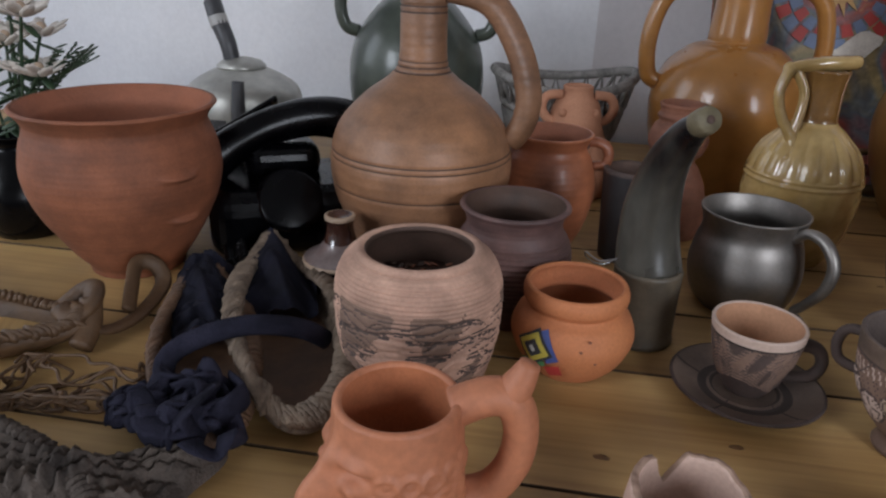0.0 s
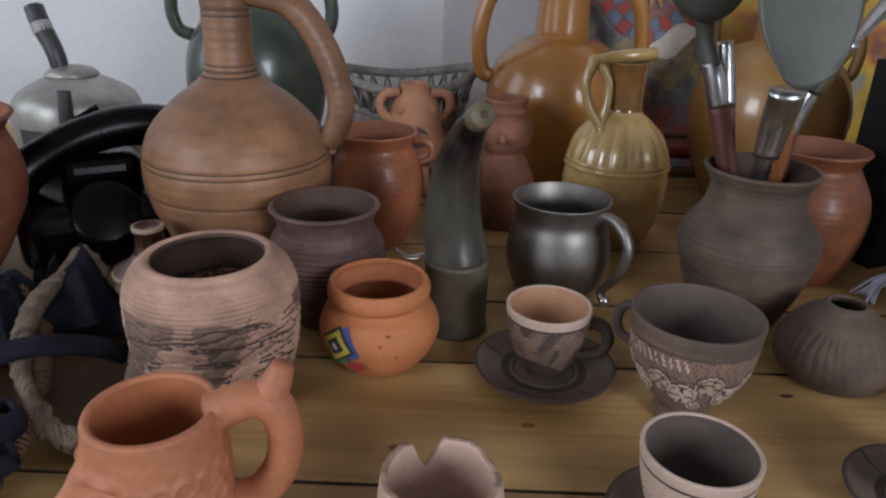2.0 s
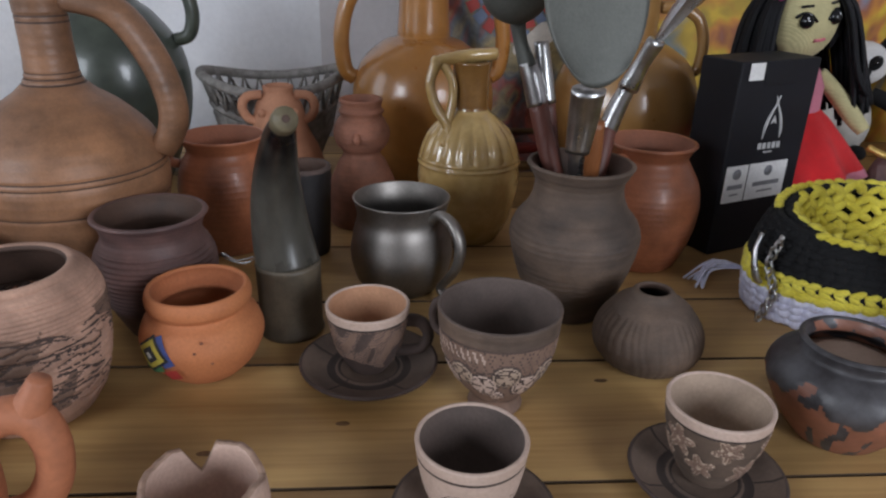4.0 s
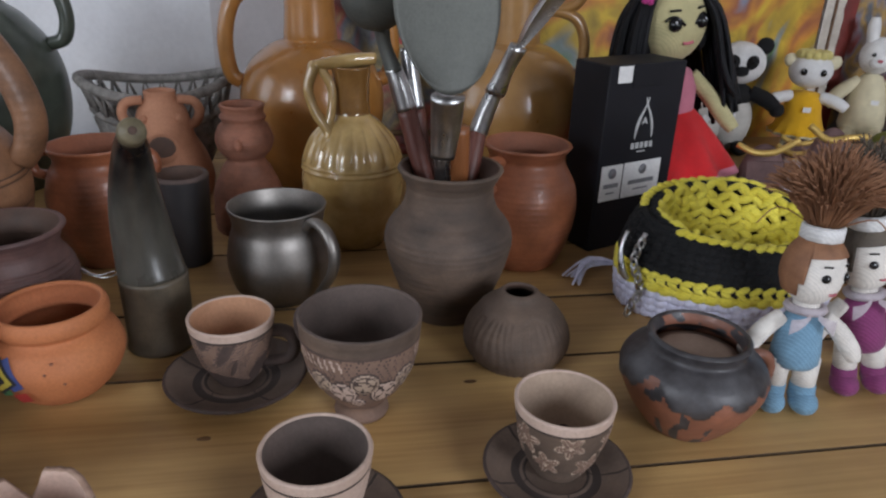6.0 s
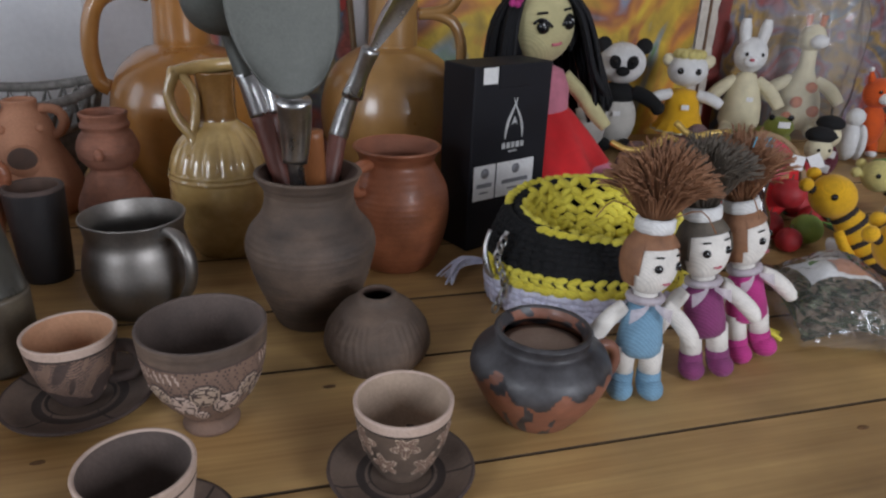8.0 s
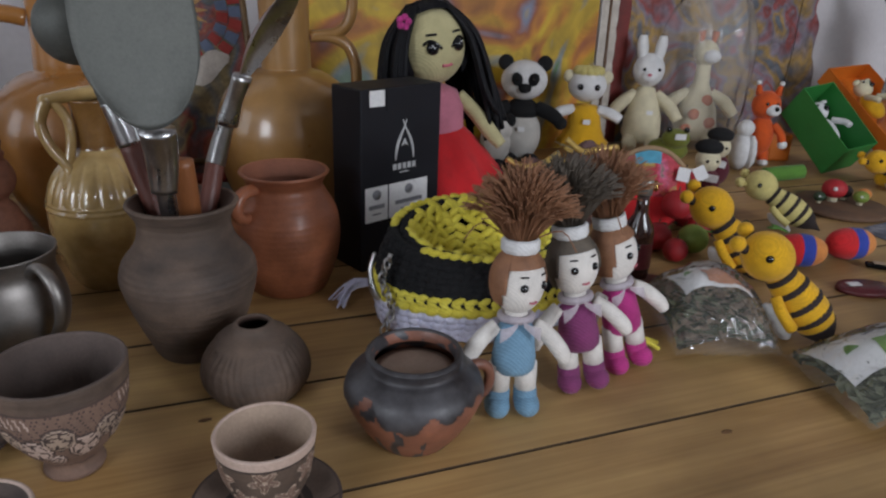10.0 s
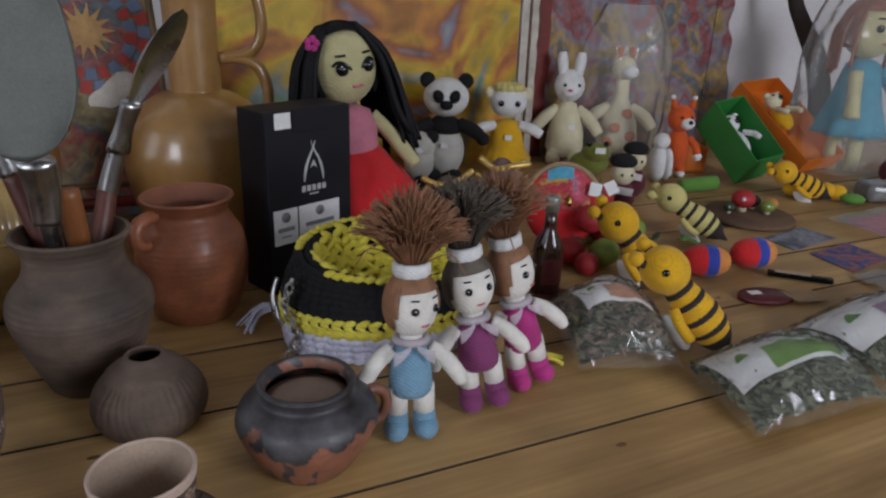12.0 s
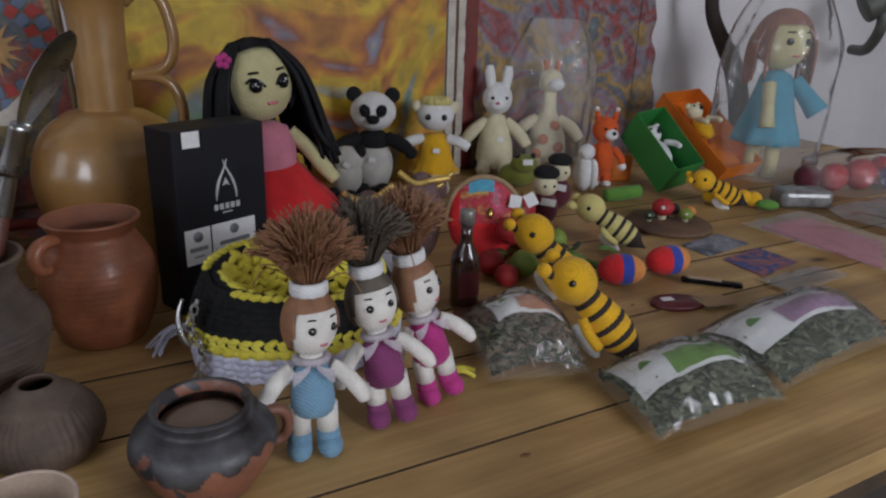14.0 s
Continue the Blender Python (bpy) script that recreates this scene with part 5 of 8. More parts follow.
def ribbons(m, spread, n, radius, material, label, seed, high):
    """A bunch of wide soft ribbons in standing loops."""
    r = random.Random(seed)
    top = thing("ribbon_bunch", m, label, "ribbon")
    for k in range(n):
        cx0, cy0, a0 = r.uniform(-0.6, 0.6) * spread[0], r.uniform(-0.6, 0.6) * spread[1], r.uniform(0, 6.28)
        w = r.uniform(0.3, 0.75)
        pts = []
        for j in range(9):
            a = a0 + j * r.uniform(0.5, 0.75)
            pts.append((cx0 + spread[0] * w * math.cos(a), cy0 + spread[1] * w * math.sin(a), radius + high * (0.25 + 0.35 * k / n + 0.4 * abs(math.sin(1.3 * j + k)))))
        part("ribbon", Shape().tube(pts, [radius * r.uniform(0.7, 1.2) for q in pts], material, 8, flat=r.uniform(2.2, 3.4), n=5), top)
    return top


shoe(at(-0.087, 0.573, 0, 18.7), 0.315, 0.098, M_ROPE, M_NAVY, M_SOLE, "old moccasin with a thick grey braided rim and navy lining", high=0.05, toe=0.03, seed=2, thick=1.45)
shoe(at(-0.16, 0.548, 0, 17.6), 0.315, 0.084, M_SOLE, M_NAVY, M_SOLE, "old dark moccasin stuffed with navy cloth", high=0.034, toe=0.02, seed=3)
shoe(at(-0.425, 0.552, 0, -84), 0.28, 0.115, M_TANLEATHER, M_ROPE, M_PINE, "tan rawhide sandal with a laced rim", high=0.032, upper=False, seed=4)
shoe(at(-0.275, 0.325, 0, 62), 0.28, 0.12, M_GREYWOOL, M_GREYWOOL, M_GREYWOOL, "grey woollen moccasin with crumpled folds", high=0.045, seed=6)
ribbons(at(-0.124, 0.412, 0.004), (0.036, 0.042), 15, 0.0029, M_BLUEVIOLET, "bunch of crumpled blue-violet ribbons on the dark moccasin", 8, 0.05)
ribbons(at(-0.178, 0.44, 0.0), (0.03, 0.03), 8, 0.0026, M_BLUEVIOLET, "loop of blue-violet ribbon beside the dark moccasin", 5, 0.034)
lining = Shape().sheet(lambda u, v: ((u - 0.5) * 0.066, (v - 0.5) * 0.15, 0.02 + 0.026 * max(0.0, math.sin(math.pi * u)) ** 0.6 * (0.4 + 0.6 * v) + 0.006 * math.sin(24 * v + 6 * u + 4 * noise.noise((u * 3, v * 4, 0))) * math.sin(math.pi * u) + 0.006 * noise.noise((u * 5, v * 9, 2))), 40, 80, M_NAVY)
single("navy_cloth", lining, at(-0.182, 0.62, 0.0, 17.6), "navy cloth rumpled inside the dark moccasin", "cloth")
tangle("lace_heap", at(-0.258, 0.487, 0.0), (0.062, 0.032), 16, 0.0015, M_TANLEATHER, "thin brown leather laces loose on the table", 9, 0.014, 18, 1.2)
single("rawhide_strap", Shape().tube([(-0.292, 0.56, 0.03), (-0.272, 0.572, 0.012), (-0.256, 0.6, 0.008), (-0.247, 0.64, 0.012), (-0.246, 0.668, 0.022), (-0.258, 0.676, 0.038), (-0.272, 0.664, 0.042), (-0.268, 0.636, 0.026), (-0.262, 0.61, 0.014)], 0.0042, M_TANLEATHER, 9, flat=2.2), at(0, 0), "curled tan rawhide strap beside the sandal", "strap")
single("rawhide_knot", Shape().tube([(-0.318, 0.59, 0.028), (-0.302, 0.606, 0.04), (-0.286, 0.596, 0.044), (-0.284, 0.576, 0.036), (-0.296, 0.564, 0.03), (-0.31, 0.574, 0.034)], 0.0075, M_TANLEATHER, 10, flat=1.5).tube([(-0.285, 0.585, 0.04), (-0.28, 0.565, 0.02), (-0.282, 0.545, 0.008)], 0.008, M_TANLEATHER, 10, flat=1.4), at(0, 0), "twisted tan rawhide knot at the toe of the sandal", "strap")
heap = Shape().sheet(lambda u, v: ((u - 0.5) * 0.25 * (1 + 0.1 * math.sin(9 * v)), (v - 0.5) * 0.14 * (1 + 0.12 * math.sin(7 * u)),
                     0.004 + max(0.0, math.sin(math.pi * u) * math.sin(math.pi * v)) ** 0.5 * (0.03 + 0.013 * abs(math.sin(30 * v + 9 * math.sin(5 * u) + 4 * noise.noise((u * 4, v * 3, 0)))) + 0.026 * noise.noise((u * 5, v * 5, 2)) + 0.005 * math.sin(150 * u) * math.sin(30 * v))), 150, 110, M_GREYWOOL)
single("wool_cloth", heap, at(-0.225, 0.325, 0.0, 8), "grey woollen cloth rumpled into folds over the moccasin", "cloth")
single("blue_strap", Shape().tube([(-0.15, 0.43, 0.03), (-0.163, 0.462, 0.05), (-0.14, 0.482, 0.062), (-0.1, 0.492, 0.07), (-0.06, 0.507, 0.06), (-0.04, 0.53, 0.035)], 0.0062, M_BLUEVIOLET, 9, flat=1.5), at(0, 0), "blue-grey cord lying across two moccasins", "cord")

# ---- the black gift box ----
giftbox = thing("gift_box", at(0.9178, 0.7667, 0, 13), "black cardboard gift box for two bottles with silver print", "box")
W, D, H = 0.147, 0.069, 0.2665
part("carton", Shape().box((0, 0, H / 2), (W, D, H), M_BLACKCARD, bevel=0.0022), giftbox)
part("lid_flap", Shape().box((0.004, -D / 2 - 0.0006, H - 0.016), (0.066, 0.0012, 0.031), M_BLACKCARD, bevel=0.0004), giftbox)
part("sticker", Shape().box((-0.046, -D / 2 - 0.0013, H - 0.013), (0.026, 0.0006, 0.022), M_WHITECARD), giftbox, "small white price sticker")
Y = -D / 2 - 0.0012
mark = Shape()
for sgn in (-1, 1):
    mark.tube([(0.004 + sgn * -0.0035, Y, 0.22), (0.004 + sgn * 0.0015, Y, 0.208), (0.004 + sgn * 0.011, Y, 0.19), (0.004 + sgn * 0.0155, Y, 0.174), (0.004 + sgn * 0.0165, Y, 0.162)], [0.0007, 0.0013, 0.0022, 0.002, 0.0007], M_SILVERINK, 6, flat=1.0)
mark.add([(0.004, Y, 0.194), (-0.0025, Y, 0.181), (0.0105, Y, 0.181), (0.004, Y, 0.185)], [(0, 1, 3), (0, 3, 2)], M_SILVERINK)
part("emblem", mark, giftbox, "silver emblem of two crossing strokes")
for k in range(5):
    part("print_bar", Shape().box((0.004 - 0.018 + 0.009 * k, Y + 0.0004, 0.152), (0.0062, 0.0006, 0.0085), M_SILVERINK), giftbox)
part("print_bar", Shape().box((0.004, Y + 0.0004, 0.143), (0.016, 0.0006, 0.002), M_SILVERINK), giftbox)
for x0, w0 in ((-0.047, 0.04), (0.0125, 0.073)):
    lab = part("label", Shape().box((x0, Y + 0.0003, 0.102), (w0, 0.0008, 0.052), M_WHITECARD), giftbox, "white bottle label with a round seal")
    part("seal", Shape().lathe([(0, 0), (0.0075, 0), (0.0075, 0.0007), (0, 0.0008)], M_GREYINK, 24, m=Matrix.Translation((x0, Y - 0.0001, 0.116)) @ Euler((radians(90), 0, 0)).to_matrix().to_4x4()), lab)
    part("print_bar", Shape().box((x0, Y - 0.0004, 0.098), (w0 * 0.7, 0.0006, 0.006), M_GREYINK), lab)
    part("print_bar", Shape().box((x0, Y - 0.0004, 0.087), (w0 * 0.4, 0.0006, 0.002), M_GREYINK), lab)

# ---- crochet ----
def yarn(name, c, c2=None, k=165, bump=0.3, sheen=0.12):
    return mat(name, c, c2 or tuple(q * 0.8 for q in c), rough=0.92, scale=40, pattern="knit", pscale=k, bump=bump, fine=0.1, sheen=sheen if max(c) > 0.1 else 0.0)


Y_BLACK = yarn("black_yarn", (0.005, 0.005, 0.006))
Y_YELLOW = yarn("lime_yellow_yarn", (0.9, 0.79, 0.11), (0.72, 0.6, 0.05))
Y_LILAC = mat("lilac_ribbon_yarn", (0.78, 0.78, 0.93), (0.46, 0.46, 0.62), rough=0.36, scale=90, bump=0.8, bscale=260, spread=0.2)
Y_SKIN = yarn("pale_cream_yarn", (0.86, 0.81, 0.75), k=230, bump=0.12)
Y_WHITE = yarn("white_yarn", (0.85, 0.84, 0.83))
Y_CREAM = yarn("cream_yarn", (0.78, 0.7, 0.48))
Y_FACEYELLOW = yarn("pale_yellow_skin_yarn", (0.62, 0.55, 0.29))
Y_BLUE = yarn("light_blue_yarn", (0.2, 0.37, 0.52))
Y_PLUM = yarn("plum_yarn", (0.25, 0.045, 0.16))
Y_PINK = yarn("hot_pink_yarn", (0.55, 0.04, 0.25))
Y_ROSE = yarn("rose_pink_yarn", (0.66, 0.22, 0.3))
Y_RED = yarn("red_yarn", (0.68, 0.015, 0.02))
Y_BEE = yarn("golden_yellow_yarn", (0.82, 0.44, 0.008))
Y_PALEBEE = yarn("pale_lemon_yarn", (0.7, 0.6, 0.22))
Y_DARK = yarn("dark_brown_yarn", (0.03, 0.02, 0.018))
Y_ORANGE = yarn("bright_orange_yarn", (0.72, 0.1, 0.01))
Y_SPOT = yarn("rust_orange_yarn", (0.6, 0.2, 0.1))
Y_GREEN = yarn("green_yarn", (0.12, 0.3, 0.04))
Y_OLIVE = yarn("olive_green_yarn", (0.2, 0.22, 0.03))
Y_GREYWHITE = yarn("grey_white_yarn", (0.62, 0.59, 0.54))
Y_NAVYBLUE = yarn("bright_blue_yarn", (0.03, 0.06, 0.4))
Y_APRICOT = yarn("apricot_yarn", (0.75, 0.27, 0.06))
Y_TEAL = yarn("turquoise_yarn", (0.06, 0.32, 0.45))
Y_BURGUNDY = yarn("burgundy_yarn", (0.12, 0.015, 0.03))
M_HAIRBROWN = mat("brown_thread_hair", (0.36, 0.17, 0.085), (0.2, 0.09, 0.045), rough=0.6, scale=50, bump=0.5, bscale=700)
M_HAIRGREY = mat("grey_brown_thread_hair", (0.15, 0.12, 0.09), (0.075, 0.06, 0.047), rough=0.6, scale=50, bump=0.5, bscale=700)
M_HAIRBLACK = mat("black_thread_hair", (0.008, 0.008, 0.011), (0.004, 0.004, 0.005), rough=0.55, spec=0.25, scale=50, bump=0.5, bscale=700)
M_HAIRRED = mat("auburn_thread_hair", (0.3, 0.1, 0.05), (0.17, 0.055, 0.03), rough=0.6, scale=50, bump=0.5, bscale=700)
M_BEAD = mat("black_bead", (0.008, 0.008, 0.01), rough=0.12, scale=50, bump=0.0)
M_EYEGLINT = mat("painted_eye_glint", (0.75, 0.75, 0.75), rough=0.3, bump=0.0)
M_RIBBON = mat("sheer_lilac_ribbon", (0.62, 0.55, 0.6), alpha=0.75, rough=0.6, scale=80, bump=0.2)
M_LIPS = mat("pink_lips", (0.6, 0.16, 0.2), rough=0.7)

# the crochet bag: a lilac base, black and yellow bands, folded open
bag = thing("crochet_bag", at(0.945, 0.545, 0, -14), "crocheted basket bag in black, yellow and lilac yarn", "bag")


def bag_at(a, z, grow=1.0):
    """A point of the bag's side; the rim hangs low in front and to one end."""
    k = z / 0.13
    ex, ey = (0.128 + 0.008 * math.sin(math.pi * k) - 0.018 * k * k) * grow, (0.086 + 0.01 * math.sin(math.pi * k) - 0.02 * k * k) * grow
    sag = 0.011 - 0.018 * math.sin(a) + 0.012 * max(0, math.cos(a + 0.4))
    return Vector((ex * math.cos(a), ey * math.sin(a), z - sag * k * k)), math.degrees(math.atan2(ey * math.cos(a), -ex * math.sin(a))) - 90


rnd = random.Random(4)


def crochet_row(name, z, material, label, count=52, size=1.0, chain=False, grow=1.0, span=None, core=None):
    """One row of stitches round the bag; chain: paired stitches that lie like a plait."""
    s = Shape()
    for i in range(count):
        a = 2 * math.pi * (i + 0.5 * rnd.random() * (not chain)) / count
        if span and not span(a):
            continue
        q, turn = bag_at(a, z + rnd.uniform(-0.0006, 0.0006), grow)
        for side in ((-1, 1) if chain else (0,)):
            s.ball(q + Vector((0, 0, 0.003 * side)), ((0.0055 if not chain else 0.0048) * size, 0.0092 * size, (0.0066 if not chain else 0.0042) * size), material, nu=8, nv=6,
                   turn=((20 * side if chain else 18) + rnd.uniform(-9, 9), rnd.uniform(-8, 8), turn + rnd.uniform(-8, 8)))
    s.tube([bag_at(2 * math.pi * i / 60, z - (0.002 if chain else 0), grow * 0.982)[0] for i in range(61)], 0.0058, core or material, 6, n=1)
    return part(name, s, bag, label)


for z in (0.006, 0.0155, 0.025, 0.0345):
    crochet_row("base_coil", z, Y_LILAC, "shiny lilac crochet row", 46, 1.05)
crochet_row("lower_band", 0.0455, Y_YELLOW, "lime-yellow crochet row", 44, 1.12)
crochet_row("lower_band", 0.0595, Y_YELLOW, "lime-yellow plaited row", 54, 1.12, chain=True, grow=1.012, core=Y_BLACK)
for z in (0.0705, 0.0805, 0.0905, 0.1005, 0.1105):
    crochet_row("middle_band", z, Y_BLACK, "black crochet row")
crochet_row("black_edge", 0.1185, Y_BLACK, "black crochet row under the rim")
crochet_row("upper_band", 0.1265, Y_YELLOW, "lime-yellow plaited rim", 52, 1.15, chain=True, span=lambda a: not 2.95 < a < 3.75, core=Y_BLACK)
crochet_row("inner_edge", 0.1255, Y_BLACK, "black crochet row inside the rim", 44, 0.9, grow=0.9)
lining = Shape()
for k, (q, drop) in enumerate(((0.84, 0.002), (0.83, 0.013), (0.81, 0.024), (0.78, 0.035), (0.72, 0.045), (0.6, 0.053), (0.44, 0.058), (0.28, 0.06), (0.12, 0.061))):
    count = max(6, int(50 * q))
    for i in range(count):
        a = 2 * math.pi * (i + 0.5 * (k % 2) + rnd.uniform(-0.2, 0.2)) / count
        p0, turn = bag_at(a, 0.126, q)
        lining.ball(p0 + Vector((0, 0, -drop + rnd.uniform(-0.003, 0.003))), (rnd.uniform(0.0055, 0.0075), rnd.uniform(0.011, 0.015), rnd.uniform(0.0045, 0.0065)), Y_YELLOW, nu=8, nv=6, turn=((-1) ** i * rnd.uniform(20, 45), rnd.uniform(-15, 15), turn + rnd.uniform(-20, 20)))
tagged(part("lining", lining, bag), "lime-yellow crocheted inside of the open bag", kind="stuff")
part("floor", Shape().lathe([(0, 0), (1, 0), (1, 0.008), (0, 0.008)], Y_LILAC, 40, m=Matrix.Diagonal((0.122, 0.08, 1, 1))), bag)
chain = part("chain", Shape().tube([(-0.126, -0.045, 0.108), (-0.13, -0.048, 0.1)], 0.0028, M_STEEL, 8), bag, "shiny steel chain with a clasp")
for k in range(11):
    z = 0.098 - 0.0088 * k
    x = -0.131 - 0.006 * math.sin(k * 0.7)
    a = 90 * (k % 2)
    lk = Shape().tube([(0.0045 * math.cos(q * math.pi / 5), 0, 0.0066 * math.sin(q * math.pi / 5)) for q in range(11)], 0.0017, M_STEEL, 6, n=2, m=Matrix.Translation((x, -0.05, z)) @ Euler((0, 0, radians(a + 20))).to_matrix().to_4x4())
    part("link", lk, chain)
part("clasp", Shape().tube([(-0.142, -0.03, 0.105), (-0.149, -0.036, 0.085), (-0.146, -0.042, 0.06), (-0.139, -0.044, 0.05)], [0.0025, 0.003, 0.0045, 0.003], M_STEEL, 8), chain)
ts = Shape()
for k in range(16):
    ts.tube([(-0.11, 0.06, 0.02), (-0.15 - 0.01 * rnd.random(), 0.05 + 0.02 * rnd.random(), 0.02 + 0.01 * rnd.random()), (-0.19 + 0.02 * rnd.random(), 0.03 + 0.03 * rnd.random(), 0.004)], 0.0016, Y_LILAC, 5, n=3)
part("tassel", ts, bag, "loose lilac yarn tassel")


# ---- dolls and toys, one plain mesh each ----
def face_marks(s, c, r, az, wide=0.42, up=0.08, eye=0.13, mouth=M_LIPS, brow=True, eye_glint=True):
    """Bead eyes with painted glints, brows and a mouth on a round head at c; az: where the face looks, in degrees round
    from -y.
    """
    for sg in (-1, 1):
        a = radians(-90 + az) + sg * wide
        d = Vector((math.cos(a), math.sin(a), up))
        q = Vector(c) + Vector((d.x * r[0], d.y * r[1], d.z * r[2])) * 0.97
        s.ball(q, r[0] * eye, M_BEAD, nu=10, nv=7)
        # small white ball on each bead, a highlight made as a solid dot
        if eye_glint:
            s.ball(q + d * r[0] * eye * 0.75 + Vector((0, 0, r[0] * eye * 0.4)), r[0] * eye * 0.2, M_EYEGLINT, nu=6, nv=4)
        if brow:
            s.tube([Vector(c) + Vector((math.cos(a + t) * r[0], math.sin(a + t) * r[1], r[2] * (up + 0.34 - 0.25 * t * t))) * 0.985 + Vector((0, 0, 0)) for t in (-0.15, 0, 0.15)], r[0] * 0.036, M_BEAD, 5, n=2)
    if mouth:
        a = radians(-90 + az)
        s.tube([Vector(c) + Vector((math.cos(a + t) * r[0] * 0.93, math.sin(a + t) * r[1] * 0.93, -r[2] * 0.42 - 0.002 * math.cos(t * 6))) for t in (-0.16, 0, 0.16)], r[0] * 0.045, mouth, 6, n=2)


def tassel_doll(m, dress, hair, shoes, label, az, seed, lean=0.0, tilt=0.0):
    """A small crocheted doll with a tassel of hair standing up from a white band."""
    r = random.Random(seed)
    s = Shape()
    for sg in (-1, 1):
        s.ball((sg * 0.0155, -0.004, 0.0125), (0.013, 0.0175, 0.0125), shoes)
        s.tube([(sg * 0.0145, 0, 0.015), (sg * 0.014, 0, 0.03)], [0.0125, 0.0118], shoes, 12, n=2)
        s.tube([(sg * 0.014, 0, 0.028), (sg * 0.0135, 0, 0.058)], [0.011, 0.0112], Y_SKIN, 12, n=2)
        s.tube([(sg * 0.019, 0, 0.099), (sg * 0.033, -0.003, 0.088), (sg * 0.047, -0.006, 0.07), (sg * 0.051, -0.007, 0.06)], [0.0075, 0.0085, 0.0085, 0.006], Y_SKIN, 10, n=4)
    s.lathe([(0, 0.05), (0.02, 0.05), (0.0245, 0.055), (0.0245, 0.066), (0.0222, 0.082), (0.0205, 0.097), (0.013, 0.105), (0, 0.107)], dress, 28, m=Matrix.Diagonal((0.9, 0.8, 1, 1)))
    s.tube([(0, 0, 0.1), (0, 0, 0.115)], 0.0115, Y_SKIN, 12, n=2)
    c, rr = (0, 0, 0.1455), (0.0262, 0.0255, 0.033)
    s.ball(c, rr, Y_SKIN, nu=28, nv=18)
    a0 = radians(-90 + az)

    def cap(u, v):
        b = a0 + math.pi * 2 * u
        front = math.cos(b - a0)
        low = -0.6 if front < 0.4 else 0.44 + 0.1 * front
        low = low if abs(front - 0.4) > 0.1 else -0.2
        el = low + (math.pi / 2 - low) * v
        k = 1.09 + 0.014 * math.sin(60 * b) * (1 - v)
        return (c[0] + rr[0] * k * math.cos(el) * math.cos(b), c[1] + rr[1] * k * math.cos(el) * math.sin(b), c[2] + rr[2] * k * math.sin(el))

    s.sheet(cap, 120, 12, hair)
    face_marks(s, c, rr, az, wide=0.46, up=0.02, eye=0.16)
    s.lathe([(0.0165, 0.1755), (0.0182, 0.177), (0.0182, 0.187), (0.016, 0.1895), (0.0135, 0.186), (0, 0.185)], Y_WHITE, 30, lambda a, z, i: 0.0006 * math.sin(20 * a))
    for k in range(560):
        b, sp = r.uniform(0, 6.28), math.sqrt(r.random())
        ex, ey = 0.058 * sp * math.cos(b), 0.05 * sp * math.sin(b)
        h = 0.192 + (0.068 + r.uniform(-0.01, 0.008)) * math.sqrt(max(0.05, 1 - 0.8 * sp * sp))
        s.tube([(ex * 0.18, ey * 0.18, 0.184), (ex * 0.62, ey * 0.62, 0.187 + (h - 0.187) * 0.7), (ex + r.uniform(-0.004, 0.004), ey + r.uniform(-0.004, 0.004), h - 0.006 * sp)], 0.0006, hair, 4, n=2)
    for k in range(3):
        b = r.uniform(0, 6.28)
        s.tube([(0.015 * math.cos(b), 0.015 * math.sin(b), 0.19), (0.04 * math.cos(b), 0.035 * math.sin(b), 0.2), (0.055 * math.cos(b), 0.05 * math.sin(b), 0.182)], 0.0007, hair, 4, n=3)
    # the ribbon at the neck
    s.tube([(0.015 * math.cos(a), 0.014 * math.sin(a), 0.109) for a in [2 * math.pi * k / 14 for k in range(15)]], 0.0042, M_RIBBON, 8, n=2)
    for sg in (-1, 1):
        s.sheet(lambda u, v: (sg * (0.003 + 0.017 * u), -0.021 - 0.004 * math.sin(3 * u), 0.108 - 0.011 * u + (v - 0.5) * (0.005 + 0.01 * u)), 6, 4, M_RIBBON)
    return single("doll", s, m @ Euler((radians(lean), radians(tilt), 0)).to_matrix().to_4x4(), label, "doll", "tassel-haired dolls")


tassel_doll(at(0.852, 0.33, 0, -22), Y_BLUE, M_HAIRBROWN, Y_BLUE, "crocheted doll in light blue with upright brown tassel hair", 26, 1, lean=-4)
tassel_doll(at(0.951, 0.333, 0, -22), Y_PLUM, M_HAIRGREY, Y_PLUM, "crocheted doll in plum with upright grey-brown tassel hair", 14, 2, lean=-5, tilt=-9)
tassel_doll(at(1.026, 0.343, 0, -10), Y_PINK, M_HAIRBROWN, Y_PINK, "crocheted doll in hot pink with upright brown tassel hair", 38, 3, lean=-6, tilt=-12)

# the large doll in the red skirt
s = Shape()
for sg in (-1, 1):
    s.tube([(sg * 0.022, 0, 0.0), (sg * 0.022, 0, 0.12)], 0.017, Y_FACEYELLOW, 12, n=3)
    s.tube([(sg * 0.038, 0, 0.222), (sg * 0.062, -0.012, 0.19), (sg * 0.082, -0.03, 0.155), (sg * 0.094, -0.042, 0.135)], [0.012, 0.013, 0.013, 0.01], Y_FACEYELLOW, 12)
s.lathe([(0, 0.14), (0.04, 0.14), (0.041, 0.17), (0.044, 0.205), (0.036, 0.232), (0.018, 0.243), (0, 0.245)], Y_ROSE, 32)
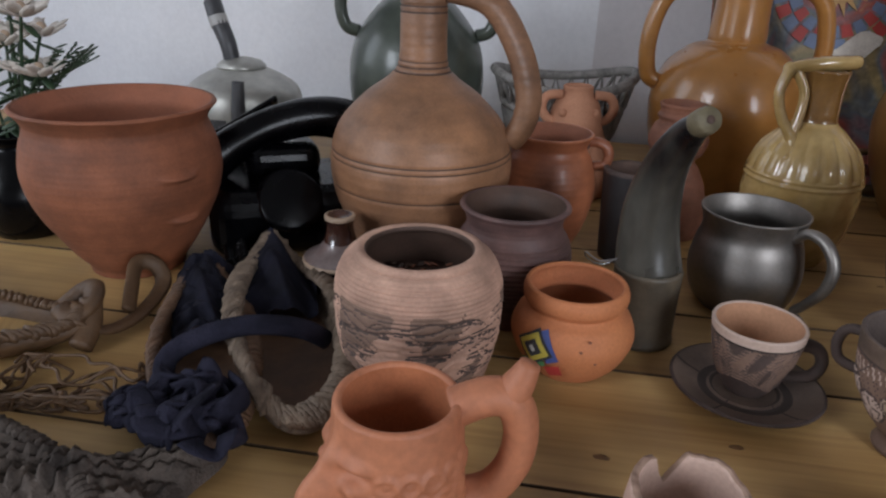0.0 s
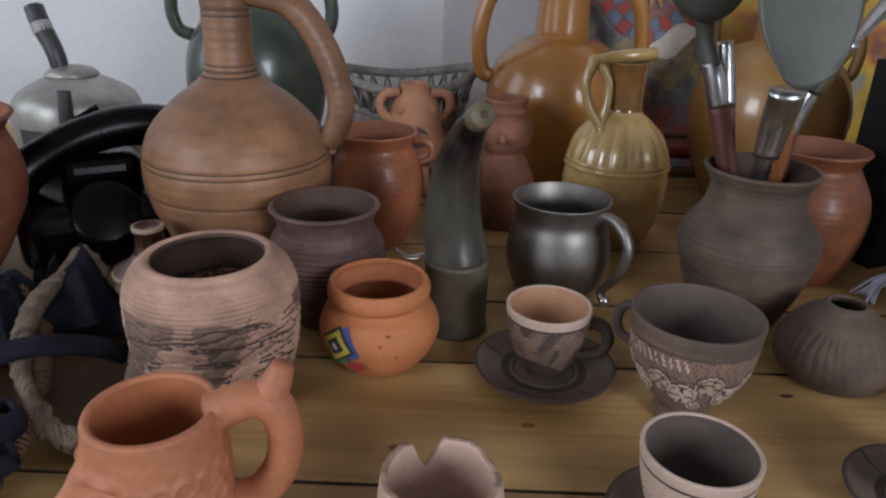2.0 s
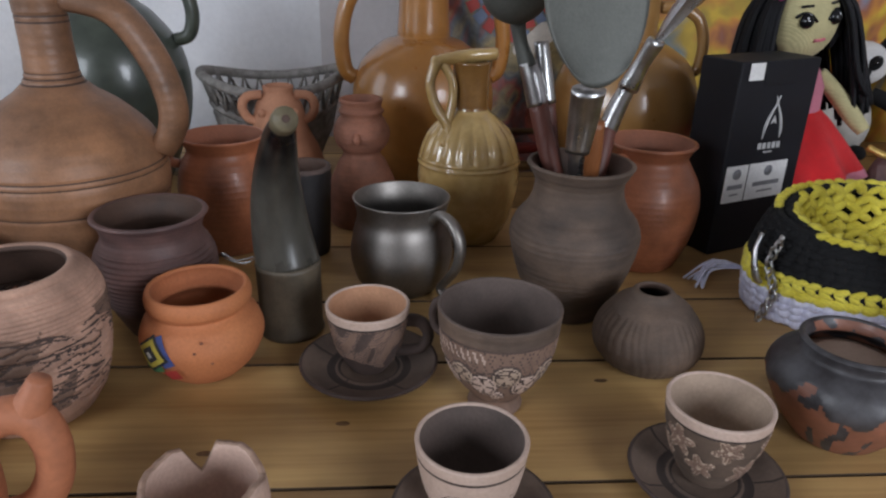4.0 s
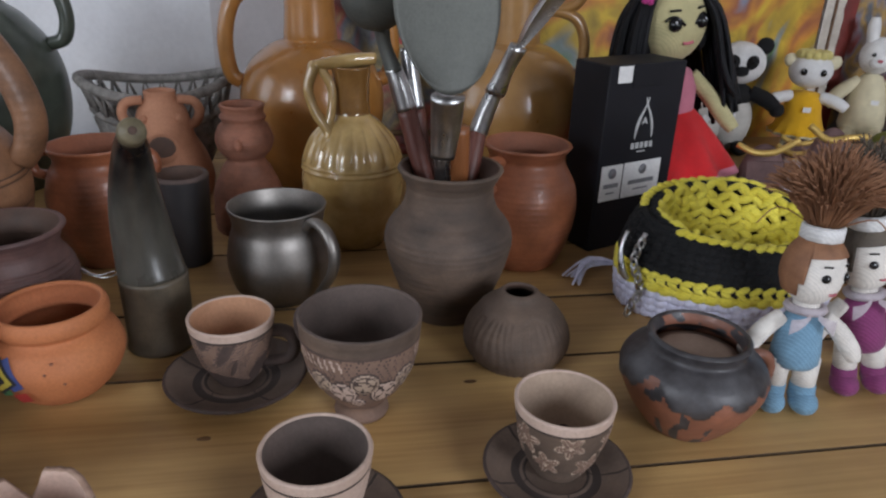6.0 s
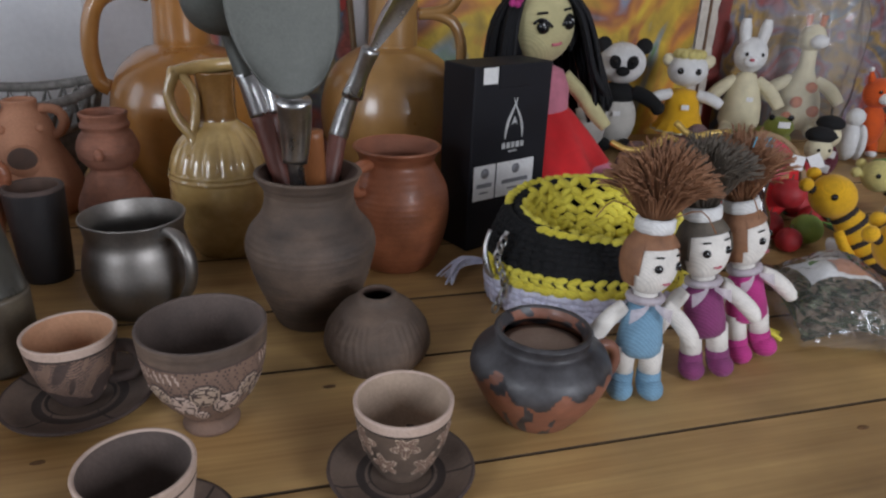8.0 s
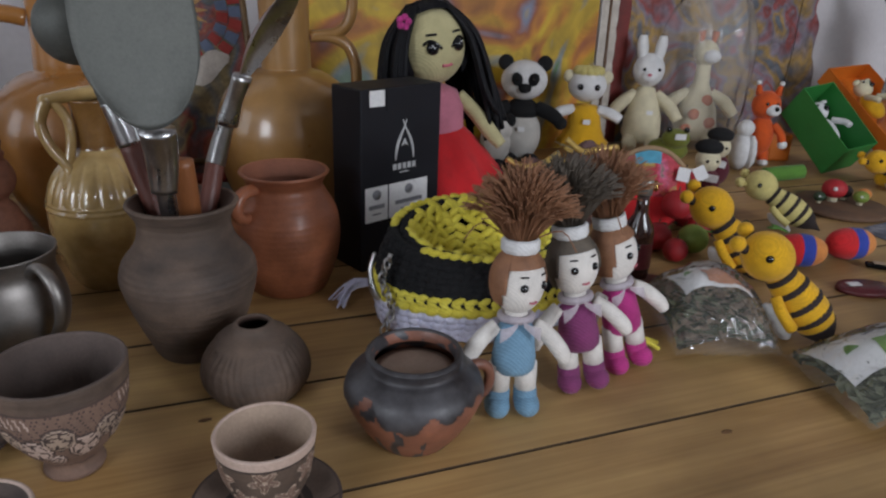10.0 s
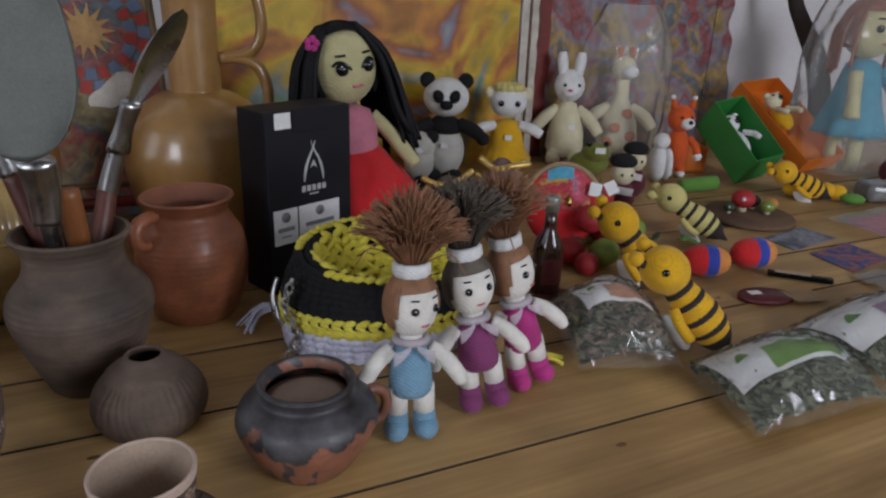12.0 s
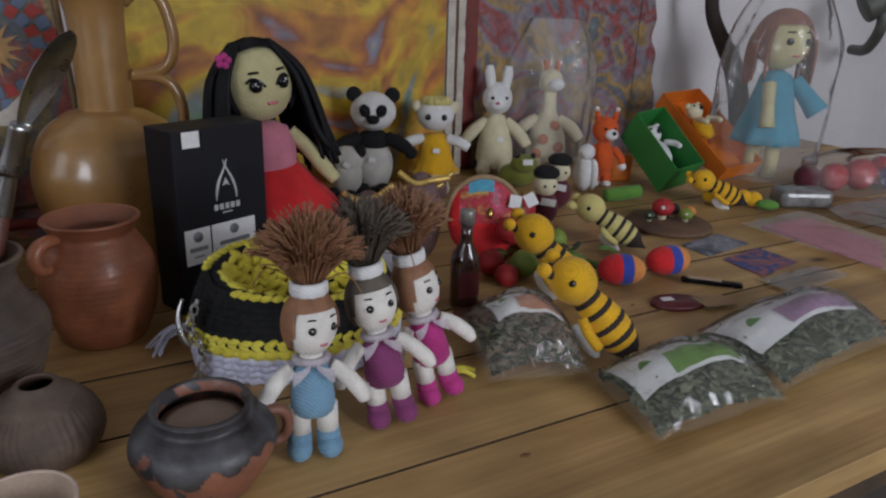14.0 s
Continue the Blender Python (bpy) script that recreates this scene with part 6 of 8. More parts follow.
s.lathe([(0.04, 0.172), (0.055, 0.155), (0.078, 0.12), (0.102, 0.08), (0.108, 0.068), (0.102, 0.068), (0.07, 0.115), (0.038, 0.165)], Y_RED, 72, lambda a, z, i: 0.007 * math.sin(9 * a) * max(0, (0.17 - z) / 0.09), lambda a, z, i: Y_ROSE if z < 0.079 else Y_RED)
c, rr = (0, 0, 0.308), (0.056, 0.052, 0.062)
s.ball(c, rr, Y_FACEYELLOW, nu=32, nv=20)
face_marks(s, c, rr, 14, wide=0.42, up=0.02, eye=0.19)
for sg in (-1, 1):
    a = radians(-76) + sg * 0.42
    s.tube([(1.0 * rr[0] * math.cos(a + q), 1.0 * rr[1] * math.sin(a + q), c[2] + rr[2] * (0.2 - 2.2 * q * q + 0.25 * sg * q)) for q in (-0.26, -0.13, 0, 0.13, 0.26)], 0.0024, M_BEAD, 6, n=2)
a0 = radians(-82)


def big_cap(u, v):
    b = a0 + 2 * math.pi * u
    front = math.cos(b - a0)
    low = -0.75 if front < 0.5 else 0.72 + 0.5 * (front - 0.5)
    el = low + (math.pi / 2 - low) * v
    k = 1.14 + 0.015 * math.sin(40 * b)
    return (rr[0] * k * math.cos(el) * math.cos(b), rr[1] * k * math.cos(el) * math.sin(b), c[2] + rr[2] * k * math.sin(el))


s.sheet(big_cap, 120, 16, M_HAIRBLACK)
rnd = random.Random(7)
for k in range(150):
    b = a0 + rnd.choice((-1, 1)) * rnd.uniform(0.85, 3.1)
    w = rnd.uniform(0.95, 1.2)
    end = rnd.uniform(0.13, 0.2)
    cb, sb = math.cos(b), math.sin(b)
    s.tube([(rr[0] * 0.55 * cb, rr[1] * 0.55 * sb, c[2] + rr[2] * 1.02), (rr[0] * 1.15 * w * cb, rr[1] * 1.15 * w * sb, c[2] + 0.012), (rr[0] * 1.5 * w * cb, rr[1] * 1.3 * w * sb, c[2] - 0.075), (rr[0] * 1.7 * w * cb + rnd.uniform(-0.008, 0.008), rr[1] * 1.35 * w * sb, end)], 0.0038, M_HAIRBLACK, 5, n=4)
for k in range(5):
    a = 2 * math.pi * k / 5
    s.ball((-0.05 + 0.007 * math.cos(a), -0.05, 0.354 + 0.007 * math.sin(a)), 0.0058, Y_PINK, nu=8, nv=6)
single("doll", s, at(1.086, 0.862, 0, -14) @ Euler((0, radians(-8), 0)).to_matrix().to_4x4(), "large crocheted doll with long black hair and red skirt", "doll")


class Toy:
    """Gathers a toy's sewn-on pieces; on() starts the next one."""

    def __init__(self):
        self.bits = [("body", Shape())]

    def on(self, name):
        self.bits.append((name, Shape()))

    def ball(self, *a, **k):
        self.bits[-1][1].ball(*a, **k)

    def tube(self, *a, **k):
        self.bits[-1][1].tube(*a, **k)

    def lathe(self, *a, **k):
        self.bits[-1][1].lathe(*a, **k)

    def box(self, *a, **k):
        self.bits[-1][1].box(*a, **k)


def plush(name, m, label, category, make, group="crocheted animals"):
    s = Toy()
    make(s)
    bits = [(n, b) for n, b in s.bits if b.f]
    if len(bits) == 1:
        return single(name, bits[0][1], m, label, category, group)
    top = thing(name, m, label, category, group)
    for n, b in bits:
        part(n, b, top)
    return top


def price(s, x, y, z, w=0.016, h=0.011, turn=(0, 0, 0)):
    s.box((x, y, z), (w, 0.0012, h), M_WHITECARD, turn=turn)


def panda(s):
    s.ball((0, 0, 0.065), (0.047, 0.042, 0.066), Y_GREYWHITE)
    s.ball((0, 0, 0.122), (0.04, 0.036, 0.028), Y_BLACK)
    for g in (-1, 1):
        s.on('arm')
        s.tube([(g * 0.032, -0.008, 0.13), (g * 0.065, -0.02, 0.118), (g * 0.09, -0.028, 0.1)], [0.016, 0.0165, 0.013], Y_BLACK, 12)
        s.ball((g * 0.088, -0.028, 0.1), 0.0155, Y_BLACK)
        s.on('foot')
        s.ball((g * 0.025, -0.045, 0.014), (0.019, 0.03, 0.015), Y_BLACK)
        s.on('ear')
        s.ball((g * 0.044, 0, 0.228), (0.018, 0.011, 0.018), Y_BLACK)
        s.on('eye')
        s.ball((g * 0.0185, -0.044, 0.197), (0.0125, 0.008, 0.0155), Y_BLACK, turn=(0, g * 25, 0))
        s.ball((g * 0.018, -0.0525, 0.199), 0.004, M_BEAD)
    s.on('head')
    s.ball((0, 0, 0.19), (0.053, 0.047, 0.045), Y_WHITE, nu=26, nv=16)
    s.on('nose')
    s.ball((0, -0.046, 0.178), (0.015, 0.01, 0.011), Y_BLACK)
    s.on('price_tag')
    price(s, -0.002, -0.044, 0.085)


plush("panda_toy", at(1.452, 1.165, 0, -33), "crocheted panda with black arms and a price tag", "toy", panda)


def small_panda(s):
    s.ball((0, 0, 0.052), (0.036, 0.034, 0.053), Y_GREYWHITE)
    for g in (-1, 1):
        s.on('ear')
        s.ball((g * 0.03, 0.005, 0.108), (0.016, 0.01, 0.016), Y_BLACK)
        s.on('foot')
        s.ball((g * 0.022, -0.03, 0.012), (0.014, 0.022, 0.012), Y_BLACK)
    s.on('head')
    s.ball((0, 0, 0.085), (0.038, 0.034, 0.033), Y_GREYWHITE)
    s.on('price_tag')
    price(s, 0.018, -0.034, 0.082, turn=(0, 30, 20))


plush("panda_toy", at(1.375, 1.155, 0, -60), "small grey-white crocheted panda seen from behind", "toy", small_panda)


def lamb(s):
    s.lathe([(0, 0.045), (0.058, 0.045), (0.06, 0.05), (0.052, 0.06), (0.042, 0.085), (0.036, 0.115), (0.028, 0.135), (0, 0.14)], Y_BEE, 60, lambda a, z, i: 0.004 * math.sin(14 * a) if z < 0.06 else 0, lambda a, z, i: Y_CREAM if i < 2 else Y_BEE)
    for g in (-1, 1):
        s.on('leg')
        s.tube([(g * 0.018, -0.02, 0.05), (g * 0.02, -0.045, 0.02)], 0.015, Y_CREAM, 12, n=3)
        s.ball((g * 0.021, -0.05, 0.016), (0.016, 0.02, 0.016), Y_CREAM)
        s.on('arm')
        s.tube([(g * 0.03, -0.008, 0.128), (g * 0.058, -0.02, 0.122), (g * 0.08, -0.024, 0.11)], [0.012, 0.013, 0.011], Y_WHITE, 10)
        s.on('ear')
        s.ball((g * 0.042, 0, 0.2), (0.014, 0.009, 0.016), Y_CREAM, turn=(0, g * 35, 0))
    s.on('head')
    s.ball((0, 0, 0.182), (0.044, 0.04, 0.038), Y_WHITE, nu=24, nv=15)
    for k in range(12):
        a = 2 * math.pi * k / 12
        s.ball((0.026 * math.cos(a), 0.022 * math.sin(a), 0.214), 0.011, Y_PALEBEE, nu=8, nv=6)
    face_marks(s, (0, 0, 0.182), (0.044, 0.04, 0.038), 0, wide=0.45, up=0.0, eye=0.17, mouth=None, brow=False)
    s.on('price_tag')
    price(s, 0.002, -0.044, 0.105)


plush("lamb_toy", at(1.585, 1.1, 0, -35), "crocheted lamb in a golden yellow dress with a tag", "toy", lamb)


def bunny(s):
    s.lathe([(0, 0.02), (0.04, 0.02), (0.05, 0.04), (0.047, 0.08), (0.036, 0.125), (0.022, 0.155), (0, 0.165)], Y_CREAM, 32)
    for g in (-1, 1):
        s.on('leg')
        s.tube([(g * 0.025, -0.02, 0.03), (g * 0.03, -0.055, 0.018)], 0.019, Y_CREAM, 12, n=3)
        s.on('arm')
        s.tube([(g * 0.026, 0, 0.142), (g * 0.06, -0.014, 0.115), (g * 0.085, -0.022, 0.082)], [0.013, 0.0165, 0.0135], Y_CREAM, 12)
        s.on('ear')
        s.tube([(g * 0.018, 0, 0.225), (g * 0.023, 0, 0.262), (g * 0.024, 0, 0.284)], [0.012, 0.014, 0.009], Y_WHITE, 12)
    s.on('head')
    s.ball((0, 0, 0.2), (0.039, 0.036, 0.042), Y_WHITE, nu=24, nv=15)
    s.ball((0, -0.03, 0.188), (0.02, 0.013, 0.016), Y_WHITE)
    s.ball((0, -0.043, 0.193), (0.006, 0.004, 0.004), M_LIPS)
    face_marks(s, (0, 0, 0.2), (0.039, 0.036, 0.042), 8, wide=0.5, up=0.12, eye=0.12, mouth=None, brow=False)
    s.on('price_tag')
    price(s, 0.012, -0.042, 0.1)


plush("bunny_toy", at(1.83, 1.155, 0, -40), "cream crocheted bunny with upright white ears", "toy", bunny)


def giraffe(s):
    s.lathe([(0, 0.02), (0.045, 0.02), (0.056, 0.05), (0.05, 0.095), (0.034, 0.135), (0.02, 0.165), (0.018, 0.21), (0, 0.22)], Y_CREAM, 32)
    for g in (-1, 1):
        s.on('leg')
        s.tube([(g * 0.03, -0.02, 0.03), (g * 0.035, -0.06, 0.02)], 0.02, Y_CREAM, 12, n=3)
        s.on('arm')
        s.tube([(g * 0.03, 0, 0.14), (g * 0.065, -0.012, 0.118), (g * 0.09, -0.02, 0.088)], [0.013, 0.017, 0.014], Y_CREAM, 12)
        s.on('horn')
        s.tube([(g * 0.014, 0, 0.265), (g * 0.017, 0, 0.295)], [0.006, 0.009], Y_SPOT, 8, n=2)
    for x, z in ((0.016, 0.125), (-0.014, 0.09), (0.028, 0.07), (-0.03, 0.05)):
        s.on('spot')
        s.ball((x, -0.03 - 0.016 * (z < 0.1) - 0.005, z), (0.0145, 0.008, 0.0145), Y_SPOT)
    s.on('head')
    s.ball((0, 0, 0.24), (0.032, 0.03, 0.034), Y_CREAM)
    s.ball((0.012, -0.026, 0.235), (0.022, 0.017, 0.017), Y_WHITE)


plush("giraffe_toy", at(2.0, 1.13, 0, -40), "cream crocheted giraffe with rust-orange spots in a clear bag", "toy", giraffe)


def cat(s):
    s.ball((0, 0, 0.07), (0.03, 0.027, 0.05), Y_ORANGE)
    s.on('head')
    s.ball((0, 0, 0.145), (0.033, 0.03, 0.034), Y_ORANGE, nu=22, nv=14)
    s.ball((0.012, -0.026, 0.137), (0.017, 0.013, 0.014), Y_WHITE)
    s.ball((0.016, -0.038, 0.142), 0.0055, M_BEAD)
    for g in (-1, 1):
        s.on('ear')
        s.tube([(g * 0.02, 0, 0.17), (g * 0.025, 0, 0.192)], [0.01, 0.004], Y_ORANGE, 8, n=2)
        s.ball((g * 0.026, 0, 0.196), 0.006, Y_WHITE, nu=8, nv=6)
        s.on('leg')
        s.tube([(g * 0.014, 0, 0.035), (g * 0.015, -0.006, 0.012)], 0.013, Y_ORANGE, 10, n=2)
        s.ball((g * 0.015, -0.01, 0.009), (0.012, 0.017, 0.009), Y_WHITE)
        s.on('arm')
        s.tube([(g * 0.024, -0.004, 0.1), (g * 0.042, -0.012, 0.08), (g * 0.048, -0.016, 0.062)], 0.0095, Y_ORANGE, 10)
        s.ball((g * 0.049, -0.017, 0.056), 0.011, Y_WHITE)
    s.on('eye')
    face_marks(s, (0, 0, 0.145), (0.033, 0.03, 0.034), 15, wide=0.4, up=0.2, eye=0.12, mouth=None, brow=False)


plush("fox_toy", at(1.985, 0.915, 0, -40), "bright orange crocheted fox with white paws", "toy", cat)


def bee(s, coat, pale=False):
    """A long crocheted bee lying on its side: its head at the origin's +x end."""
    s.on('head')
    s.ball((0.086, 0, 0.003), (0.038, 0.035, 0.036), coat, nu=24, nv=15)
    s.on('body')
    s.tube([(0.055, 0, 0), (0.035, 0, 0), (0.0, 0, 0), (-0.035, 0, -0.001), (-0.06, 0, -0.002)], [0.02, 0.0255, 0.031, 0.0275, 0.013], coat, 22, n=6)
    for k, r in ((0.047, 0.0222), (0.026, 0.0272), (0.001, 0.031), (-0.022, 0.0298)):
        s.on('stripe')
        s.tube([(k + 0.0068, 0, 0), (k, 0, 0), (k - 0.0068, 0, 0)], [r - 0.0012, r + 0.0012, r - 0.0012], Y_DARK, 24, n=2)
    s.on('tail')
    s.tube([(-0.039, 0, -0.001), (-0.056, 0, -0.002), (-0.068, 0, -0.002), (-0.084, 0, -0.002)], [0.0275, 0.0185, 0.009, 0.0015], Y_DARK, 18, n=4)
    for g in (-1, 1):
        s.on('feeler')
        s.tube([(0.112, g * 0.016, -0.006), (0.122, g * 0.02, -0.009)], [0.008, 0.007], Y_DARK if not pale else coat, 10, n=2)
        s.ball((0.129, g * 0.021, -0.01), 0.0118, coat, nu=12, nv=8)
        s.on('eye')
        s.ball((0.092, g * 0.028, 0.018), 0.0062, M_BEAD, nu=10, nv=7)
        s.on('arm')
        s.tube([(0.034, g * 0.024, -0.012), (0.014, g * 0.035, -0.014), (-0.016, g * 0.037, -0.016)], 0.0085, coat, 10)
    s.on('wing')
    s.ball((-0.004, 0.02, -0.038), (0.034, 0.008, 0.0165), Y_WHITE, turn=(-12, -8, 0))
    s.on('wing')
    s.ball((-0.004, -0.024, -0.03), (0.032, 0.008, 0.015), Y_WHITE, turn=(14, -8, 0))


plush("bee_toy", pose(1.263, 0.297, TABLE + 0.052, -20, -46, 131.6) @ Matrix.Scale(0.86, 4), "golden yellow crocheted bee with brown stripes and white wings", "toy", lambda s: bee(s, Y_BEE), "crocheted bees")
plush("bee_toy", pose(1.36, 0.466, TABLE + 0.05, -20, -46, 131.6) @ Matrix.Scale(0.86, 4), "golden yellow crocheted bee lying on the other toys", "toy", lambda s: bee(s, Y_BEE), "crocheted bees")
plush("bee_toy", pose(1.626, 0.569, TABLE + 0.042, -20, -30, 126) @ Matrix.Scale(0.76, 4), "pale lemon crocheted bee with dark stripes", "toy", lambda s: bee(s, Y_PALEBEE, True), "crocheted bees")
plush("bee_toy", pose(2.085, 0.62, TABLE + 0.036, -15, -24, 135) @ Matrix.Scale(0.72, 4), "small golden crocheted bee beside the boxes", "toy", lambda s: bee(s, Y_BEE), "crocheted bees")


def caterpillar(s):
    for k in range(5):
        s.ball((0.024 * k, 0.006 * math.sin(k * 1.7), 0.02 + 0.003 * (k % 2)), (0.02, 0.02, 0.019), Y_BEE)
    for g in (-1, 1):
        s.ball((0.1, g * 0.012, 0.044), 0.006, Y_GREEN)
    s.ball((-0.03, 0.02, 0.015), (0.026, 0.016, 0.012), Y_GREEN)


plush("caterpillar_toy", at(2.15, 0.585, 0, 125), "yellow crocheted caterpillar with a green leaf", "toy", caterpillar)


def mouse_in_box(s, body, head):
    s.ball((0, 0, 0.03), (0.024, 0.04, 0.022), body)
    s.ball((0, 0.052, 0.042), (0.023, 0.024, 0.022), head)
    s.ball((0.004, 0.045, 0.064), (0.007, 0.007, 0.006), M_BEAD)
    for g in (-1, 1):
        s.ball((g * 0.02, 0.068, 0.05), (0.009, 0.006, 0.009), head)
        s.tube([(g * 0.02, 0.02, 0.045), (g * 0.028, 0.0, 0.062), (g * 0.026, -0.016, 0.07)], 0.0075, head, 10)
        s.ball((g * 0.011, 0.058, 0.06), 0.0035, M_BEAD)

# ---- gift trays with toys, leaning ----
M_GREENCARD = mat("green_card", (0.035, 0.25, 0.05), (0.028, 0.2, 0.04), rough=0.55, scale=12, bump=0.05)
M_ORANGECARD = mat("orange_card", (0.72, 0.19, 0.015), (0.62, 0.15, 0.012), rough=0.55, scale=12, bump=0.05)


def basis(p, e1, e2):
    """A frame at p: y along e1, x along e2 (made square), z out of the open side."""
    y = Vector(e1).normalized()
    x = (Vector(e2) - y * y.dot(Vector(e2))).normalized()
    z = x.cross(y)
    return Matrix(((x.x, y.x, z.x, p[0]), (x.y, y.y, z.y, p[1]), (x.z, y.z, z.z, p[2]), (0, 0, 0, 1)))


def tray(m, w, l, d, card, label):
    top = thing("gift_tray", m, label, "box", "gift trays with toys")
    part("back_panel", Shape().box((w / 2, l / 2, -d), (w, l, 0.002), card), top)
    for x in (0.001, w - 0.001):
        part("side_panel", Shape().box((x, l / 2, -d / 2), (0.002, l, d), card), top)
    for y in (0.001, l - 0.001):
        part("end_panel", Shape().box((w / 2, y, -d / 2), (w - 0.006, 0.002, d), card), top)
    return top


G = basis((2.039, 0.727, TABLE + 0.073), (0.026, 0.771, 0.636), (0.981, -0.144, 0.134))
tray(G, 0.092, 0.183, 0.093, M_GREENCARD, "open green card tray leaning with a toy inside")
plush("bear_toy", G @ pose(0.046, 0.085, -0.086), "white crocheted bear lying in the green tray", "toy", lambda s: mouse_in_box(s, Y_WHITE, Y_WHITE))
O = basis((2.295, 0.745, TABLE + 0.042), (0.054, 0.817, 0.574), (0.994, -0.101, 0.052))
tray(O, 0.154, 0.294, 0.048, M_ORANGECARD, "open orange card tray leaning with a toy inside")
plush("bear_toy", O @ pose(0.06, 0.16, -0.044), "cream crocheted bear in yellow lying in the orange tray", "toy", lambda s: mouse_in_box(s, Y_BEE, Y_CREAM))

# the doll in a clear bag
s = Shape()
for sg in (-1, 1):
    s.tube([(sg * 0.026, 0, 0.0), (sg * 0.026, 0, 0.12)], 0.02, Y_FACEYELLOW, 12, n=3)
s.lathe([(0, 0.1), (0.09, 0.1), (0.085, 0.12), (0.062, 0.19), (0.048, 0.25), (0.04, 0.28), (0.018, 0.292), (0, 0.294)], Y_TEAL, 48, lambda a, z, i: 0.006 * math.sin(8 * a) if z < 0.16 else 0)
s.tube([(-0.02, -0.05, 0.262), (-0.016, -0.072, 0.2), (-0.012, -0.085, 0.15)], [0.017, 0.016, 0.02], Y_FACEYELLOW, 12)
s.tube([(0.045, 0, 0.27), (0.08, -0.01, 0.23), (0.115, -0.02, 0.19)], [0.02, 0.024, 0.03], Y_TEAL, 12)
s.ball((0, 0, 0.365), (0.066, 0.06, 0.072), Y_FACEYELLOW, nu=28, nv=18)
face_marks(s, (0, 0, 0.365), (0.066, 0.06, 0.072), 32, wide=0.42, up=0.05, eye=0.15)
s.sheet(lambda u, v: ((lambda b, el: (0.077 * math.cos(el) * math.cos(b), 0.07 * math.cos(el) * math.sin(b) + 0.004, 0.367 + 0.084 * math.sin(el)))(radians(-58) + 2 * math.pi * u, (lambda fr: (-0.6 if fr < 0.5 else 0.55) + (math.pi / 2 - (-0.6 if fr < 0.5 else 0.55)) * v)(math.cos(2 * math.pi * u)))), 80, 12, M_HAIRRED)
rnd = random.Random(17)
for k in range(60):
    b = radians(-58) + rnd.choice((-1, 1)) * rnd.uniform(1.0, 3.1)
    s.tube([(0.03 * math.cos(b), 0.03 * math.sin(b), 0.44), (0.08 * math.cos(b), 0.075 * math.sin(b), 0.37), (0.085 * math.cos(b), 0.078 * math.sin(b), rnd.uniform(0.25, 0.3))], 0.0045, M_HAIRRED, 5, n=4)
single("doll", s, at(2.475, 0.752, 0, -55), "large crocheted doll in a turquoise dress inside clear film", "doll")
M_FILM = film_plastic("clear_film", (0.97, 0.97, 0.97), 0.12, 0.13)


def film_bag(m, rx, ry, h, seed, label):
    """A loose clear bag, gathered at its top."""
    def fn(u, v):
        a = 2 * math.pi * u
        k = (0.92 + 0.1 * math.sin(math.pi * v)) * (1 - 1.9 * max(0.0, v - 0.72) ** 1.3)
        w = 1 + 0.07 * noise.noise((3 * math.cos(a) + seed, 3 * math.sin(a), v * 5)) + 0.03 * math.sin(9 * a + 4 * v)
        return (rx * k * w * math.cos(a), ry * k * w * math.sin(a), 0.002 + h * v)
    ob = single("clear_bag", Shape().sheet(fn, 72, 30, M_FILM), m, label, "bag", "clear plastic bags")
    ob.visible_shadow = False
    return ob


film_bag(at(2.48, 0.752, 0, -40), 0.15, 0.1, 0.5, 1.0, "crinkled clear film bag round the turquoise doll")
film_bag(at(2.0, 1.13, 0, -40), 0.115, 0.085, 0.4, 5.0, "tall crinkled clear bag round the spotted giraffe")

# ---- herbs in clear bags ----
M_HERB = mat("dried_green_herb", (0.08, 0.09, 0.045), (0.02, 0.024, 0.012), rough=0.9, scale=120, bump=1.0, bscale=300, spread=0.25)
M_HERBLIGHT = mat("pale_dried_leaf", (0.27, 0.28, 0.18), (0.12, 0.13, 0.075), rough=0.85, scale=80)
M_HERBBROWN = mat("brown_dried_leaf", (0.38, 0.3, 0.22), (0.2, 0.14, 0.1), rough=0.85, scale=80)
M_GREENPRINT = mat("green_print", (0.17, 0.3, 0.06), (0.13, 0.24, 0.05), rough=0.5, scale=60, bump=0.03)
M_LILACPRINT = mat("lilac_print", (0.42, 0.26, 0.38), (0.34, 0.2, 0.32), rough=0.5, scale=60, bump=0.03)
M_SALMON = mat("salmon_print", (0.55, 0.28, 0.18), (0.45, 0.22, 0.14), rough=0.5, scale=60, bump=0.03)
M_HERBFILM = film_plastic("glossy_herb_film", (0.97, 0.97, 0.97), 0.06, 0.05)
M_LEAFGREEN = mat("printed_leaf_green", (0.1, 0.26, 0.04), rough=0.5)


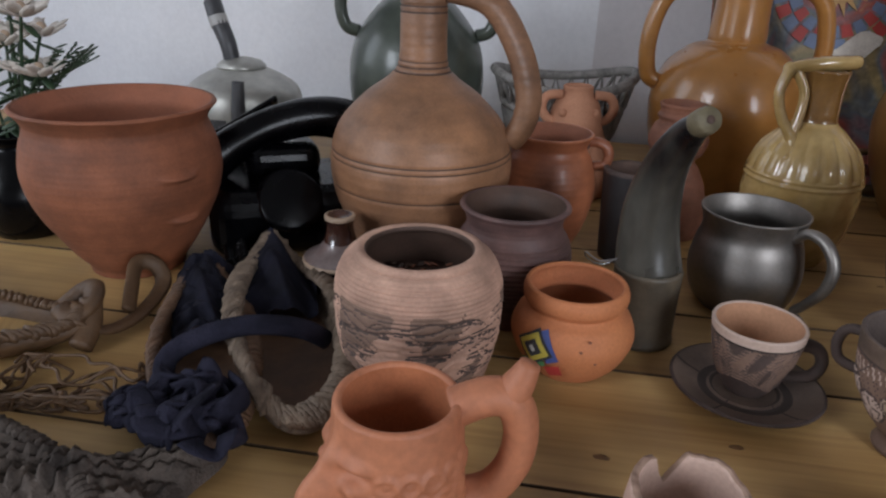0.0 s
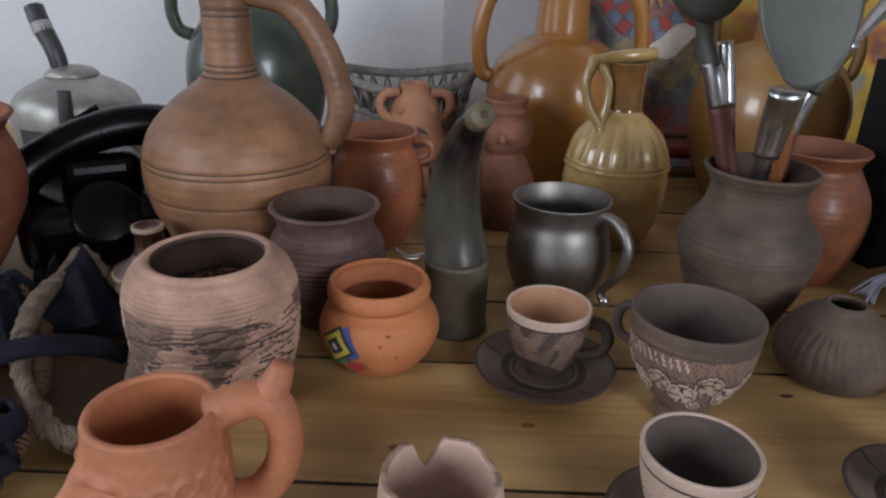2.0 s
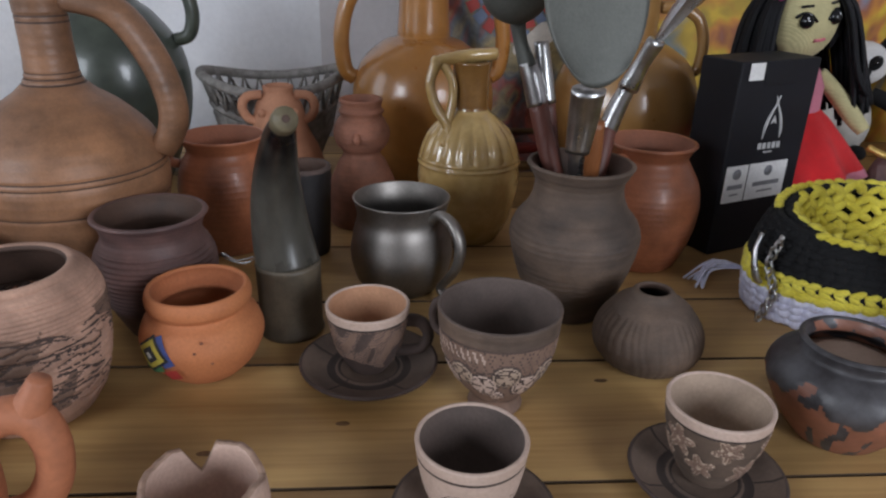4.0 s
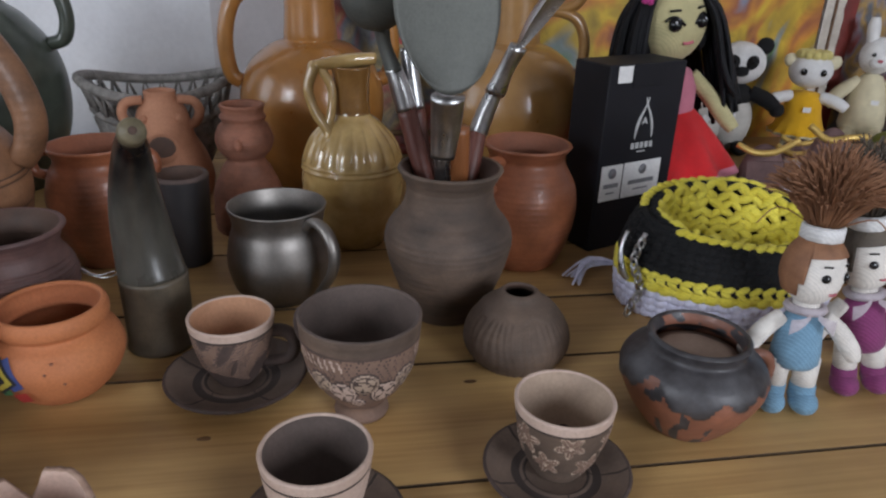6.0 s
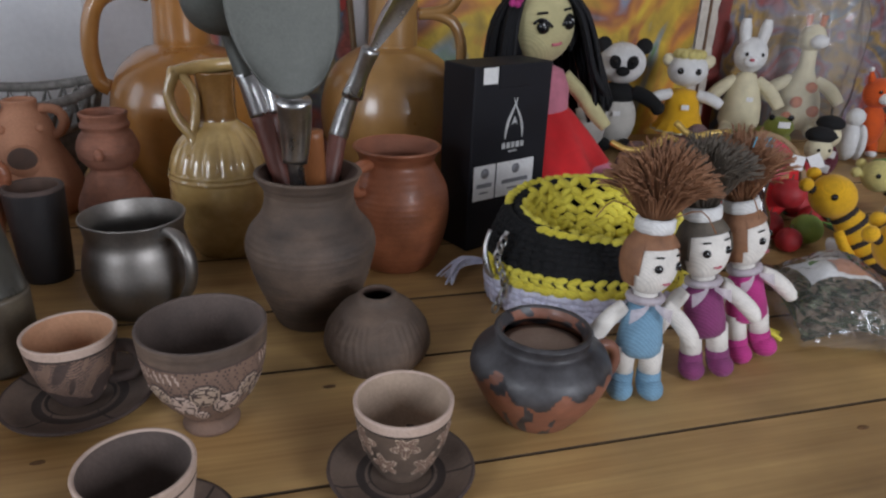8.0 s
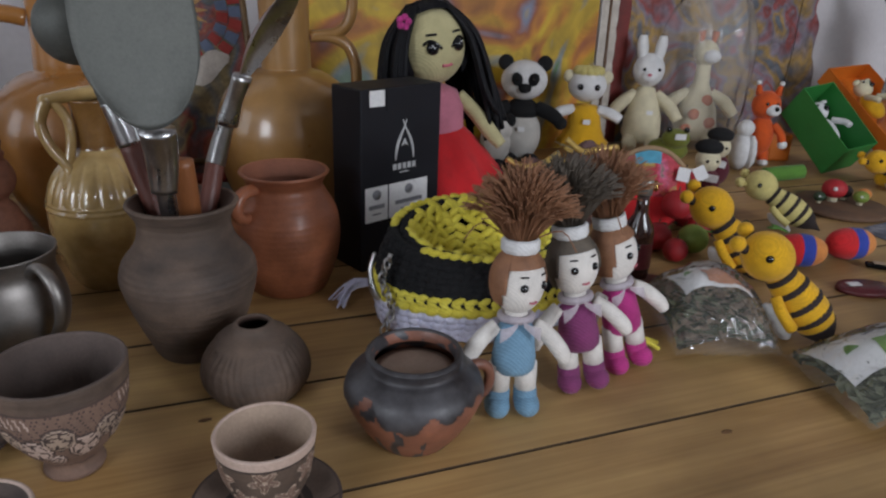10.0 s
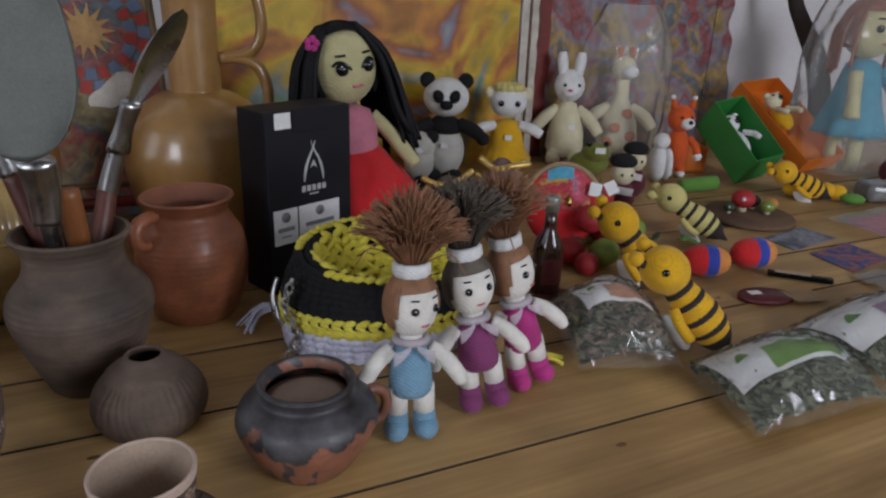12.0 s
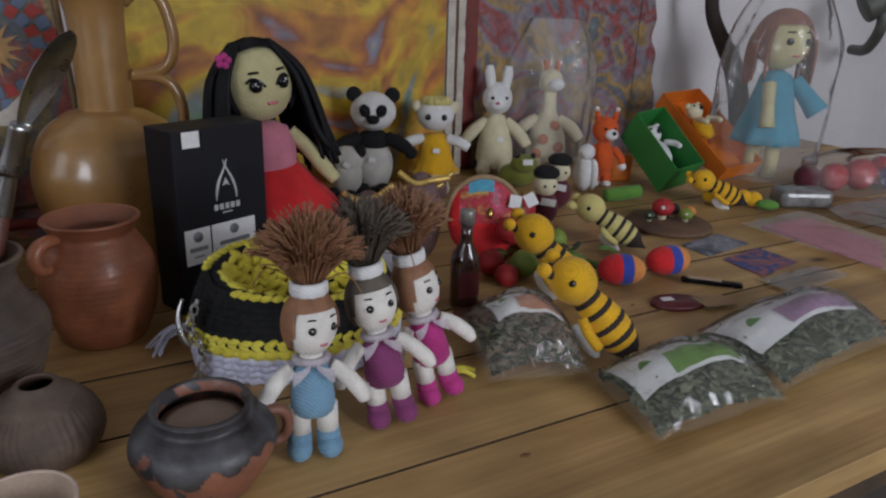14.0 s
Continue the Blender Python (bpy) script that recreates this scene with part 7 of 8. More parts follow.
def herb_bag(corners, thick, leaf, print_colour, label, seed, raise_far=0.0, lab=(0.07, 0.84, 0.32, 0.92)):
    """A flat pillow bag: corners on the table in turn (near left, near right, far right, far left)."""
    r = random.Random(seed)
    A, B, C, Dd = [Vector((x, y, 0)) for x, y in corners]
    mid = (A + B + C + Dd) / 4
    top = thing("herb_bag", at(mid.x, mid.y), label, "bag", "bags of dried herbs")

    def pt(u, v, k=1.0, lift=0.0):
        p = A * (1 - u) * (1 - v) + B * u * (1 - v) + C * u * v + Dd * (1 - u) * v - mid
        hump = (max(0.0, math.sin(math.pi * u)) ** 0.55) * (max(0.0, math.sin(math.pi * v)) ** 0.55)
        n = noise.noise((u * 5 + seed, v * 5, 0.3)) * 0.007 + noise.noise((u * 14 + seed, v * 14, 0.9)) * 0.0025
        return Vector((p.x, p.y, 0.003 + thick * hump * k + n * hump * k + raise_far * v + lift))

    part("filling", Shape().sheet(lambda u, v: tuple(pt(0.05 + 0.9 * u, 0.06 + 0.88 * v, 0.9, -0.002)), 30, 24, M_HERB), top, "dried herb leaves")
    fl = Shape()
    for k in range(900):
        u, v = r.uniform(0.05, 0.95), r.uniform(0.06, 0.94)
        q = pt(u, v, 0.92, -0.001)
        a, w, l = r.uniform(0, 6.28), r.uniform(0.0018, 0.006), r.uniform(0.005, 0.014)
        t1 = Vector((math.cos(a), math.sin(a), r.uniform(-0.5, 0.5))) * l
        t2 = Vector((-math.sin(a), math.cos(a), r.uniform(-0.5, 0.5))) * w
        fl.add([q - t1, q + t2, q + t1, q - t2], [(0, 1, 2, 3)], leaf if k % 3 else (M_HERB if k % 2 else M_HERBLIGHT), smooth=False)
    tagged(part("leaf_flakes", fl, top), kind="stuff")
    u0, u1, v0, v1 = lab
    f = lambda u, v, z: tuple(pt(u0 + (u1 - u0) * u, v0 + (v1 - v0) * v, 1.0, z))
    card = part("label", Shape().sheet(lambda u, v: f(u, v, 0.002), 16, 12, M_WHITECARD), top, "white paper label with a coloured field")
    part("colour_field", Shape().sheet(lambda u, v: f(0.3 + 0.68 * u, 0.06 + 0.4 * v, 0.003), 12, 6, print_colour), card)
    part("leaf_mark", Shape().sheet(lambda u, v: f(0.1 + 0.1 * u, 0.42 + 0.16 * v * (1 - (2 * u - 1) ** 2), 0.003), 6, 4, M_LEAFGREEN), card)
    for k in range(3):
        part("print_bar", Shape().sheet(lambda u, v: f(0.34 + 0.12 * k + 0.09 * u, 0.64 + 0.06 * v, 0.003), 4, 2, M_GREYINK), card)
    for k in range(4):
        part("print_leaf", Shape().sheet(lambda u, v: f(0.66 + 0.075 * k + 0.09 * u, 0.62 + 0.09 * (k % 2) + 0.2 * v * (1 - (2 * u - 1) ** 2), 0.0032 + 0.0003 * k), 5, 4, M_LEAFGREEN if print_colour is not M_LILACPRINT else M_GREYINK), card)
    film = part("film", Shape().sheet(lambda u, v: tuple(pt(u, v, 1.05, 0.0045 + 0.0045 * (1 - 2 * abs(noise.noise((u * 13 + 4 * v, v * 9 + seed, 2)))) * min(1.0, 9 * u * (1 - u) + 0.2))), 80, 64, M_HERBFILM), top, "crinkled clear film")
    film.visible_shadow = False
    return top


herb_bag([(1.153, 0.132), (1.36, 0.093), (1.405, 0.222), (1.203, 0.268)], 0.055, M_HERBLIGHT, M_GREENPRINT, "clear bag of dried green herbs with a green label", 1)
herb_bag([(1.372, 0.105), (1.66, 0.085), (1.73, 0.228), (1.395, 0.262)], 0.058, M_HERBLIGHT, M_LILACPRINT, "clear bag of dried herbs with a lilac label", 2)
herb_bag([(1.085, 0.325), (1.205, 0.268), (1.27, 0.4), (1.14, 0.455)], 0.066, M_HERBBROWN, M_SALMON, "clear bag of dried brown petals with a pale label", 3, raise_far=0.02, lab=(0.2, 0.92, 0.38, 0.9))

# ---- small things on the right ----
def egg(m, label):
    s = Shape()
    n = 26
    prof = [(0.0265 * max(0.0, math.sin(math.pi * i / n)) ** 0.8, -0.04 * math.cos(math.pi * i / n)) for i in range(n + 1)]
    s.lathe(prof, Y_RED, 36, None, lambda a, z, i: Y_RED if z < -0.006 else Y_NAVYBLUE if z < 0.013 else Y_APRICOT)
    return single("crochet_egg", s, m, label, "toy", "striped eggs")


for x, y, a in ((1.492, 0.452, -34), (1.598, 0.435, -22)):
    egg(pose(x, y, TABLE + 0.0265, 0, 90, a), "crocheted egg striped in red, blue and apricot")

M_CARDBLUE = paint("printed_blue_card", [(0.03, 0.04, 0.12), (0.05, 0.08, 0.25), (0.35, 0.12, 0.1), (0.05, 0.06, 0.2), (0.1, 0.12, 0.3)], 22, 0.8, 3.0)
M_CARDGREY = paint("printed_grey_card", [(0.06, 0.07, 0.1), (0.12, 0.13, 0.18), (0.3, 0.3, 0.34), (0.08, 0.09, 0.13)], 26, 0.8, 5.0)
M_PINKPACK = mat("pink_paper", (0.62, 0.16, 0.22), (0.5, 0.12, 0.18), rough=0.35, scale=9, bump=0.2, bscale=60, coat=0.5)
M_CLEARSHEET = film_plastic("clear_sleeve", (0.95, 0.95, 0.97), 0.1, 0.17)


def flat(name, corners, thick, material, label, category, group="", rough=0.0):
    """A thin sheet on the table by its four corners."""
    A, B, C, Dd = [Vector((x, y, 0)) for x, y in corners]
    mid = (A + B + C + Dd) / 4

    def fn(z):
        def g(u, v):
            p = A * (1 - u) * (1 - v) + B * u * (1 - v) + C * u * v + Dd * (1 - u) * v - mid
            return (p.x, p.y, z + rough * (0.5 + noise.noise((u * 6 + A.x * 9, v * 6, 1))))
        return g

    s = Shape().sheet(fn(thick), 12, 10, material)
    q = [(p - mid) for p in (A, B, C, Dd)]
    if not rough:
        s.add([(p.x, p.y, 0.0003) for p in q] + [(p.x, p.y, thick) for p in q], [(0, 1, 5, 4), (1, 2, 6, 5), (2, 3, 7, 6), (3, 0, 4, 7), (3, 2, 1, 0)], material, smooth=False)
    return single(name, s, at(mid.x, mid.y), label, category, group)


flat("postcard", [(1.746, 0.443), (1.886, 0.442), (1.886, 0.512), (1.756, 0.512)], 0.0018, M_CARDGREY, "dark grey printed postcard lying on the planks", "card", "postcards")
flat("postcard", [(1.737, 0.331), (1.866, 0.332), (1.874, 0.418), (1.755, 0.419)], 0.0018, M_CARDBLUE, "dark blue printed postcard with a red glow", "card", "postcards")
flat("clear_sleeve", [(1.693, 0.257), (1.881, 0.239), (1.861, 0.3), (1.707, 0.322)], 0.003, M_CLEARSHEET, "clear plastic sleeve lying flat", "sleeve", rough=0.004)
flat("pink_packet", [(1.97, 0.225), (2.12, 0.285), (2.165, 0.46), (2.01, 0.485)], 0.006, M_PINKPACK, "pink paper sheet in a clear packet", "packet")
sl = flat("clear_packet", [(1.935, 0.2), (2.14, 0.265), (2.19, 0.485), (1.962, 0.512)], 0.009, M_CLEARSHEET, "clear plastic packet round the pink sheet", "packet", rough=0.004)
sl.visible_shadow = False
flat("clear_packet", [(2.18, 0.25), (2.45, 0.2), (2.5, 0.42), (2.22, 0.46)], 0.012, M_CLEARSHEET, "grey-clear plastic packet beside the pink one", "packet", rough=0.012)

M_REDLEATHER = mat("dark_red_leather", (0.13, 0.02, 0.025), (0.08, 0.012, 0.016), rough=0.4, scale=40)
M_KRAFT = mat("kraft_card", (0.36, 0.24, 0.13), (0.28, 0.18, 0.1), rough=0.8, scale=60)
keyring = thing("leather_keyring", at(1.5, 0.345, 0, -28), "dark red leather pendant with a kraft paper tag", "keyring")
part("pendant", Shape().lathe([(0, 0), (1, 0), (1.02, 0.003), (0.97, 0.008), (0.8, 0.0065), (0.75, 0.008), (0, 0.008)], M_REDLEATHER, 40, m=Matrix.Diagonal((0.043, 0.026, 1, 1))), keyring)
part("price_tag", Shape().box((-0.016, 0.004, 0.009), (0.02, 0.012, 0.0008), M_WHITECARD, turn=(0, 0, 8)), keyring)
part("paper_tag", Shape().box((0.062, -0.004, 0.006), (0.062, 0.038, 0.001), M_KRAFT, turn=(0, 3, 12)), keyring, "kraft paper tag")
clips = thing("hair_clip", at(1.62, 0.36, 0, -52), "dark patterned hair clip lying on the table", "clip")
part("bar", Shape().box((0, 0, 0.006), (0.1, 0.016, 0.008), M_BLACK, bevel=0.003), clips)
part("inlay", Shape().box((-0.012, 0, 0.0112), (0.055, 0.01, 0.0016), M_CREAM), clips)

bottle = thing("miniature_bottle", at(1.217, 0.535), "small brown glass bottle with a pale metal cap", "bottle")
M_BROWNGLASS = mat("brown_glass", (0.05, 0.018, 0.012), (0.03, 0.01, 0.008), rough=0.08, coat=1.0, scale=10, bump=0.0)
part("glass", Shape().lathe([(0, 0), (0.021, 0), (0.0225, 0.003), (0.0225, 0.07), (0.02, 0.083), (0.0105, 0.1), (0.0092, 0.112), (0.0092, 0.132), (0, 0.132)], M_BROWNGLASS, 32), bottle)
part("cap", Shape().lathe([(0, 0.13), (0.011, 0.13), (0.0112, 0.15), (0.0105, 0.152), (0, 0.152)], M_ALU, 28), bottle, "pale metal screw cap")
part("label", Shape().sheet(lambda u, v: (0.0229 * math.cos(radians(-150 + 110 * u)), 0.0229 * math.sin(radians(-150 + 110 * u)), 0.02 + 0.04 * v), 14, 2, M_REDLEATHER), bottle)
single("coaster", Shape().lathe([(0, 0), (0.042, 0), (0.043, 0.002), (0.042, 0.004), (0, 0.004)], M_REDWOOD, 40), at(1.215, 0.49), "dark red round coaster", "coaster")

# the embroidered purse
M_EMBRO = paint("embroidery", [(0.08, 0.25, 0.4), (0.5, 0.35, 0.06), (0.4, 0.015, 0.03), (0.5, 0.03, 0.06), (0.55, 0.1, 0.2), (0.05, 0.2, 0.1)], 26, 0.6, 2.0)
M_SKYTHREAD = mat("sky_blue_thread", (0.08, 0.35, 0.5), rough=0.6, scale=60)
purse = thing("embroidered_purse", at(1.375, 0.672, 0, -38, -18) @ Matrix.Diagonal((0.95, 1.0, 0.9, 1.0)), "round red embroidered purse with a braided edge", "purse")
part("front", Shape().ball((0, 0, 0.075), (0.07, 0.018, 0.076), Y_RED, nu=30, nv=18), purse)
part("embroidery", Shape().sheet(lambda u, v: ((u - 0.5) * 0.128, -0.024 + 0.02 * ((2 * u - 1) ** 2 * 0.4 + (2 * v - 1) ** 2 * 0.2), 0.062 + 0.096 * v * math.sqrt(max(0.05, 1 - (2 * u - 1) ** 2 * 0.75))), 16, 12, M_EMBRO, pick=lambda u, v: Y_RED if u < 0.13 or u > 0.87 or v < 0.1 else M_SKYTHREAD if v > 0.76 and 0.25 < u < 0.6 else M_EMBRO), purse, "bright embroidered flap")
part("edge", Shape().tube([(0.075 * math.cos(math.pi * k / 20), -0.01, 0.07 + 0.093 * math.sin(math.pi * k / 20)) for k in range(21)], 0.006, M_KRAFT, 8, n=2), purse, "braided pale edge")
part("clasp", Shape().ball((0.01, -0.027, 0.09), (0.005, 0.004, 0.011), mat("brass", (0.5, 0.34, 0.1), rough=0.25, metal=1.0)), purse, "brass clasp")
for x, z, a in ((0.056, 0.115, 8), (0.085, 0.12, -28)):
    part("price_tag", Shape().box((x, -0.028, z), (0.022, 0.001, 0.026), M_WHITECARD, turn=(0, a, 0)), purse)

# gold-edged pouches on a stand, and crystals
M_GOLD = mat("gold_braid", (0.75, 0.52, 0.16), (0.5, 0.33, 0.09), rough=0.35, metal=0.5, scale=80)
M_PLUMCLOTH = mat("plum_brown_cloth", (0.16, 0.09, 0.085), (0.1, 0.055, 0.055), rough=0.7, scale=50)
for (x, y, z, a, t) in ((1.272, 0.725, 0.148, -30, 18), (1.2, 0.78, 0.115, -45, -8), (1.42, 0.93, 0.06, -30, 4), (1.52, 1.02, 0.05, -35, 0)):
    pouch = thing("gold_edged_pouch", at(x, y, 0, a), "plum-brown cloth pouch with a gold braided edge", "pouch", "gold-edged pouches")
    part("cloth", Shape().ball((0, 0, z * 0.55), (0.036, 0.024, z * 0.55), M_PLUMCLOTH, nu=24, nv=14), pouch)
    part("braid", Shape().tube([(-0.042, -0.02, z + 0.012 + t * 0.0004), (-0.015, -0.027, z + 0.001), (0.015, -0.026, z + 0.006), (0.045, -0.016, z + 0.022 - t * 0.0008)], 0.0052, M_GOLD, 8), pouch, "gold braid")
    part("panel", Shape().box((0.005, -0.022, z * 0.72), (0.055, 0.006, 0.04), M_PLUMCLOTH, bevel=0.002, turn=(-12, t, 0)), pouch)
M_CRYSTAL = mat("clear_crystal", (0.6, 0.6, 0.68), (0.4, 0.4, 0.46), rough=0.08, metal=0.3, scale=60, coat=1.0, bump=0.0)
cr = thing("glass_bottle", at(1.14, 0.66), "clear faceted glass bottle with a silvery neck", "bottle")
part("glass", Shape().lathe([(0, 0), (0.026, 0), (0.028, 0.06), (0.022, 0.09), (0.011, 0.105), (0.011, 0.13), (0.016, 0.136), (0, 0.138)], M_CRYSTAL, 10), cr)

# fruit and leaves made of felt under the bees
M_APPLERED = mat("red_felt", (0.45, 0.02, 0.025), (0.3, 0.012, 0.018), rough=0.6, scale=30)
M_APPLEGREEN = mat("green_felt", (0.22, 0.3, 0.05), (0.14, 0.2, 0.03), rough=0.6, scale=30)
for k, (x, y, z, r0, mt) in enumerate(((1.33, 0.6, 0.024, 0.024, M_APPLERED), (1.375, 0.565, 0.025, 0.025, M_APPLEGREEN), (1.43, 0.6, 0.023, 0.023, M_APPLERED), (1.4, 0.63, 0.06, 0.026, M_APPLERED), (1.46, 0.66, 0.028, 0.028, M_APPLERED), (1.49, 0.7, 0.066, 0.03, M_APPLERED), (1.52, 0.63, 0.022, 0.022, M_APPLEGREEN), (1.32, 0.55, 0.02, 0.02, M_APPLERED), (1.5, 0.75, 0.025, 0.025, M_APPLERED))):
    ap = thing("felt_apple", at(x, y, z), "small felt apple in the heap of toys", "toy", "felt apples")
    part("fruit", Shape().ball((0, 0, 0), (r0, r0, r0 * 0.95), mt, nu=18, nv=12), ap)
    part("stalk", Shape().tube([(0, 0, r0 * 0.9), (0.002, 0, r0 * 1.25)], 0.0014, M_SOLE, 6, n=2), ap)
rnd = random.Random(21)
leaves = Shape()
for k in range(46):
    x, y = rnd.uniform(-0.13, 0.13), rnd.uniform(-0.06, 0.06)
    leaves.ball((x, y, rnd.uniform(0.005, 0.03)), (rnd.uniform(0.014, 0.024), rnd.uniform(0.006, 0.011), 0.0018), rnd.choice((M_LEAF, M_LEAF, Y_GREEN)), nu=8, nv=5, turn=(rnd.uniform(-25, 25), rnd.uniform(-25, 25), rnd.uniform(0, 180)))
single("felt_leaves", leaves, at(1.46, 0.6, 0, -35), "dark green felt leaves under the toys", "leaves", kind="stuff")


def top_hat_doll(s):
    s.ball((0, 0, 0.035), (0.03, 0.026, 0.036), Y_BURGUNDY)
    s.ball((0, 0, 0.085), (0.025, 0.023, 0.025), Y_CREAM)
    s.ball((0, 0.004, 0.11), (0.028, 0.026, 0.016), Y_BLACK)
    s.box((0.002, -0.028, 0.055), (0.03, 0.006, 0.014), M_WHITECARD, turn=(0, 8, 0))
    face_marks(s, (0, 0, 0.085), (0.025, 0.023, 0.025), 10, mouth=None, brow=False)


plush("small_figure_toy", at(1.62, 0.76, 0.0, -35), "small crocheted figure with a black cap and burgundy body", "toy", top_hat_doll)
plush("small_figure_toy", at(1.735, 0.83, 0.0, -45), "small crocheted figure with a dark cap and white scarf", "toy", top_hat_doll)
plush("white_bird_toy", at(1.9, 0.9, 0, -30), "small white crocheted bird leaning beside the fox", "toy", lambda s: (s.ball((0, 0, 0.045), (0.024, 0.03, 0.046), Y_WHITE), s.ball((0.002, -0.006, 0.1), (0.02, 0.02, 0.02), Y_WHITE), s.ball((0.02, -0.01, 0.045), (0.012, 0.026, 0.04), Y_WHITE)))
plush("green_roll_toy", pose(1.92, 0.79, TABLE + 0.017, 0, 84, -25), "bright green crocheted roll lying down", "toy", lambda s: s.tube([(0, 0, -0.045), (0, 0, 0), (0, 0, 0.045)], [0.016, 0.017, 0.016], Y_GREEN, 18))
plush("frog_toy", at(1.79, 1.02, 0, -30), "olive green crocheted frog with a tag", "toy", lambda s: (s.ball((0, 0, 0.03), (0.05, 0.035, 0.03), Y_OLIVE), s.ball((0.01, -0.02, 0.062), (0.034, 0.028, 0.024), Y_OLIVE), s.box((0.012, -0.048, 0.072), (0.026, 0.001, 0.014), M_WHITECARD), s.ball((-0.012, -0.03, 0.085), 0.007, M_BEAD), s.ball((0.03, -0.03, 0.085), 0.007, M_BEAD)))
plush("orange_block_toy", at(2.075, 0.93, 0, -30), "orange felt block behind the fox", "toy", lambda s: s.box((0, 0, 0.035), (0.06, 0.05, 0.07), M_ORANGECARD, bevel=0.008))

# the round wooden board with a small felt scene
board = thing("wooden_board", at(1.845, 0.605, 0, -30), "round wooden board with small felt mushrooms", "board")
part("disc", Shape().lathe([(0, 0), (0.086, 0), (0.09, 0.003), (0.09, 0.008), (0.086, 0.011), (0, 0.011)], M_SOLE, 56), board, "flat wooden disc")
for x, y, r0, mt in ((-0.01, 0.015, 0.024, M_APPLERED), (0.035, -0.005, 0.015, M_APPLEGREEN), (0.055, 0.02, 0.014, Y_APRICOT), (-0.045, 0.0, 0.012, M_LEAF), (0.02, 0.03, 0.016, Y_DARK)):
    part("mushroom", Shape().ball((x, y, 0.011 + r0 * 1.1), (r0, r0, r0 * 0.8), mt, nu=16, nv=10).tube([(x, y, 0.011), (x, y, 0.011 + r0)], r0 * 0.4, Y_CREAM, 10, n=2).ball((x - r0 * 0.4, y - r0 * 0.85, 0.013 + r0 * 1.2), r0 * 0.18, Y_WHITE, nu=8, nv=5), board)

# balls of yarn in a clear bag and a grey pouch, far right
for k, (x, y, r0, c) in enumerate(((2.5, 0.56, 0.036, M_APPLERED), (2.585, 0.53, 0.04, M_APPLERED), (2.64, 0.46, 0.038, mat("violet_yarn", (0.1, 0.04, 0.25), rough=0.9)), (2.72, 0.42, 0.036, Y_BEE), (2.44, 0.6, 0.033, Y_BURGUNDY), (2.7, 0.52, 0.038, M_APPLERED))):
    single("yarn_ball", Shape().ball((0, 0, r0), r0, c, nu=26, nv=18, push=lambda q: 0.02 * math.sin(30 * q.x + 18 * q.z) * math.sin(26 * q.y)), at(x, y), "soft ball of coloured yarn", "yarn", "balls of yarn")
film_bag(pose(2.6, 0.5, TABLE, 0, 0, -30), 0.2, 0.11, 0.1, 9.0, "low clear bag over the balls of yarn")
M_GREYFILM = mat("grey_foil", (0.2, 0.19, 0.185), (0.12, 0.115, 0.11), rough=0.3, scale=30, coat=0.6, bump=0.8, bscale=60)
single("grey_pouch", Shape().box((0, 0, 0.022), (0.13, 0.07, 0.044), M_GREYFILM, bevel=0.014, sides=3), at(2.27, 0.53, 0, -35), "grey foil pouch lying on the table", "pouch")
single("yellow_tassel", Shape().tube([(0, 0, 0.004), (0.02, -0.008, 0.012), (0.035, -0.018, 0.004)], 0.003, Y_YELLOW, 7).tube([(0, 0, 0.004), (0.025, 0.004, 0.009), (0.045, -0.006, 0.004)], 0.003, Y_YELLOW, 7), at(1.05, 0.37), "lime-yellow yarn end on the table", "yarn")

# ---- paintings and the wall's things ----
SLOPE = math.tan(TURN)


def canvas(name, x0, x1, back, foot, z0, z1, face, label, border=None):
    """A painting by its two ends along the wall: foot and back give its distance line at its bottom and top."""
    top = thing(name, at(0, 0), label, "painting", "paintings on the wall")
    q = lambda x, z, d=0.0: Vector((x, foot + (back - foot) * (z - z0) / (z1 - z0) + SLOPE * x - d, z))
    s = Shape()
    a = [q(x0, z0), q(x1, z0), q(x1, z1), q(x0, z1)]
    b = [p + Vector((0, 0.012, 0)) for p in a]
    s.add(a + b, [(0, 1, 2, 3), (5, 4, 7, 6), (0, 4, 5, 1), (1, 5, 6, 2), (2, 6, 7, 3), (3, 7, 4, 0)], face, smooth=False)
    part("canvas", s, top)
    return top, q


P1 = paint("folk_painting", [(0.12, 0.11, 0.05), (0.26, 0.19, 0.08), (0.1, 0.12, 0.14), (0.3, 0.06, 0.04), (0.3, 0.22, 0.1), (0.1, 0.1, 0.13)], 9, 1.2, 1.0)
P2 = paint("yellow_abstract", [(0.1, 0.2, 0.06), (0.2, 0.24, 0.24), (0.46, 0.3, 0.02), (0.52, 0.34, 0.02), (0.5, 0.2, 0.02), (0.3, 0.09, 0.03), (0.2, 0.22, 0.3), (0.5, 0.35, 0.04)], 2.3, 2.6, 6.0)
P3 = paint("red_grey_textile", [(0.1, 0.09, 0.1), (0.19, 0.17, 0.2), (0.28, 0.05, 0.04), (0.2, 0.18, 0.22), (0.36, 0.22, 0.06), (0.12, 0.13, 0.16), (0.16, 0.2, 0.2)], 5, 1.8, 12.0)
M_DARKRED = mat("dark_red_paint", (0.2, 0.02, 0.015), (0.12, 0.015, 0.01), rough=0.5, scale=30)
M_OLDGOLD = mat("brown_frame", (0.16, 0.09, 0.03), (0.09, 0.05, 0.02), rough=0.5, scale=30)
M_TORN = mat("torn_white_paper", (0.6, 0.55, 0.48), (0.42, 0.37, 0.32), rough=0.8, scale=40)

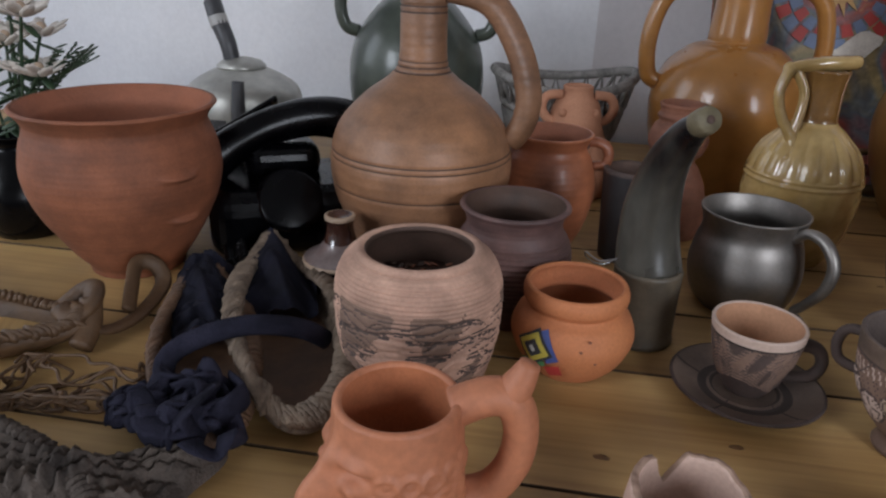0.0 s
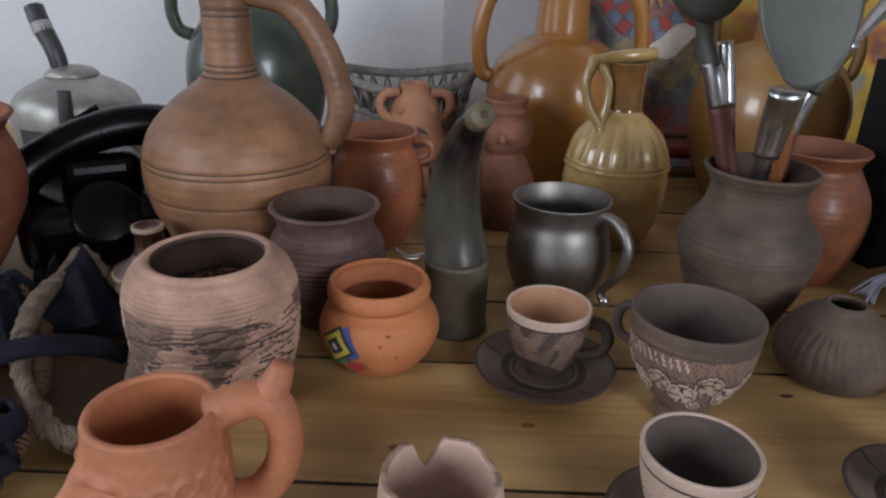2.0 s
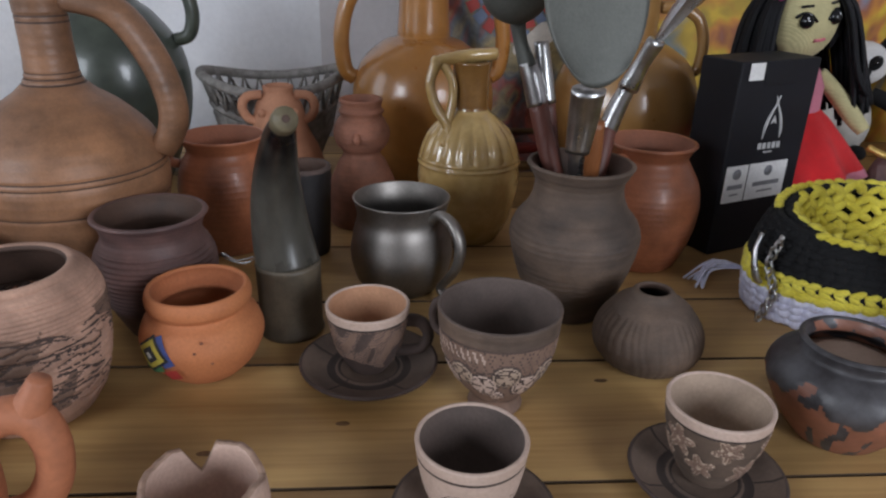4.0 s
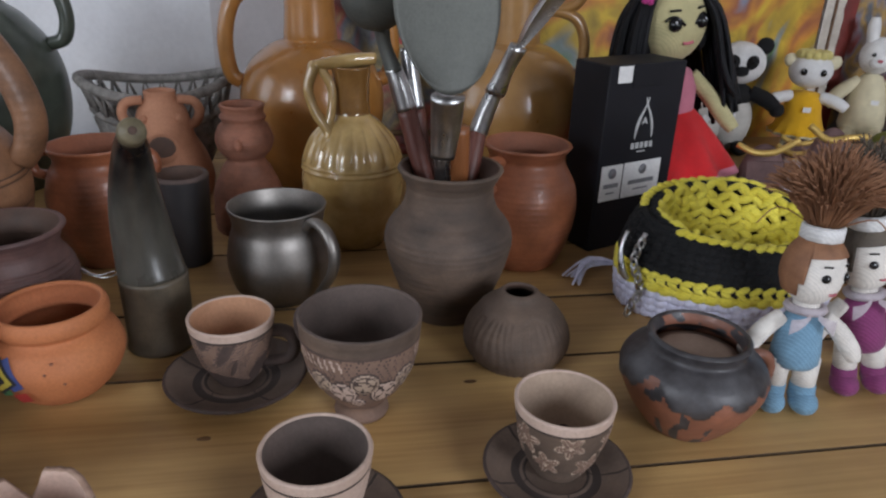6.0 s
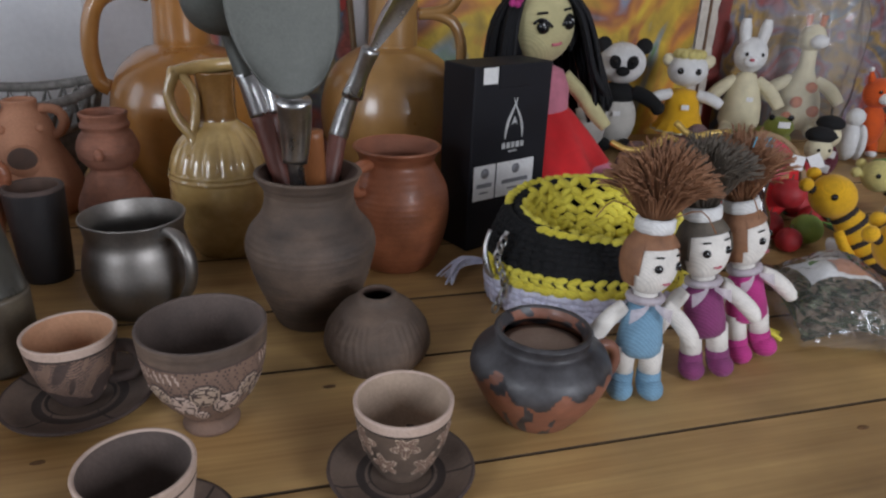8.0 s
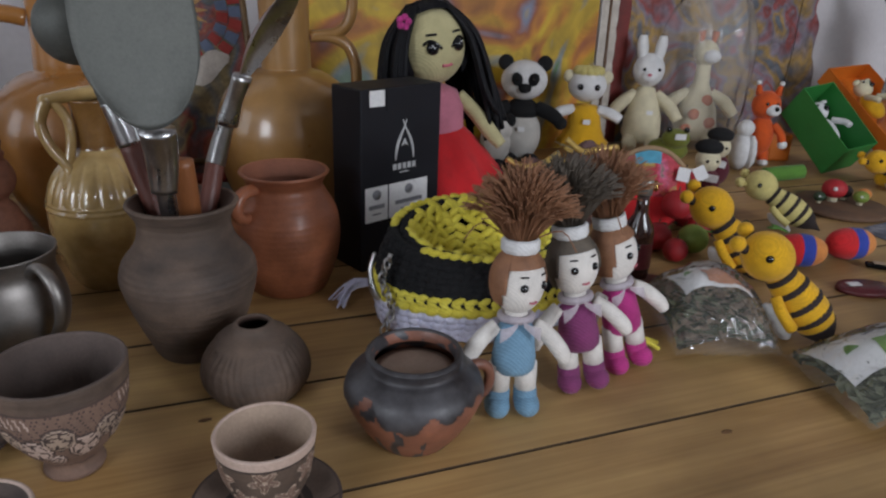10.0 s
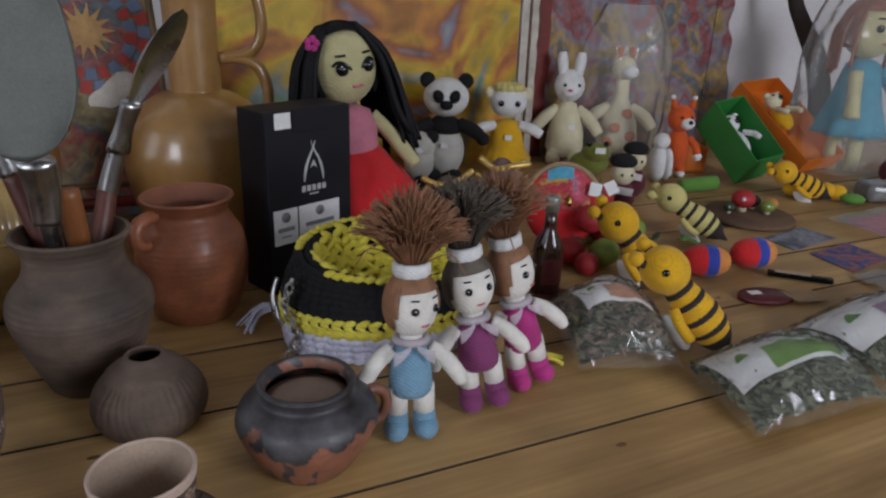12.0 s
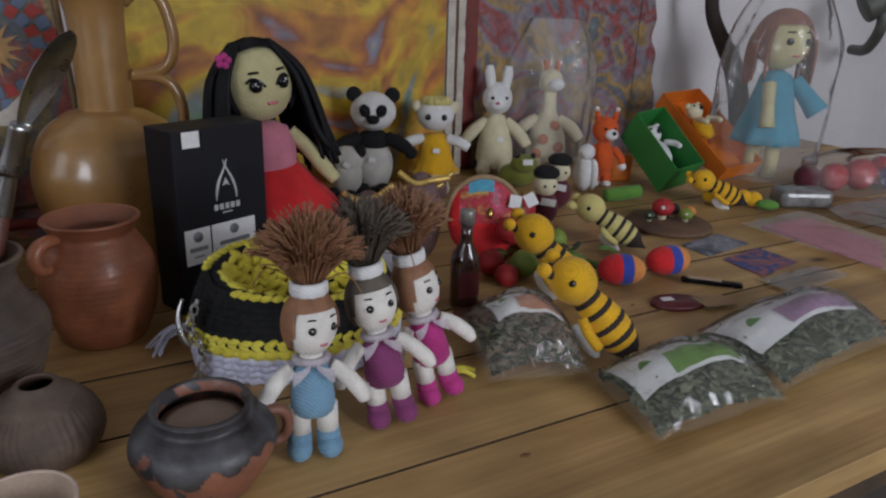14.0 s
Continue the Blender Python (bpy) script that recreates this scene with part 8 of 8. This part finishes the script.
sunp, q = canvas("folk_painting", 0.525, 0.835, 1.42, 1.255, 0.0, 0.62, P1, "leaning folk painting with a sun of red and blue petals", None)
for z, h, mt in ((0.012, 0.02, M_OLDGOLD), (0.045, 0.022, M_DARKRED), (0.075, 0.012, M_OLDGOLD)):
    part("border", Shape().tube([q(0.525, z, 0.004), q(0.68, z, 0.004), q(0.835, z, 0.004)], h * 0.5, mt, 6, n=1), sunp)
for xx in (0.528, 0.832):
    part("border", Shape().tube([q(xx, 0.0, 0.003), q(xx, 0.3, 0.003), q(xx, 0.62, 0.003)], 0.006, M_OLDGOLD, 6, n=1), sunp)
M_PETR = mat("red_paint", (0.4, 0.04, 0.03), rough=0.6)
M_PETB = mat("grey_blue_paint", (0.14, 0.18, 0.28), rough=0.6)
M_SUN = mat("ochre_sun_paint", (0.5, 0.28, 0.1), (0.35, 0.2, 0.07), rough=0.6, scale=60)
cx, cz = 0.722, 0.336
for r0, r1, k, ph in ((0.062, 0.082, 22, 0.0), (0.084, 0.106, 26, 0.5)):
    for i in range(k):
        a, b = 2 * math.pi * (i + ph) / k, 2 * math.pi * (i + ph + 0.8) / k
        part("petal", Shape().add([q(cx + r * math.cos(w), cz + r * math.sin(w), 0.002 + 0.0006 * (r0 > 0.07)) for r, w in ((r0, a), (r1, a), (r1, b), (r0, b))], [(0, 1, 2, 3)], M_PETR if (i % 2) ^ (r0 > 0.07) else M_PETB, smooth=False), sunp)
for i in range(14):
    a = 2 * math.pi * i / 14
    part("ray", Shape().add([q(cx + 0.05 * math.cos(a), cz + 0.05 * math.sin(a), 0.003), q(cx + 0.025 * math.cos(a + 0.2), cz + 0.025 * math.sin(a + 0.2), 0.003), q(cx + 0.025 * math.cos(a - 0.2), cz + 0.025 * math.sin(a - 0.2), 0.003)], [(0, 1, 2)], M_SUN, smooth=False), sunp)
part("sun_disc", Shape().add([q(cx + 0.027 * math.cos(2 * math.pi * i / 20), cz + 0.027 * math.sin(2 * math.pi * i / 20), 0.004) for i in range(20)], [tuple(range(20))], M_SUN, smooth=False), sunp)
part("cloud", Shape().add([q(cx + 0.03 + 0.045 * math.cos(2 * math.pi * i / 18), cz - 0.1 + (0.022 + 0.006 * math.sin(5 * i)) * math.sin(2 * math.pi * i / 18) + 0.02 * math.cos(2 * math.pi * i / 18), 0.004) for i in range(18)], [tuple(range(18))], M_TORN, smooth=False), sunp)

absp, q = canvas("abstract_painting", 0.93, 1.705, 1.508, 1.498, 0.0, 0.85, P2, "large abstract painting in yellow, orange, green and blue")
part("edge_strip", Shape().sheet(lambda u, v: tuple(q(1.708 + 0.022 * u + 0.004 * noise.noise((0, v * 30, u)), 0.85 * v, 0.004)), 3, 40, M_TORN), absp, "torn white edge strip")
part("edge_line", Shape().tube([q(1.732, 0.85 * k / 8, 0.006) for k in range(9)], 0.0035, M_SOLE, 6, n=1), absp)
part("edge_strip", Shape().sheet(lambda u, v: tuple(q(1.737 + 0.02 * u + 0.004 * noise.noise((4, v * 30, u)), 0.85 * v, 0.004)), 3, 40, M_TORN), absp, "torn white edge strip")

texp, q = canvas("textile_panel", 1.762, 2.37, 1.53, 1.528, 0.0, 0.85, P3, "hanging textile panel in red, grey and violet patches")
part("ragged_edge", Shape().sheet(lambda u, v: tuple(q(2.368 + u * (0.11 - 0.11 * v + 0.012 * noise.noise((1, v * 16, 0)) + 0.006 * math.sin(40 * v)), 0.85 * v, 0.003)), 4, 50, P3), texp, "ragged dark textile edge")
part("red_band", Shape().sheet(lambda u, v: tuple(q(1.765 + 0.05 * u + 0.01 * noise.noise((7, v * 12, u)), 0.85 * v, 0.003)), 3, 30, M_DARKRED), texp, "dark red woven band")

M_BARK = mat("dark_bark", (0.045, 0.028, 0.02), (0.018, 0.012, 0.01), rough=0.85, scale=30, bump=1.0, bscale=120)
single("driftwood_branch", Shape().tube([(0.075, -0.05, 0.0), (0.072, -0.05, 0.08), (0.062, -0.045, 0.15), (0.045, -0.035, 0.22), (0.02, -0.02, 0.29), (-0.022, 0.01, 0.37), (-0.045, 0.03, 0.43), (-0.055, 0.04, 0.52)], [0.03, 0.029, 0.027, 0.026, 0.024, 0.019, 0.017, 0.016], M_BARK, 14, flat=1.2, n=6), at(2.53, 0.95), "dark crooked driftwood branch standing on the table", "branch")
lampf = thing("wall_spotlight", at(3.1, 0.83, 0, -50), "small grey metal spotlight fixed at the wall", "lamp")
part("head", Shape().lathe([(0, 0), (0.05, 0), (0.052, 0.006), (0.045, 0.05), (0.03, 0.085), (0, 0.09)], M_DULLSTEEL, 32, m=Matrix.Translation((0, 0, 0.46)) @ Euler((0, radians(60), 0)).to_matrix().to_4x4()), lampf)
part("stem", Shape().tube([(0.06, 0, 0.47), (0.065, 0, 0.4), (0.07, 0.1, 0.33), (0.07, 0.24, 0.32)], 0.018, M_DULLSTEEL, 12), lampf)

# ---- the table's planks, piece by piece ----
M_KNOT = mat("dark_knot", (0.2, 0.1, 0.04), (0.1, 0.05, 0.02), rough=0.6, scale=120)
rnd = random.Random(11)
for i in range(len(CUTS) - 1):
    lo, hi = CUTS[i] + (0.0013 if i else 0.0), CUTS[i + 1] - 0.0013
    s = Shape().box((0, 0, 0), (4.2, hi - lo, 0.034), M_PINE, bevel=0.0009, sides=1)
    pl = part("plank", s, table)
    pl.data.materials.append(M_GAP)
    for fc in pl.data.polygons:
        fc.material_index = 1 if abs(fc.normal.y) > 0.5 and (i or fc.normal.y > 0) else 0
    pl.location = (0.9, (lo + hi) / 2, -0.017 - rnd.uniform(0, 0.0008))
    for kx, ky in ((0.317, 0.438), (0.574, 0.457), (0.876, 0.262), (1.03, 0.205), (1.295, 0.295), (1.44, 0.385), (1.33, 0.33), (0.3, 0.362), (0.62, 0.76), (0.47, 0.79), (1.62, 0.28), (0.2, 0.42)):
        q = ROOM.inverted() @ Vector((kx, ky, 0))
        if lo + 0.01 < q.y < hi - 0.01:
            size = rnd.uniform(0.003, 0.006)
            kn = part("knot", Shape().lathe([(0, 0), (1, 0), (0.9, 0.00025), (0.45, 0.0004), (0, 0.0005)], M_KNOT, 18, lambda a, z, j: 0.25 * noise.noise((a, kx * 40, j)), m=Matrix.Diagonal((size * 1.6, size * 0.75, 1, 1))), pl, "dark knot in the plank")
            kn.location = (q.x - 0.9, q.y - (lo + hi) / 2, 0.0168)
